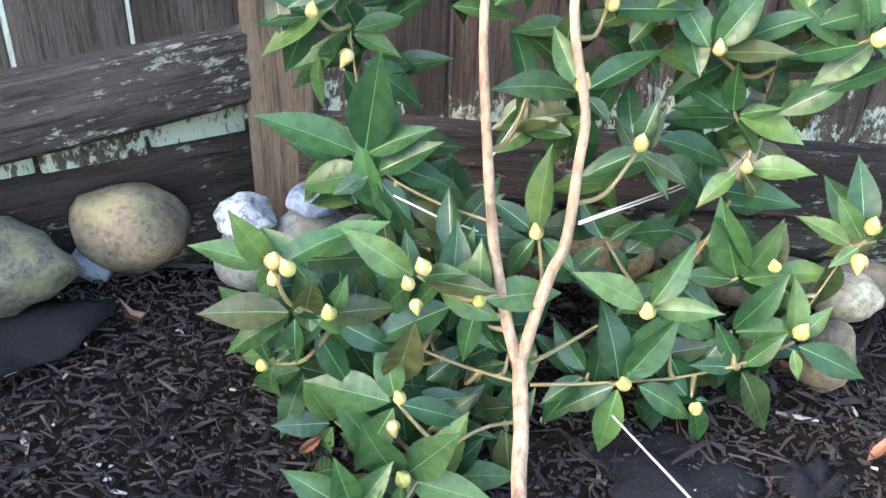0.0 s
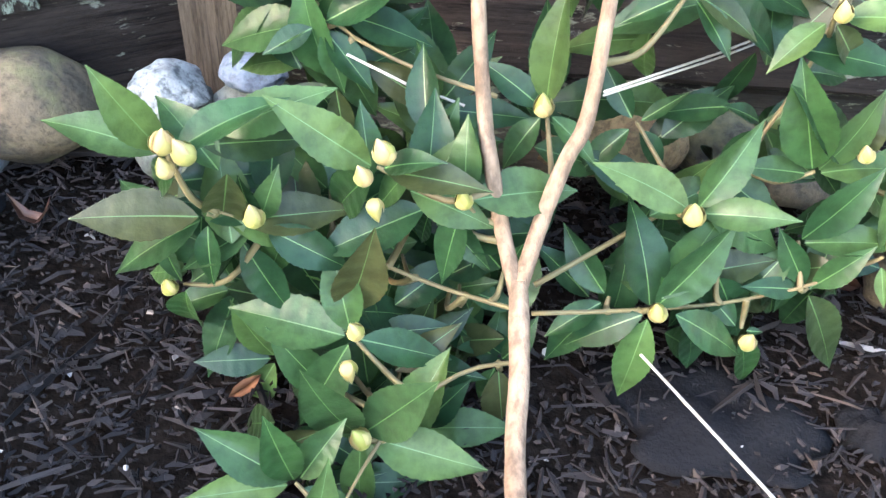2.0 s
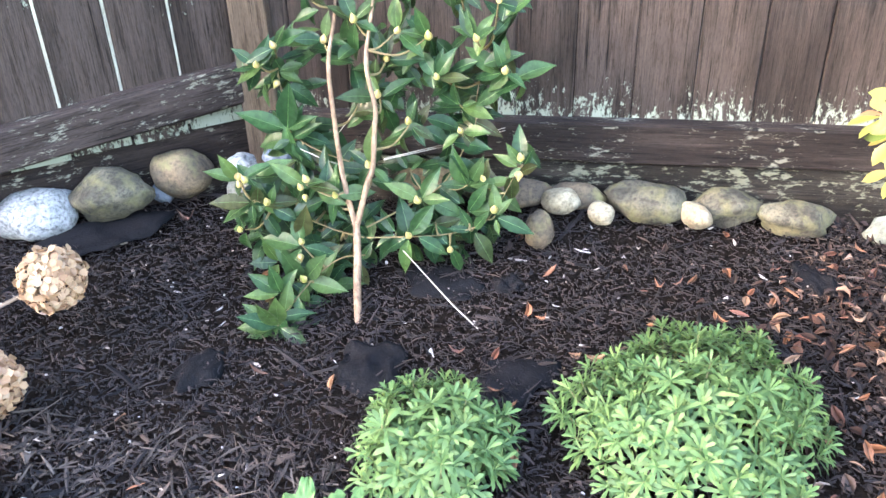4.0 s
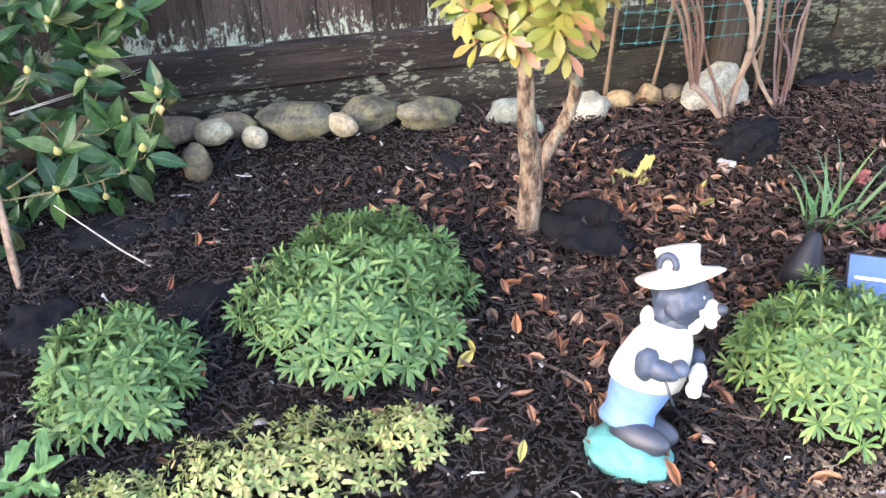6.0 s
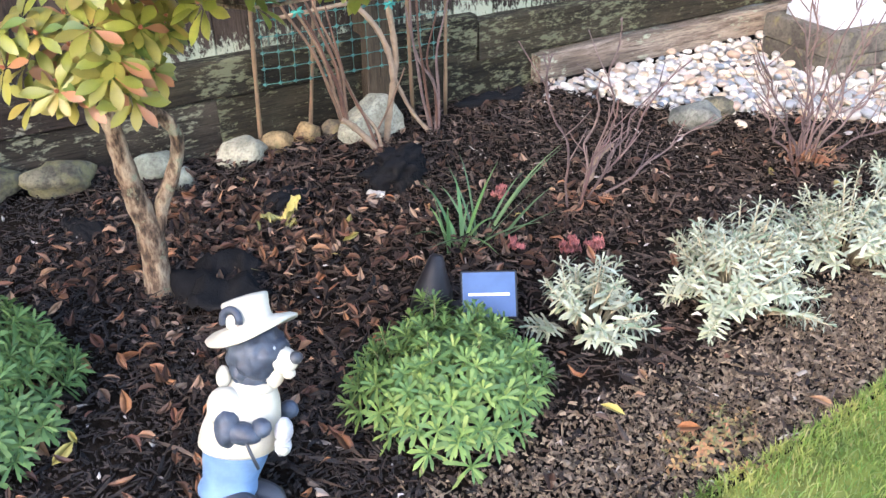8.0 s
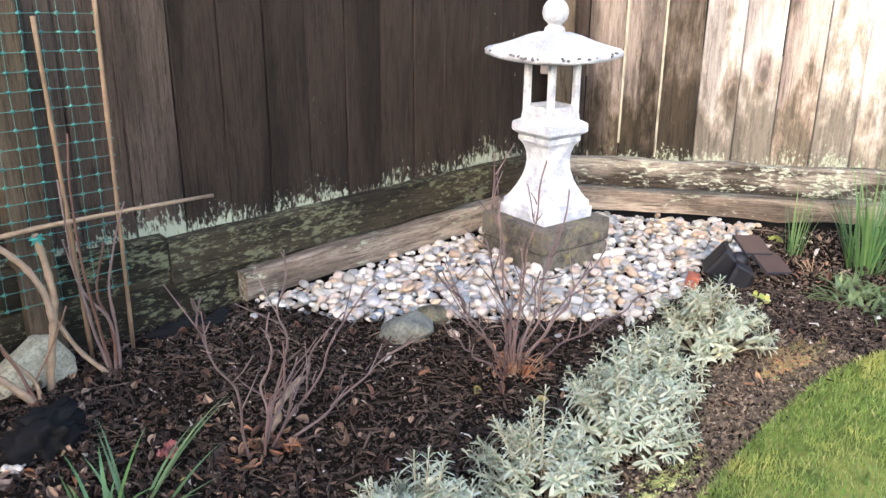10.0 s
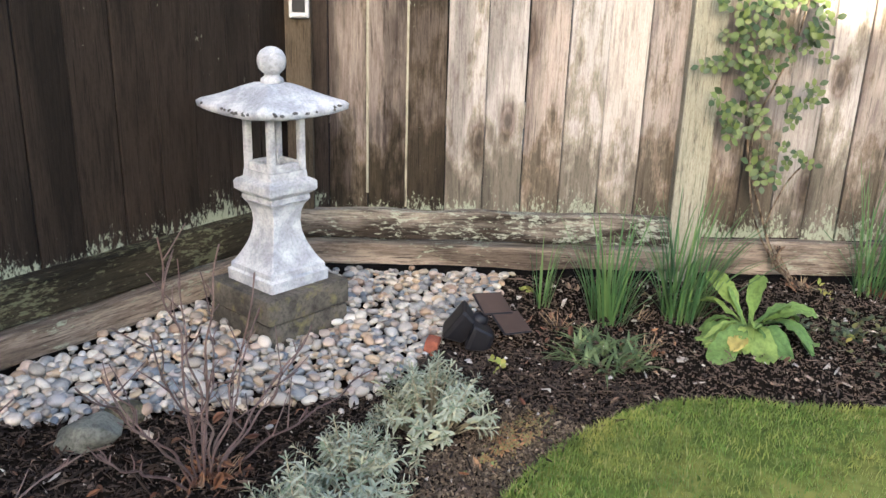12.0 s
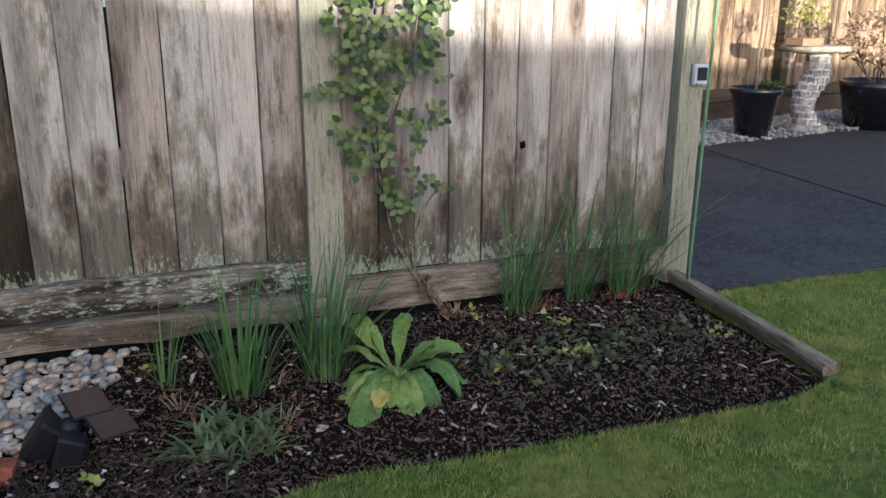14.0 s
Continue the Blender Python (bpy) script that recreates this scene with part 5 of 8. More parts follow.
def camellia_leaf(bm, base, along, up, length):
    """A pointed, finely toothed leaf with a pale midrib."""
    r = CAM_RNG
    a = Vector(along).normalized()
    u = (Vector(up) - a * Vector(up).dot(a)).normalized()
    s = a.cross(u)
    width = length * r.uniform(0.36, 0.47)
    bend, fold, twist = r.uniform(0.1, 0.7), r.uniform(0.08, 0.42), r.uniform(-0.4, 0.4)
    rows, n = [], 26
    for i in range(n + 1):
        t = i / n
        w = width / 2 * math.sin(math.pi * t ** 0.86) ** 0.9 * (1 - 0.42 * t ** 3)
        w *= 1.025 if i % 2 else 0.98
        p = Vector(base) + a * (length * (t - 0.12 * bend * t * t)) - u * (length * bend * t * t * 0.5)
        w = max(w, 0.0005)
        rib = min(0.00055 * (1.15 - t), w * 0.5)
        quilt = 0.05 if i % 4 < 2 else -0.05
        row = [(-w, fold + twist * t), (-w * 0.5, fold * 0.6 + twist * t * 0.5 + quilt), (-rib, 0), (rib, 0), (w * 0.5, fold * 0.6 - twist * t * 0.5 + quilt), (w, fold - twist * t)]
        rows.append([bm.verts.new(p + s * x + u * (abs(x) * k)) for x, k in row])
    for p, q in zip(rows, rows[1:]):
        for k in range(5):
            bm.faces.new((p[k], p[k + 1], q[k + 1], q[k])).material_index = 1 if k == 2 else 0


def bud_shape(bm, p, direction, size):
    d = Vector(direction).normalized()
    q = d.to_track_quat("Z", "Y").to_matrix().to_4x4()
    r = bmesh.ops.create_icosphere(bm, subdivisions=2, radius=1.0)
    for v in r["verts"]:
        n = v.co.copy()
        ring = math.atan2(n.y, n.x)
        k = 1 + 0.06 * math.cos(ring * 5 + n.z * 2)
        n.x, n.y = n.x * k, n.y * k
        n.z = n.z * (2.1 if n.z > 0 else 1.1)
        pinch = 1 - 0.78 * max(0.0, n.z / 2.1) ** 1.6
        n.x *= pinch
        n.y *= pinch
        v.co = Vector(p) + (q @ (n * size))


def bud_scales(bud, p, direction, size, r):
    """Overlapping pointed scales that wrap the bud."""
    q = Vector(direction).normalized().to_track_quat("Z", "Y").to_matrix().to_4x4()
    for k in range(6):
        mid, top, out = k * 2.3 + r.uniform(-0.3, 0.3), (0.6, 1.1, 1.75)[k // 2] + r.uniform(-0.1, 0.15), 1.13 - 0.03 * (k // 2)
        bm, rows = bmesh.new(), []
        for i in range(5):
            t = i / 4
            z = -0.85 + (top + 0.85) * t
            zz = z / (2.1 if z > 0 else 1.1)
            rad = math.sqrt(max(0.02, 1 - zz * zz)) * (1 - 0.78 * max(0.0, zz) ** 1.6) * (out + 0.16 * t * t)
            half = 0.85 * (1 - t ** 2.2) + 0.03
            rows.append([bm.verts.new(Vector(p) + (q @ (Vector((math.cos(mid + h * half) * rad, math.sin(mid + h * half) * rad, z)) * size))) for h in (-1, -0.5, 0, 0.5, 1)])
        for u, v in zip(rows, rows[1:]):
            for j in range(4):
                bm.faces.new((u[j], u[j + 1], v[j + 1], v[j]))
        part("scale", bm, M_BUD, bud)


def sprig(p, x, y, z, leaves, buds):
    """Leaves of one twig end: (turn in the fence's plane, length in cm) and buds: (right, up in cm)."""
    r = CAM_RNG
    for turn, length in leaves:
        a = radians(turn)
        tilt = r.uniform(-0.55, 0.25)
        d = Vector((math.cos(a), tilt, math.sin(a)))
        up = Vector((r.uniform(-0.35, 0.35), -0.75, 0.85 + r.uniform(-0.2, 0.3)))
        if math.sin(a) > 0.75:
            up = Vector((r.uniform(-0.6, 0.6), -1, 0.3))
        bm = bmesh.new()
        camellia_leaf(bm, Vector((x, y, z)) + d * 0.006, d, up, length / 100 * 0.96 / math.sqrt(1 + tilt * tilt * 0.4))
        part("leaf", bm, [M_CAMLEAF, M_CAMVEIN], p)
    for k in range(7 if z > 0.5 else round(len(leaves) * (3.0 if z > 0.28 else 2.2 if x < 0.25 else 1.3))):
        a = radians(r.uniform(0, 360))
        d = Vector((math.cos(a), r.uniform(-0.2, 0.7), math.sin(a) * 0.9 - 0.1))
        c = Vector((x, y, z)) + Vector((r.uniform(-0.035, 0.035), r.uniform(0.0, 0.06), r.uniform(-0.055, 0.015)))
        bm = bmesh.new()
        camellia_leaf(bm, c, d, Vector((r.uniform(-0.5, 0.5), -0.7, 0.8)), r.uniform(0.055, 0.092))
        part("leaf", bm, [M_CAMLEAF, M_CAMVEIN], p)
    for dx, dz in buds:
        c = Vector((x + dx / 100, y - 0.016, z + dz / 100))
        bm = bmesh.new()
        toward, size = (r.uniform(-0.4, 0.4), -0.3, 1 if dz >= 0 else -0.7), r.uniform(0.0056, 0.0076)
        bud_shape(bm, c, toward, size * 0.97)
        bud = part("bud", bm, M_BUD, p, "fat cream-green flower bud")
        bud_scales(bud, c, toward, size, random.Random(int(c.x * 9000 + c.z * 700)))
    # twig back to the nearest point of a branch
    tip = Vector((x, y, z))
    foot = min(CAM_POINTS, key=lambda q: (q - tip).length + 0.8 * max(0.0, q.z - tip.z + 0.02))
    gap = (foot - tip).length
    mid = tip.lerp(foot, 0.5) + Vector((r.uniform(-0.1, 0.1) * gap, r.uniform(-0.1, 0.1) * gap, -0.16 * gap))
    bm = bmesh.new()
    tube(bm, smooth_line([tuple(tip + Vector((0, -0.002, 0.004))), tuple(mid), tuple(foot)], 5), [0.0015 + 0.0018 * k / 10 for k in range(11)], 6)
    part("twig", bm, M_TWIG, p)


CAM_POINTS = []


def build_camellia():
    p = thing("camellia", 0, 0, 0, "young camellia shrub with glossy green leaves and fat cream buds", "shrub")
    for pts, radii in (([(0.262, 1.350, -0.05), (0.254, 1.380, 0.012), (0.248, 1.415, 0.065), (0.247, 1.435, 0.105), (0.243, 1.458, 0.145), (0.240, 1.472, 0.170)], [0.0118, 0.0105, 0.0100, 0.0098, 0.0100, 0.0085]),
                       ([(0.240, 1.470, 0.160), (0.224, 1.490, 0.206), (0.213, 1.500, 0.252), (0.207, 1.510, 0.278), (0.196, 1.530, 0.362), (0.185, 1.560, 0.487), (0.195, 1.610, 0.590), (0.20, 1.670, 0.80)], [0.0085, 0.0075, 0.0070, 0.0066, 0.0062, 0.0054, 0.0042, 0.002]),
                       ([(0.241, 1.470, 0.162), (0.252, 1.490, 0.208), (0.265, 1.500, 0.256), (0.276, 1.507, 0.285), (0.281, 1.522, 0.360), (0.283, 1.534, 0.406), (0.265, 1.555, 0.492), (0.272, 1.610, 0.590), (0.29, 1.660, 0.74)], [0.0085, 0.0080, 0.0074, 0.0070, 0.0064, 0.0060, 0.0054, 0.0044, 0.002]),
                       ([(0.254, 1.500, 0.145), (0.337, 1.550, 0.177), (0.408, 1.590, 0.214), (0.460, 1.630, 0.306), (0.476, 1.660, 0.394), (0.492, 1.670, 0.491)], [0.0055, 0.0048, 0.0042, 0.0040, 0.0035, 0.002]),
                       ([(0.250, 1.490, 0.125), (0.182, 1.500, 0.135), (0.100, 1.490, 0.174), (0.027, 1.460, 0.217)], [0.0048, 0.0042, 0.0036, 0.0025]),
                       ([(0.214, 1.550, 0.276), (0.133, 1.580, 0.287), (0.074, 1.610, 0.315), (0.050, 1.630, 0.412), (0.041, 1.650, 0.470)], [0.0045, 0.0038, 0.0034, 0.0030, 0.002]),
                       ([(0.254, 1.470, 0.093), (0.202, 1.450, 0.092), (0.149, 1.410, 0.058), (0.112, 1.300, 0.030)], [0.0045, 0.0040, 0.0034, 0.0025]),
                       ([(0.254, 1.490, 0.125), (0.337, 1.510, 0.121), (0.429, 1.540, 0.118), (0.510, 1.560, 0.148), (0.572, 1.590, 0.258)], [0.0048, 0.0040, 0.0036, 0.0030, 0.002])):
        fine = smooth_line(pts, 4)
        CAM_POINTS.extend(fine[2:])
        bm = bmesh.new()
        tube(bm, fine, [float(np.interp(k / (len(fine) - 1), np.linspace(0, 1, len(radii)), radii)) * (0.80 if radii[0] > 0.008 else 0.42) * (1 + 0.08 * noise.noise(q * 60)) for k, q in enumerate(fine)], 10)
        if radii[0] > 0.008:
            part("trunk" if pts[0][2] < 0.05 else "branch", bm, M_BARK, p, "smooth tan bark")
        else:
            part("branch", bm, M_TWIG, p, "thin green-brown branch")
    sprig(p, 0.011, 1.435, 0.273, [(154, 8.1), (109, 7.8), (36, 8.6)], [(0.5, 1.8), (0.4, 0.0), (1.8, 1.2)])
    sprig(p, 0.022, 1.455, 0.215, [(170, 9.4), (-156, 6.7), (-90, 5.3), (-155, 8.8)], [])
    sprig(p, 0.138, 1.475, 0.251, [(135, 9.4), (5, 8.0), (-133, 8.1), (36, 5.4)], [(0.7, 2.2), (-0.7, 0.3), (0.0, -1.9)])
    sprig(p, 0.174, 1.495, 0.213, [(-106, 4.6), (-44, 6.5), (-159, 9.4)], [(2.3, 1.6)])
    sprig(p, 0.197, 1.485, 0.225, [(10, 8.7), (-104, 7.1)], [])
    sprig(p, 0.120, 1.455, 0.115, [(173, 10.3), (103, 7.7), (-21, 8.4), (-119, 9.7)], [(0.6, 2.0), (-0.1, -1.7)])
    sprig(p, 0.132, 1.415, 0.054, [(111, 10.3), (-6, 10.0), (-90, 8.4), (55, 9.8)], [(0.3, 1.3)])
    sprig(p, 0.252, 1.585, 0.250, [(91, 10.0), (-30, 5.9), (-129, 5.9), (141, 6.4)], [(-0.3, 1.1)])
    sprig(p, 0.282, 1.585, 0.407, [(159, 10.0), (32, 8.8), (120, 7.0), (-36, 3.9)], [(-0.2, 1.3)])
    sprig(p, 0.232, 1.620, 0.392, [(-56, 5.9), (-136, 4.6), (102, 7.8)], [(0.6, 1.3)])
    sprig(p, 0.343, 1.585, 0.349, [(81, 5.7), (-154, 4.9), (-20, 6.1), (-45, 5.5)], [(-0.1, 1.5)])
    sprig(p, 0.450, 1.600, 0.332, [(20, 7.2), (-50, 5.4), (-150, 5.8)], [(0.0, 0.9)])
    sprig(p, 0.442, 1.640, 0.374, [(145, 6.7), (105, 7.0), (-5, 7.8), (-44, 5.4), (29, 4.6)], [])
    sprig(p, 0.504, 1.640, 0.453, [(30, 5.6), (-13, 4.3), (-159, 3.0), (117, 3.8)], [(0.3, 2.6), (1.7, 2.7)])
    sprig(p, 0.582, 1.585, 0.266, [(-143, 3.9), (127, 6.0), (101, 9.1), (63, 4.4)], [(-0.4, 2.6), (-0.7, -1.3)])
    sprig(p, 0.369, 1.535, 0.199, [(142, 8.9), (62, 8.4), (22, 7.8), (158, 6.1)], [(-0.4, 0.7)])
    sprig(p, 0.346, 1.505, 0.124, [(-151, 7.8), (101, 9.5), (55, 9.7), (-102, 9.2)], [(0.2, 1.2)])
    sprig(p, 0.429, 1.535, 0.088, [(-67, 7.8), (133, 6.7), (-3, 1.7)], [(0.3, 0.1)])
    sprig(p, 0.479, 1.555, 0.121, [(-58, 9.2), (122, 6.1), (163, 5.9), (61, 6.5)], [])
    sprig(p, 0.527, 1.555, 0.157, [(-17, 9.5), (93, 7.4), (-75, 3.8), (56, 5.4)], [(-0.1, 2.5)])
    sprig(p, 0.500, 1.595, 0.217, [(11, 6.6), (132, 10.7), (90, 5.6), (-47, 7.4)], [(-0.2, 1.8)])
    sprig(p, 0.065, 1.600, 0.322, [(157, 12.4), (80, 11.8), (38, 8.7), (152, 3.8), (57, 6.7)], [])
    sprig(p, 0.075, 1.595, 0.304, [(-171, 9.1), (-157, 4.8), (-46, 6.4), (33, 8.7), (-67, 5.4)], [])
    sprig(p, 0.043, 1.640, 0.440, [(163, 6.7), (18, 6.5), (-133, 5.4), (-15, 5.8)], [(0.1, -2.0)])
    sprig(p, 0.020, 1.535, 0.169, [(70, 2.9), (98, 7.3), (13, 7.8), (-103, 5.8)], [])
    sprig(p, -0.013, 1.475, 0.134, [(41, 5.3), (-103, 8.2), (111, 6.1)], [(-0.5, 1.1)])
    sprig(p, 0.194, 1.555, 0.093, [(-6, 5.4), (-137, 7.1), (-173, 8.6), (-63, 5.8)], [])
    sprig(p, 0.171, 1.595, 0.210, [(138, 6.1), (75, 4.1), (-124, 6.9), (21, 5.1)], [])
    sprig(p, 0.088, 1.595, 0.117, [(139, 11.6), (-122, 8.7), (-25, 6.5), (110, 6.6)], [])
    sprig(p, 0.232, 1.505, 0.056, [(-111, 4.9), (-81, 8.0), (57, 5.4)], [])
    sprig(p, 0.429, 1.620, 0.235, [(142, 4.2), (-55, 5.0), (42, 4.7), (-128, 5.0)], [])
    sprig(p, 0.328, 1.620, 0.227, [(-138, 6.2), (-45, 4.8), (43, 4.5), (125, 5.8)], [])
    sprig(p, 0.169, 1.600, 0.520, [(80, 6.3), (162, 6.7), (6, 5.7), (165, 6.9)], [(0.3, 0.8)])
    sprig(p, 0.235, 1.600, 0.563, [(108, 7.5), (-10, 6.1), (144, 6.2), (48, 7.6)], [(0.3, 0.8)])
    sprig(p, 0.323, 1.600, 0.541, [(94, 6.0), (-27, 7.6), (93, 7.5), (59, 5.9)], [(0.3, 0.8)])
    sprig(p, 0.386, 1.600, 0.531, [(108, 7.1), (150, 5.7), (132, 7.2), (219, 6.1)], [(0.3, 0.8)])
    sprig(p, 0.298, 1.600, 0.484, [(86, 6.7), (5, 7.9), (113, 5.5), (109, 6.9)], [(0.3, 0.8)])
    sprig(p, 0.482, 1.600, 0.528, [(119, 7.6), (59, 6.5), (107, 6.6), (42, 6.1)], [(0.3, 0.8)])
    sprig(p, 0.539, 1.600, 0.464, [(92, 7.5), (-18, 5.7), (196, 7.1), (103, 6.8)], [(0.3, 0.8)])
    sprig(p, 0.060, 1.600, 0.506, [(201, 7.3), (34, 8.0), (60, 5.7)], [(0.3, 0.8)])
    sprig(p, 0.017, 1.600, 0.464, [(63, 7.1), (185, 6.2), (142, 6.6)], [(0.3, 0.8)])
    sprig(p, 0.400, 1.600, 0.448, [(124, 7.1), (61, 7.8), (11, 7.6), (77, 6.2)], [(0.3, 0.8)])
    sprig(p, 0.133, 1.600, 0.617, [(81, 5.8), (50, 6.2), (-27, 5.6), (2, 7.7)], [(0.3, 0.8)])
    sprig(p, 0.272, 1.600, 0.640, [(106, 7.3), (127, 5.5), (107, 6.3), (38, 7.4), (170, 7.7)], [(0.3, 0.8)])
    sprig(p, 0.362, 1.600, 0.652, [(-1, 6.2), (58, 7.7), (109, 5.8), (155, 7.0), (41, 6.3)], [(0.3, 0.8)])
    sprig(p, 0.450, 1.600, 0.633, [(-36, 6.4), (192, 5.9), (145, 8.0), (9, 6.6)], [(0.3, 0.8)])
    sprig(p, 0.527, 1.600, 0.603, [(66, 6.6), (66, 5.8), (-9, 5.6), (46, 7.0)], [(0.3, 0.8)])
    sprig(p, 0.092, 1.372, 0.044, [(145, 8.3), (172, 8.0), (100, 7.4), (60, 6.5), (-15, 6.0)], [])
    sprig(p, 0.113, 1.285, 0.022, [(-95, 9.5), (145, 9.0), (-163, 7.4), (-78, 9.0), (-15, 7.5), (80, 9.5), (108, 9.0), (172, 9.0), (-120, 8.0), (-40, 8.5)], [])
    sprig(p, 0.053, 1.470, 0.202, [(150, 6), (-20, 7.5), (70, 5), (205, 6.5), (100, 4.5)], [(0.2, 1.6)])
    sprig(p, 0.092, 1.530, 0.195, [(155, 10.5), (176, 9), (250, 6), (20, 5), (120, 7)], [])
    sprig(p, 0.145, 1.550, 0.124, [(200, 7), (300, 7), (250, 8), (130, 6)], [])
    sprig(p, 0.186, 1.560, 0.086, [(180, 8), (230, 7), (290, 6), (40, 5)], [])
    sprig(p, 0.084, 1.530, 0.088, [(120, 9), (60, 8), (200, 8), (310, 6)], [])
    sprig(p, 0.150, 1.510, 0.039, [(20, 8), (330, 9), (260, 8), (70, 7)], [])
    sprig(p, 0.171, 1.460, 0.017, [(10, 8), (-40, 9), (230, 8), (60, 7)], [])
    sprig(p, 0.129, 1.470, 0.046, [(215, 8), (150, 7), (100, 8), (-70, 7)], [])
    sprig(p, 0.045, 1.500, 0.043, [(110, 8), (175, 7), (240, 7)], [])
    sprig(p, 0.315, 1.520, 0.122, [(235, 8.5), (205, 6), (130, 7), (280, 6)], [])
    sprig(p, 0.399, 1.540, 0.142, [(300, 9), (250, 7), (200, 6)], [])
    sprig(p, 0.465, 1.570, 0.156, [(230, 7), (280, 8), (60, 9), (20, 8)], [])
    sprig(p, 0.464, 1.580, 0.215, [(112, 10), (60, 8), (15, 8), (170, 6)], [])
    sprig(p, 0.355, 1.600, 0.170, [(250, 6), (300, 5), (150, 8), (60, 7)], [])
    sprig(p, 0.164, 1.600, 0.238, [(50, 8), (100, 7), (140, 7), (0, 8)], [])
    sprig(p, 0.083, 1.600, 0.255, [(110, 9), (200, 8), (30, 7), (280, 6)], [])
    sprig(p, 0.010, 1.520, 0.100, [(190, 6), (250, 9), (120, 6)], [])
    sprig(p, 0.230, 1.520, 0.140, [(120, 6), (60, 5), (300, 4)], [])


build_camellia()


def build_strings():
    g = thing("plant_tie", 0, 0, 0, "thin white strings tied from the shrub to the fence", "string")
    for a, b in (((0.29, 1.55, 0.283), (0.52, 1.858, 0.235)), ((0.10, 1.57, 0.292), (0.19, 1.56, 0.262)), ((0.195, 1.555, 0.340), (0.235, 1.62, 0.392)), ((0.29, 1.55, 0.2855), (0.52, 1.858, 0.242))):
        bm = bmesh.new()
        tube(bm, [a, Vector(a).lerp(Vector(b), 0.5) - Vector((0, 0, 0.003)), b], 0.0011, 5)
        part("string", bm, M_STRING, g)
    bm = bmesh.new()
    tube(bm, [(0.338, 1.472, 0.109), (0.457, 1.392, 0.030), (0.515, 1.350, 0.004)], [0.0011, 0.0015, 0.0017], 6)
    ob = part("guy_rope", bm, M_STRING)
    tagged(ob, "straight white cord running from the trunk to the ground", "cord")


build_strings()

# ---- low green mounds ----
M_SEDUM = tint("blue_green_rosettes", [(0.0477, 0.1052, 0.0319), (0.0778, 0.1496, 0.0443), (0.123, 0.2009, 0.0585), (0.0577, 0.1215, 0.039), (0.1693, 0.2453, 0.0726)], 0.55, 0.3, 30, 0.22, "piece", 0.05, through_light=0.2)
M_SEDUM2 = tint("yellow_green_rosettes", [(0.065, 0.1318, 0.0475), (0.1008, 0.1802, 0.0532), (0.1456, 0.2318, 0.0608), (0.2128, 0.2781, 0.076)], 0.55, 0.3, 30, 0.22, "piece", 0.05, through_light=0.25)
M_CHARTREUSE = tint("yellow_green_stonecrop", [(0.27, 0.29, 0.085), (0.37, 0.36, 0.13), (0.17, 0.25, 0.070), (0.31, 0.25, 0.11)], 0.6, 0.3, 30, 0.25, "piece", 0.05, through_light=0.2)
M_STEM = tint("pale_green_stem", [(0.12, 0.16, 0.06), (0.18, 0.14, 0.07)], 0.7, 0.2, 30, 0.3, "noise", 0.1)


def rosette(vs, fs, centre, axis, rng, count, length, slim, spread=1.0):
    """A whorl of narrow leaves, added to vertex and face lists."""
    ax = np.array(axis) / np.linalg.norm(axis)
    s = np.cross(ax, (0.3, 0.8, 0.52))
    s /= np.linalg.norm(s)
    u = np.cross(ax, s)
    for k in range(count):
        a = k * 2.39996 + rng.uniform(-0.25, 0.25)
        el = (k / count) ** 0.8 * 1.25 - 0.22
        out = np.cos(a) * s + np.sin(a) * u
        d = out * math.cos(el) * spread + ax * math.sin(el)
        d /= np.linalg.norm(d)
        side = np.cross(d, ax)
        nn = np.linalg.norm(side)
        side = side / nn if nn > 1e-4 else s
        up = np.cross(side, d)
        l = length * rng.uniform(0.75, 1.15) * (1.05 - 0.45 * k / count)
        w = l * slim / 2
        base = np.array(centre) - ax * length * 0.35 * (1 - k / count)
        i = len(vs)
        for t, ww, dr in ((0.05, 0.35, 0), (0.5, 0.8, 0.0), (0.8, 1.0, 0.05), (1.0, 0.0, 0.14)):
            m = base + d * l * t - np.array((0, 0, 1)) * l * dr
            if ww:
                vs.extend((m - side * w * ww + up * w * 0.25, m + side * w * ww + up * w * 0.25))
            else:
                vs.append(m)
        fs.extend(((i, i + 1, i + 3, i + 2), (i + 2, i + 3, i + 5, i + 4), (i + 4, i + 5, i + 6)))


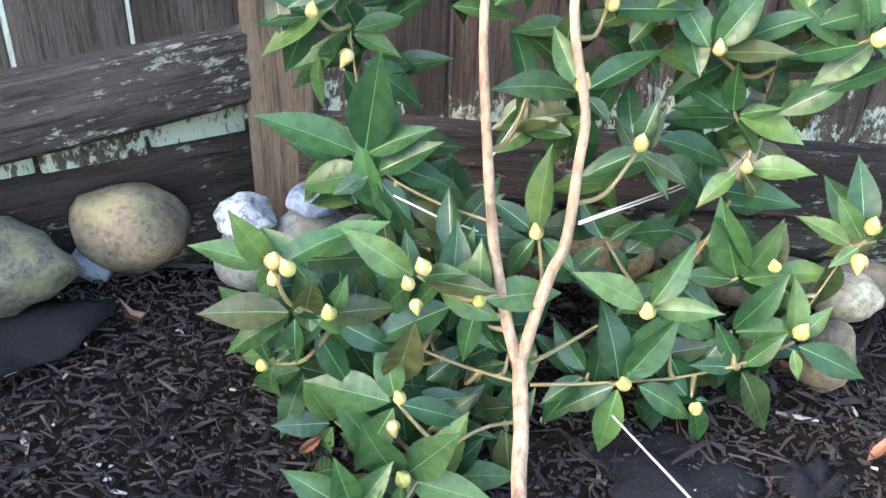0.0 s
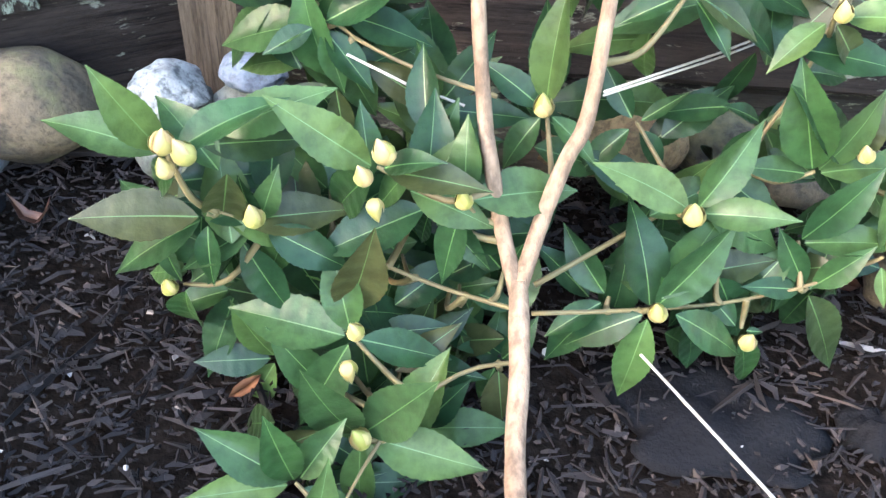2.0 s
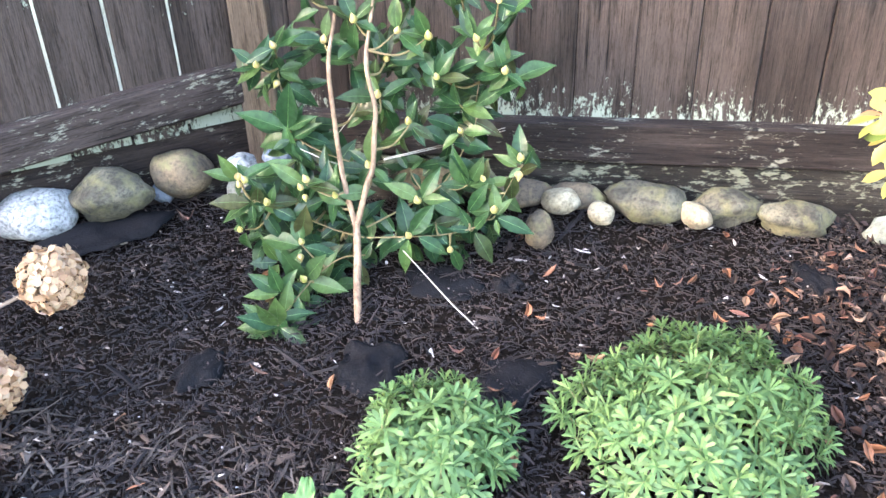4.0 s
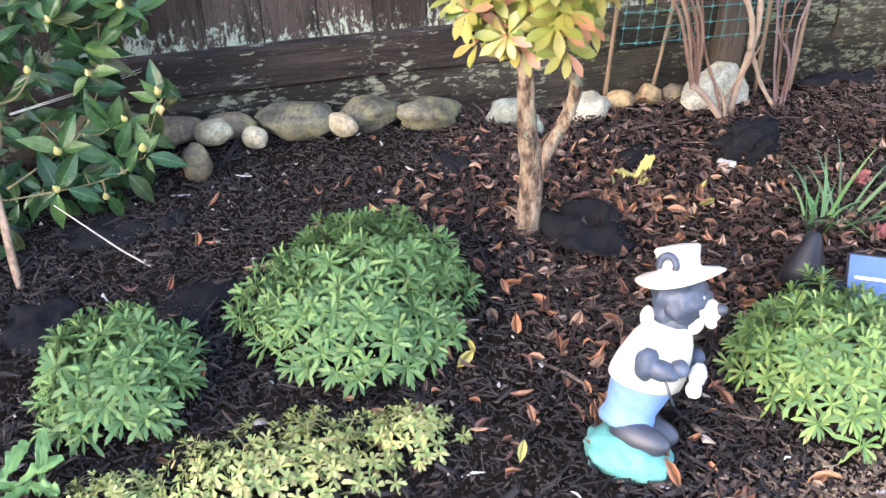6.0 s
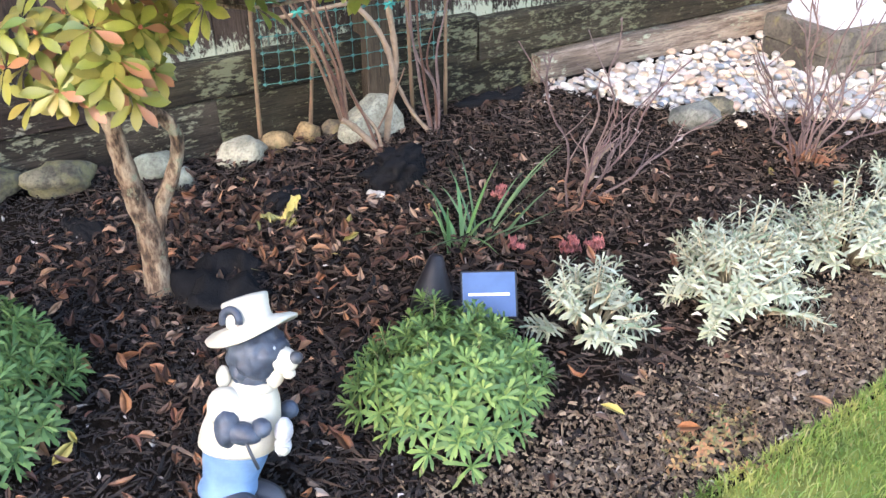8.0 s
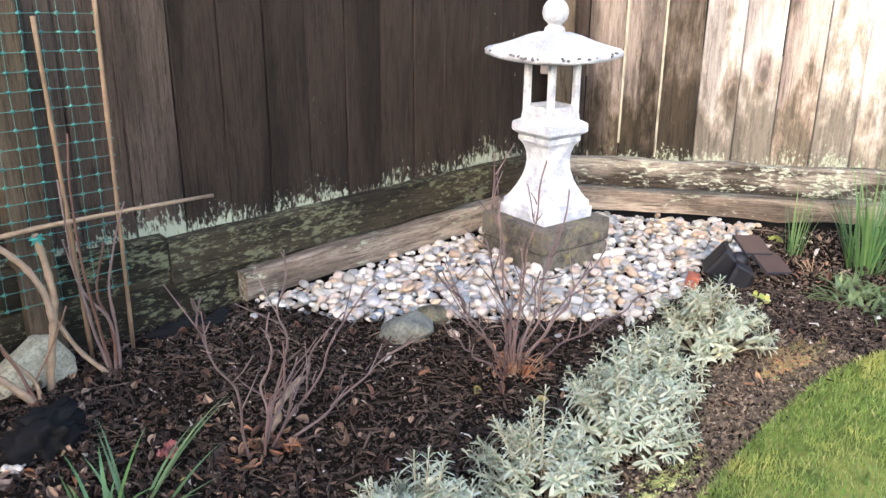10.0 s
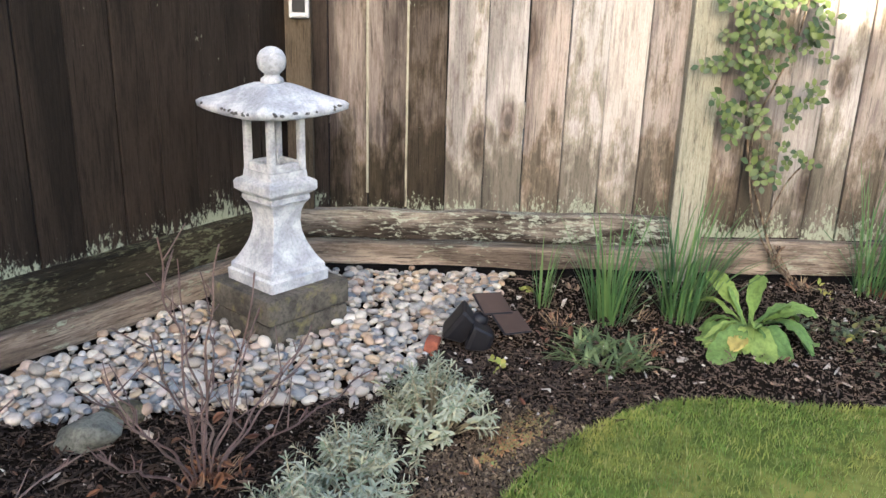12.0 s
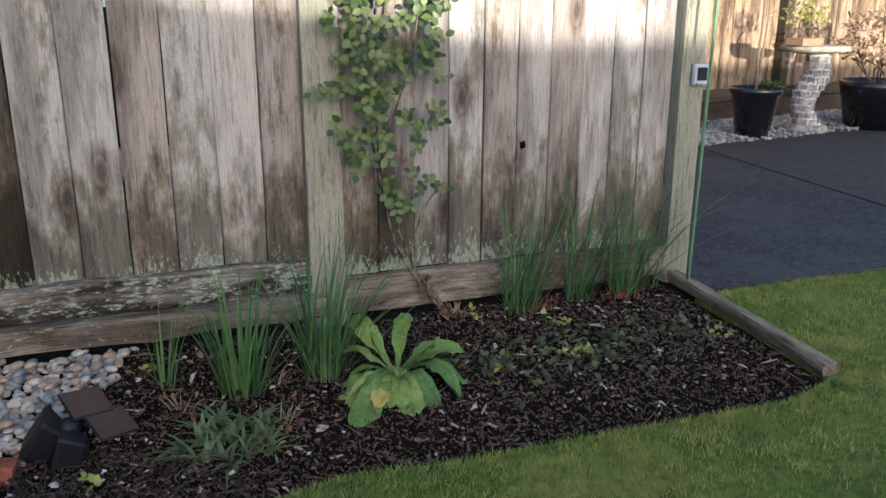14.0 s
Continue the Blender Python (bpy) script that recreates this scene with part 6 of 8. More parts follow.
def mound(name, x, y, rx, ry, h, n, leaf, material, seed, label, category="plant", count=16, slim=0.20, turn=0.0, group=""):
    g = thing(name, x, y, lift(x, y), label, category, group, turn=turn)
    rng = random.Random(seed)
    vs, fs = [], []
    bm = bmesh.new()
    for k in range(n):
        r = math.sqrt((k + 0.5) / n)
        a = k * 2.39996
        bump = 1 + 0.32 * noise.noise(Vector((math.cos(a) * 1.6, math.sin(a) * 1.6, seed * 3.3)))
        u, v = r * math.cos(a) * bump, r * math.sin(a) * bump
        if leaf < 0.02:
            u, v = u + rng.uniform(-0.3, 0.3), v + rng.uniform(-0.3, 0.3)
        z = h * (1 - 0.72 * r ** 5.0) * rng.uniform(0.62, 1.12) * (1 + 0.50 * noise.noise(Vector((u * 3.4, v * 3.4, seed * 1.7)))) + 0.010
        c = (u * rx + rng.uniform(-0.006, 0.006), v * ry + rng.uniform(-0.006, 0.006), z)
        axis = (u * 0.9 + rng.uniform(-0.3, 0.3), v * 0.9 + rng.uniform(-0.3, 0.3), 1.0 - 0.35 * r)
        rosette(vs, fs, c, axis, rng, count, leaf, slim)
        if k % 3 == 0:
            tube(bm, [(u * rx * 0.55, v * ry * 0.55, 0.0), (u * rx * 0.85, v * ry * 0.85, z * 0.5), c], [0.0022, 0.002, 0.0016], 5)
    part("stem_tuft", bm, M_STEM, g)
    ob = new("foliage", mesh_np("foliage", np.array(vs), fs, material, True))
    ob.parent = g
    return g


mound("green_mound_plant", 0.49, 0.955, 0.135, 0.125, 0.122, 125, 0.041, M_SEDUM, 1, "low mound of blue-green rosettes on the mulch", turn=0, group="rosette mounds")
mound("green_mound_plant", 0.905, 1.075, 0.225, 0.205, 0.138, 250, 0.040, M_SEDUM, 2, "broad mound of blue-green rosettes on the mulch", turn=20, group="rosette mounds")
mound("green_mound_plant", 1.63, 0.70, 0.165, 0.15, 0.115, 175, 0.038, M_SEDUM2, 3, "mound of yellow-green rosettes by the spotlight", turn=0, group="rosette mounds")
mound("stonecrop", 0.72, 0.715, 0.17, 0.085, 0.055, 210, 0.019, M_CHARTREUSE, 4, "flat mat of yellow-green stonecrop", count=9, slim=0.36)
mound("stonecrop", 0.93, 0.735, 0.07, 0.055, 0.045, 70, 0.017, M_CHARTREUSE, 5, "small mat of yellow-green stonecrop", count=9, slim=0.36)
mound("stonecrop", 0.50, 0.70, 0.07, 0.055, 0.050, 70, 0.018, M_CHARTREUSE, 6, "straggling mat of yellow-green stonecrop", count=9, slim=0.36)
M_REDSED = tint("red_green_succulents", [(0.15, 0.13, 0.045), (0.24, 0.11, 0.05), (0.12, 0.16, 0.05)], 0.6, 0.3, 30, 0.25, "piece", 0.05)
mound("succulent", 1.92, 0.40, 0.10, 0.055, 0.022, 60, 0.014, M_REDSED, 7, "low reddish succulents at the lawn's edge", count=8, slim=0.4)
mound("succulent", 3.45, 0.56, 0.16, 0.05, 0.025, 90, 0.014, M_REDSED, 8, "low brownish succulents at the lawn's edge", count=8, slim=0.4)
mound("succulent", 2.75, 0.50, 0.14, 0.03, 0.018, 70, 0.012, M_CHARTREUSE, 9, "moss and tiny succulents at the lawn's edge", count=7, slim=0.4)

# ---- lavender ----
M_LAVENDER = tint("silver_lavender_leaves", [(0.25, 0.29, 0.215), (0.36, 0.385, 0.30), (0.15, 0.195, 0.125), (0.39, 0.385, 0.26), (0.29, 0.335, 0.27)], 0.8, 0.15, 30, 0.25, "piece", 0.0, through_light=0.15)


def lavender(x, y, r, h, n, seed, label):
    """Bunches of pale stems, each crowded with blunt leaves towards its tip, with dark gaps between."""
    g = thing("lavender", x, y, lift(x, y), label, "plant", "lavender along the lawn")
    rng = random.Random(seed)
    vs, fs = [], []
    bm = bmesh.new()
    bunches = max(11, n // 3)
    for b in range(bunches):
        rr = math.sqrt((b + 0.5) / bunches)
        a = b * 2.39996 + rng.uniform(-0.3, 0.3)
        head = Vector((math.cos(a) * rr * r * 0.92, math.sin(a) * rr * r * 0.92, h * (1 - 0.68 * rr ** 2) * rng.uniform(0.66, 1.0)))
        foot = Vector((math.cos(a) * rr * r * 0.3, math.sin(a) * rr * r * 0.3, 0.0))
        for k in range(rng.randint(3, 5)):
            tip = head + Vector((rng.gauss(0, 0.018), rng.gauss(0, 0.018), rng.gauss(0, 0.014)))
            tip.z = max(tip.z, 0.018)
            mid = foot.lerp(tip, 0.5) + Vector((0, 0, 0.012))
            tube(bm, [foot, mid, tip], [0.0028, 0.0020, 0.0012], 5)
            d = (tip - mid).normalized()
            for s in range(3):
                c = mid.lerp(tip, 0.45 + 0.28 * s)
                rosette(vs, fs, c, (d.x, d.y, d.z), rng, 8, rng.uniform(0.022, 0.035), 0.20, 0.72)
    part("stem_tuft", bm, tint("lavender_stems", [(0.24, 0.21, 0.14), (0.32, 0.29, 0.20)], 0.8, 0.2, 40, 0.3, "noise", 0.1) if "lavender_stems" not in bpy.data.materials else bpy.data.materials["lavender_stems"], g)
    ob = new("foliage", mesh_np("foliage", np.array(vs), fs, M_LAVENDER, True))
    ob.parent = g


lavender(1.95, 0.74, 0.115, 0.16, 34, 1, "small silver-grey lavender with sparse stems")
lavender(2.25, 0.66, 0.16, 0.20, 78, 2, "bushy silver-grey lavender at the lawn's edge")
lavender(2.56, 0.66, 0.15, 0.17, 62, 3, "silver-grey lavender at the lawn's edge")
lavender(2.82, 0.64, 0.17, 0.21, 80, 4, "tall bushy silver-grey lavender")
lavender(3.06, 0.74, 0.13, 0.16, 56, 5, "grey-green lavender near the pebbles")
lavender(3.36, 0.75, 0.17, 0.20, 78, 6, "bushy grey-green lavender near the spotlight")

# ---- the small tree with whorled leaves ----


def bark_material():
    """Flaking bark: pale plates over dark cracks, with grey-green lichen."""
    m, t, b = shader("flaking_tree_bark", 0.9, 0.15)
    plates = tex_noise(t, 52, 6, (1.0, 1.0, 0.40), rough=0.65)
    c = ramp(t, plates, [(0.40, (0.030, 0.021, 0.015)), (0.47, (0.085, 0.055, 0.036)), (0.53, (0.155, 0.115, 0.078)), (0.64, (0.23, 0.185, 0.13))])
    c = mix(t, ramp(t, tex_noise(t, 26, 6, rough=0.75), [(0.56, (0, 0, 0)), (0.62, (0.8, 0.8, 0.8))]), c, (0.15, 0.155, 0.105))
    t.links.new(c, b.inputs["Base Color"])
    relief(t, b, plates, 1.0, 0.012)
    return m


M_TREEBARK = bark_material()
M_PIERIS = tint("yellow_green_whorls", [(0.1044, 0.1479, 0.0261), (0.2088, 0.2175, 0.0365), (0.2958, 0.2523, 0.0478), (0.0696, 0.1218, 0.0261), (0.2784, 0.2088, 0.0478), (0.1392, 0.187, 0.0331), (0.2436, 0.2349, 0.0391), (0.2958, 0.1348, 0.0696), (0.1914, 0.2175, 0.0374)], 0.38, 0.4, 16, 0.25, "piece", 0.08, through_light=0.3)
M_PIERIS2 = tint("green_whorls", [(0.1291, 0.1716, 0.0285), (0.2133, 0.2304, 0.037), (0.0842, 0.1225, 0.0228), (0.3255, 0.2843, 0.0534), (0.1571, 0.1961, 0.0328), (0.3704, 0.3039, 0.0606), (0.073, 0.1078, 0.0214), (0.2582, 0.2647, 0.0442), (0.1796, 0.2108, 0.0356)], 0.36, 0.4, 30, 0.3, "piece", 0.1, through_light=0.3)
M_REDTIP = tint("red_shoot_tips", [(0.34, 0.075, 0.05), (0.28, 0.12, 0.05)], 0.5, 0.4, 30, 0.2, "noise", 0.0)


def build_tree():
    g = thing("small_tree", 0, 0, 0, "small tree with flaking twin trunks and yellow-green whorled leaves", "tree")
    trunks = (([(1.300, 1.275, -0.02), (1.302, 1.275, 0.04), (1.306, 1.275, 0.10), (1.303, 1.275, 0.16), (1.290, 1.27, 0.25), (1.282, 1.265, 0.34), (1.275, 1.26, 0.43)], [0.030, 0.026, 0.0235, 0.024, 0.019, 0.017, 0.014]),
              ([(1.318, 1.275, 0.13), (1.335, 1.275, 0.19), (1.366, 1.27, 0.25), (1.386, 1.265, 0.315), (1.375, 1.255, 0.36), (1.345, 1.24, 0.40), (1.33, 1.23, 0.45)], [0.015, 0.0145, 0.013, 0.0125, 0.012, 0.011, 0.009]),
              ([(1.335, 1.235, 0.42), (1.335, 1.20, 0.52), (1.34, 1.18, 0.63)], [0.010, 0.009, 0.007]))
    for pts, radii in trunks:
        bm = bmesh.new()
        fine = smooth_line([(*p,) for p in pts], 9)
        rad = [np.interp(i / (len(fine) - 1), np.linspace(0, 1, len(radii)), radii) * (1 + 0.10 * noise.noise(p * 30)) for i, p in enumerate(fine)]
        tube(bm, fine, rad, 22)
        for v in bm.verts:
            k = noise.noise(Vector((v.co.x * 70, v.co.y * 70, v.co.z * 34))) * 0.0042
            v.co.x += k
            v.co.y += k
        part("trunk", bm, M_TREEBARK, g)
    rng = random.Random(9)
    hub = Vector((1.34, 1.18, 0.62))
    for k in range(270):
        v = Vector((rng.gauss(0, 1), rng.gauss(0, 1), rng.gauss(0, 1))).normalized() * rng.uniform(0.55, 1.0)
        if k % 4 == 0:
            c = Vector((1.30 + v.x * (0.18 if v.x < 0 else 0.13), 1.19 + v.y * 0.10, 0.535 + v.z * 0.115))
            c.z += 0.6 * max(0.0, c.x - 1.31)
        elif k % 9 == 1:
            c = Vector((1.68 + v.x * 0.085, 1.06 + v.y * 0.07, 0.635 + v.z * 0.045)) if k % 2 else Vector((1.45 + v.x * 0.07, 1.0 + v.y * 0.06, 0.635 + v.z * 0.035))
        else:
            c = Vector((1.44 + v.x * 0.27, 0.95 + v.y * 0.24, 0.74 + v.z * 0.075))
            c.z = max(c.z, 0.735 - 0.22 * max(0.0, c.y - 0.78))
        axis = Vector((v.x * 0.8, v.y * 0.7 - 0.25, 0.55 + 0.4 * v.z + 0.25 * rng.random())).normalized()
        s = axis.orthogonal().normalized()
        u = axis.cross(s)
        n = rng.randint(6, 10)
        crown = bmesh.new()
        for j in range(n):
            t = j * 2 * math.pi / n + rng.uniform(-0.25, 0.25)
            out = s * math.cos(t) + u * math.sin(t)
            d = out + axis * rng.uniform(-0.10, 0.55)
            leaf_shape(crown, c + out * 0.004, d, axis, rng.uniform(0.036, 0.060), rng.uniform(0.0155, 0.0215), rng.uniform(0.0, 0.6), rng.uniform(0.1, 0.35), 6, 0, 0.62)
        part("leaf_whorl", crown, M_PIERIS if k % 4 == 0 else M_PIERIS2, g)
        if rng.random() < 0.6:
            tip = bmesh.new()
            bud_shape(tip, c + axis * 0.004, axis, 0.0035)
            part("shoot_tip", tip, M_REDTIP, g, "red shoot tip")
        if k % 12 == 1:
            bmb = bmesh.new()
            m = hub.lerp(c, 0.5) + Vector((rng.uniform(-0.02, 0.02), rng.uniform(-0.02, 0.02), -0.03))
            tube(bmb, smooth_line([tuple(hub), tuple(m), tuple(c)], 4), [0.006 - 0.0005 * q for q in range(9)], 6)
            part("branch", bmb, M_TREEBARK, g)


build_tree()

# ---- bare canes, net and stakes by the back fence ----
M_CANE = tint("red_brown_cane", [(0.0888, 0.0429, 0.0266), (0.1702, 0.1073, 0.0666), (0.074, 0.0326, 0.0229), (0.1184, 0.0629, 0.0407)], 0.7, 0.25, 50, 0.35, "object", 0.3)
M_PURPLE = tint("purple_brown_twigs", [(0.07, 0.046, 0.045), (0.135, 0.098, 0.088), (0.092, 0.055, 0.052)], 0.7, 0.25, 50, 0.3, "object", 0.3)
M_TAN = tint("tan_twigs", [(0.192, 0.14, 0.092), (0.24, 0.176, 0.12)], 0.75, 0.2, 50, 0.35, "object", 0.3)
M_BAMBOO = tint("bamboo_stake", [(0.1292, 0.085, 0.0476), (0.1632, 0.1122, 0.0646)], 0.6, 0.3, 40, 0.3, "object", 0.2)
M_NET = tint("green_plastic_net", [(0.024, 0.115, 0.10), (0.034, 0.145, 0.12)], 0.5, 0.4, 40, 0.2, "noise", 0.0)
M_TIE = tint("blue_green_tie", [(0.012, 0.16, 0.13), (0.018, 0.20, 0.16)], 0.5, 0.4, 40, 0.2, "noise", 0.0)


def cane(parent, pts, r0, r1, material, seed, name="cane", knots=True):
    fine = smooth_line([(*p,) for p in pts], 5)
    n = len(fine)
    rad = []
    for i in range(n):
        rad.append((r0 + (r1 - r0) * i / (n - 1)) * (1.25 if knots and i % 4 == 2 else 1.0))
    fine = [p + Vector((noise.noise(p * 9 + Vector((seed, 0, 0))), noise.noise(p * 9 + Vector((0, seed, 0))), 0)) * 0.006 for p in fine]
    bm = bmesh.new()
    tube(bm, fine, rad, 7)
    return part(name, bm, material, parent)


def build_canes():
    g = thing("hydrangea_canes", 0, 0, 0, "bare red-brown hydrangea canes tied up against the fence", "shrub", "bare shrubs")
    rng = random.Random(3)
    # a leaning old stem and the young canes that rise from its end
    cane(g, [(1.985, 1.655, -0.01), (1.960, 1.665, 0.035), (1.925, 1.680, 0.080), (1.893, 1.690, 0.105)], 0.0095, 0.0080, M_TAN, 60)
    for k in range(5):
        w = rng.uniform(-0.012, 0.012)
        cane(g, [(1.895 + 0.004 * k, 1.690, 0.095), (1.875 + 0.008 * k, 1.692, 0.17 + 0.01 * k), (1.838 + 0.012 * k + w, 1.695 + w, 0.29), (1.775 + 0.017 * k + w, 1.70 - w, 0.41), (1.715 + 0.024 * k, 1.705, 0.53)], 0.0052, 0.0026, M_CANE, k)
    cane(g, [(1.985, 1.660, 0.0), (1.955, 1.680, 0.10), (1.905, 1.695, 0.24), (1.880, 1.70, 0.40)], 0.0042, 0.0022, M_CANE, 8)
    cane(g, [(1.990, 1.660, 0.0), (1.985, 1.675, 0.06), (1.945, 1.69, 0.13), (1.915, 1.70, 0.21), (1.885, 1.70, 0.26)], 0.0060, 0.0030, M_TAN, 9)
    # the stout pale stem that forks
    cane(g, [(2.025, 1.700, -0.01), (2.035, 1.700, 0.06), (2.052, 1.700, 0.165), (2.062, 1.700, 0.24), (2.058, 1.70, 0.32), (2.048, 1.70, 0.390)], 0.0095, 0.0072, M_TAN, 10)
    cane(g, [(2.056, 1.698, 0.18), (2.045, 1.697, 0.25), (2.020, 1.697, 0.315), (1.985, 1.697, 0.36), (1.952, 1.70, 0.392)], 0.0080, 0.0065, M_TAN, 11)
    cane(g, [(2.165, 1.695, 0.0), (2.120, 1.697, 0.06), (2.075, 1.699, 0.14), (2.052, 1.700, 0.20)], 0.0060, 0.0048, M_TAN, 12)
    cane(g, [(1.965, 1.675, 0.02), (2.03, 1.685, 0.11), (2.085, 1.69, 0.21)], 0.0028, 0.0018, M_CANE, 13)
    # thin red canes beside it
    for k, (lean, top) in enumerate(((-0.045, 0.50), (-0.015, 0.60), (-0.055, 0.36), (0.030, 0.34), (0.085, 0.42))):
        w = rng.uniform(-0.012, 0.012)
        cane(g, [(2.172 + 0.005 * k, 1.705, -0.01), (2.158 + 0.012 * k + w, 1.71, 0.13), (2.160 + lean * 0.6 + w, 1.715, top * 0.62), (2.170 + lean * 1.1, 1.72, top)], 0.0046, 0.0018, M_CANE if k % 2 else M_PURPLE, k + 20)
    for x, y, z in ((2.045, 1.69, 0.385), (1.95, 1.695, 0.40), (1.80, 1.69, 0.40)):
        bm = bmesh.new()
        for s in range(5):
            a = s * 1.3
            leaf_shape(bm, (x, y, z), (math.cos(a), -0.5, math.sin(a) * 0.6 - 0.2), (0, -1, 0.3), 0.021, 0.007, 0.5, 0.2, 4)
        tube(bm, [(x - 0.012, y - 0.01, z), (x, y - 0.016, z + 0.003), (x + 0.012, y - 0.01, z)], 0.003, 6)
        part("tie", bm, M_TIE, g, "blue-green plastic tie")


def build_stakes():
    for k, (a, b) in enumerate((((2.165, 1.80, 0.0), (2.145, 1.80, 0.85)), ((2.268, 1.79, 0.0), (2.285, 1.80, 0.90)), ((1.712, 1.83, 0.0), (1.74, 1.82, 0.66)), ((1.86, 1.845, 0.0), (1.925, 1.835, 0.55)))):
        bm = bmesh.new()
        pts = [Vector(a).lerp(Vector(b), t / 10) for t in range(11)]
        tube(bm, pts, [0.0062 if t % 3 == 1 else 0.0052 for t in range(11)], 8)
        ob = part("bamboo_stake", bm, M_BAMBOO)
        tagged(ob, "upright bamboo stake holding the net", "stake", "bamboo stakes")
    bm = bmesh.new()
    tube(bm, [(1.78, 1.78, 0.365), (2.07, 1.772, 0.383), (2.30, 1.768, 0.383), (2.52, 1.765, 0.378)], [0.0052, 0.006, 0.005, 0.0048], 8)
    ob = part("bamboo_stake", bm, M_TAN)
    tagged(ob, "pale horizontal stick tied across the stakes", "stake", "bamboo stakes")


def build_net():
    g = thing("garden_net", 0, 1.81, 0, "green plastic mesh net hung before the fence", "net")
    bm = bmesh.new()
    x0, x1, z0, z1, step = 1.74, 2.325, 0.19, 1.0, 0.042
    nx, nz = int((x1 - x0) / step), int((z1 - z0) / step)
    sag = lambda x, z: Vector((x + 0.006 * noise.noise(Vector((x * 5, z * 5, 2))), 0.012 * noise.noise(Vector((x * 4, z * 4, 0))), z + 0.004 * noise.noise(Vector((x * 6, z * 2, 8))) - 0.02 * (x - x0)))  # noqa: E731
    for i in range(nx + 1):
        x = x0 + i * step
        tube(bm, [sag(x, z0 + j * step) for j in range(nz + 1)], 0.0007, 4)
    for j in range(nz + 1):
        z = z0 + j * step
        tube(bm, [sag(x0 + i * step, z) for i in range(nx + 1)], 0.0011, 4)
    for i in range(nx + 1):
        for j in range(nz + 1):
            c = sag(x0 + i * step, z0 + j * step)
            ring = [bm.verts.new(c + Vector(d)) for d in ((0.008, 0, 0), (0, 0, 0.006), (-0.008, 0, 0), (0, 0, -0.006), (0, -0.002, 0), (0, 0.002, 0))]
            for q in range(4):
                bm.faces.new((ring[q], ring[(q + 1) % 4], ring[4]))
                bm.faces.new((ring[(q + 1) % 4], ring[q], ring[5]))
    part("mesh", bm, M_NET, g)


build_canes()
build_stakes()
build_net()


def bare_shrub(name, x, y, stems, seed, material, label, dead=()):
    g = thing(name, x, y, 0, label, "shrub", "bare shrubs")
    rng = random.Random(seed)
    for k, (dx, dy, h) in enumerate(stems):
        m = material if k not in dead else M_TAN
        r = 0.0031 if k not in dead else 0.0085
        foot = Vector((dx * 0.10 + rng.uniform(-0.012, 0.012), dy * 0.10, 0))
        tip = Vector((dx, dy, h))
        line, kink = [], Vector((0, 0, 0))
        for s in range(8):
            t = s / 7
            q = foot.lerp(tip, t)
            q.z = h * t ** 0.9
            kink = kink * 0.4 + Vector((rng.uniform(-1, 1), rng.uniform(-1, 1), rng.uniform(-0.3, 0.3))) * 0.016
            line.append(q + kink * min(1, t * 3))
        cane(g, [tuple(q) for q in line], r, 0.0016 if k not in dead else 0.006, m, seed * 10 + k, "stem")
        for j in range(rng.randint(5, 9) if k not in dead else 2):
            t = rng.uniform(1.2, 6.6)
            base = line[int(t)].lerp(line[int(t) + 1], t - int(t))
            l = rng.uniform(0.010, 0.028) if rng.random() < 0.65 else rng.uniform(0.05, 0.11)
            d = Vector((dx * 1.2 + rng.uniform(-0.6, 0.6), dy * 1.2 + rng.uniform(-0.6, 0.6), rng.uniform(0.15, 0.7))).normalized()
            cane(g, [tuple(base), tuple(base + d * l * 0.5 + Vector((0, 0, 0.003))), tuple(base + d * l + Vector((rng.uniform(-0.01, 0.01), 0, 0.012)))], 0.0018, 0.0010, m, seed * 10 + k + 50 * j, "twig")
    return g


bare_shrub("rose_bush", 2.236, 1.14, [(-0.10, 0.0, 0.39), (0.035, 0.0, 0.31), (0.10, -0.02, 0.43), (0.19, -0.03, 0.28), (0.33, 0.03, 0.29), (0.46, 0.0, 0.115), (0.17, 0.08, 0.10), (0.12, 0.02, 0.17), (0.03, -0.1, 0.3)], 1, M_PURPLE, "pruned rose bush with bare purple stems", dead=(6,))
bare_shrub("rose_bush", 2.89, 1.02, [(-0.27, 0.0, 0.35), (-0.10, 0.02, 0.38), (0.04, -0.04, 0.54), (-0.02, 0.05, 0.56), (0.14, -0.05, 0.46), (0.28, -0.06, 0.29), (0.46, -0.10, 0.13), (-0.28, -0.05, 0.22), (0.22, 0.06, 0.33), (0.10, 0.08, 0.30), (-0.16, 0.08, 0.29), (0.36, 0.03, 0.2), (-0.05, -0.12, 0.33), (0.06, 0.13, 0.42)], 2, M_PURPLE, "leafless rose bush with many thorny purple stems")


# ---- strap leaves, reeds and broad leaves ----
M_REED = tint("green_reeds", [(0.030, 0.085, 0.032), (0.052, 0.122, 0.040), (0.078, 0.160, 0.050), (0.105, 0.175, 0.056), (0.038, 0.098, 0.038)], 0.5, 0.3, 18, 0.22, "object", 0.05, through_light=0.12)
M_STRAP = tint("dark_strap_leaves", [(0.050, 0.098, 0.045), (0.075, 0.135, 0.058), (0.12, 0.19, 0.085)], 0.45, 0.35, 18, 0.25, "object", 0.05, through_light=0.2)
M_TUFT = tint("tuft_leaves", [(0.0612, 0.0972, 0.0396), (0.09, 0.1332, 0.0504), (0.1368, 0.18, 0.0756), (0.072, 0.1116, 0.0468)], 0.5, 0.35, 18, 0.25, "object", 0.05, through_light=0.2)
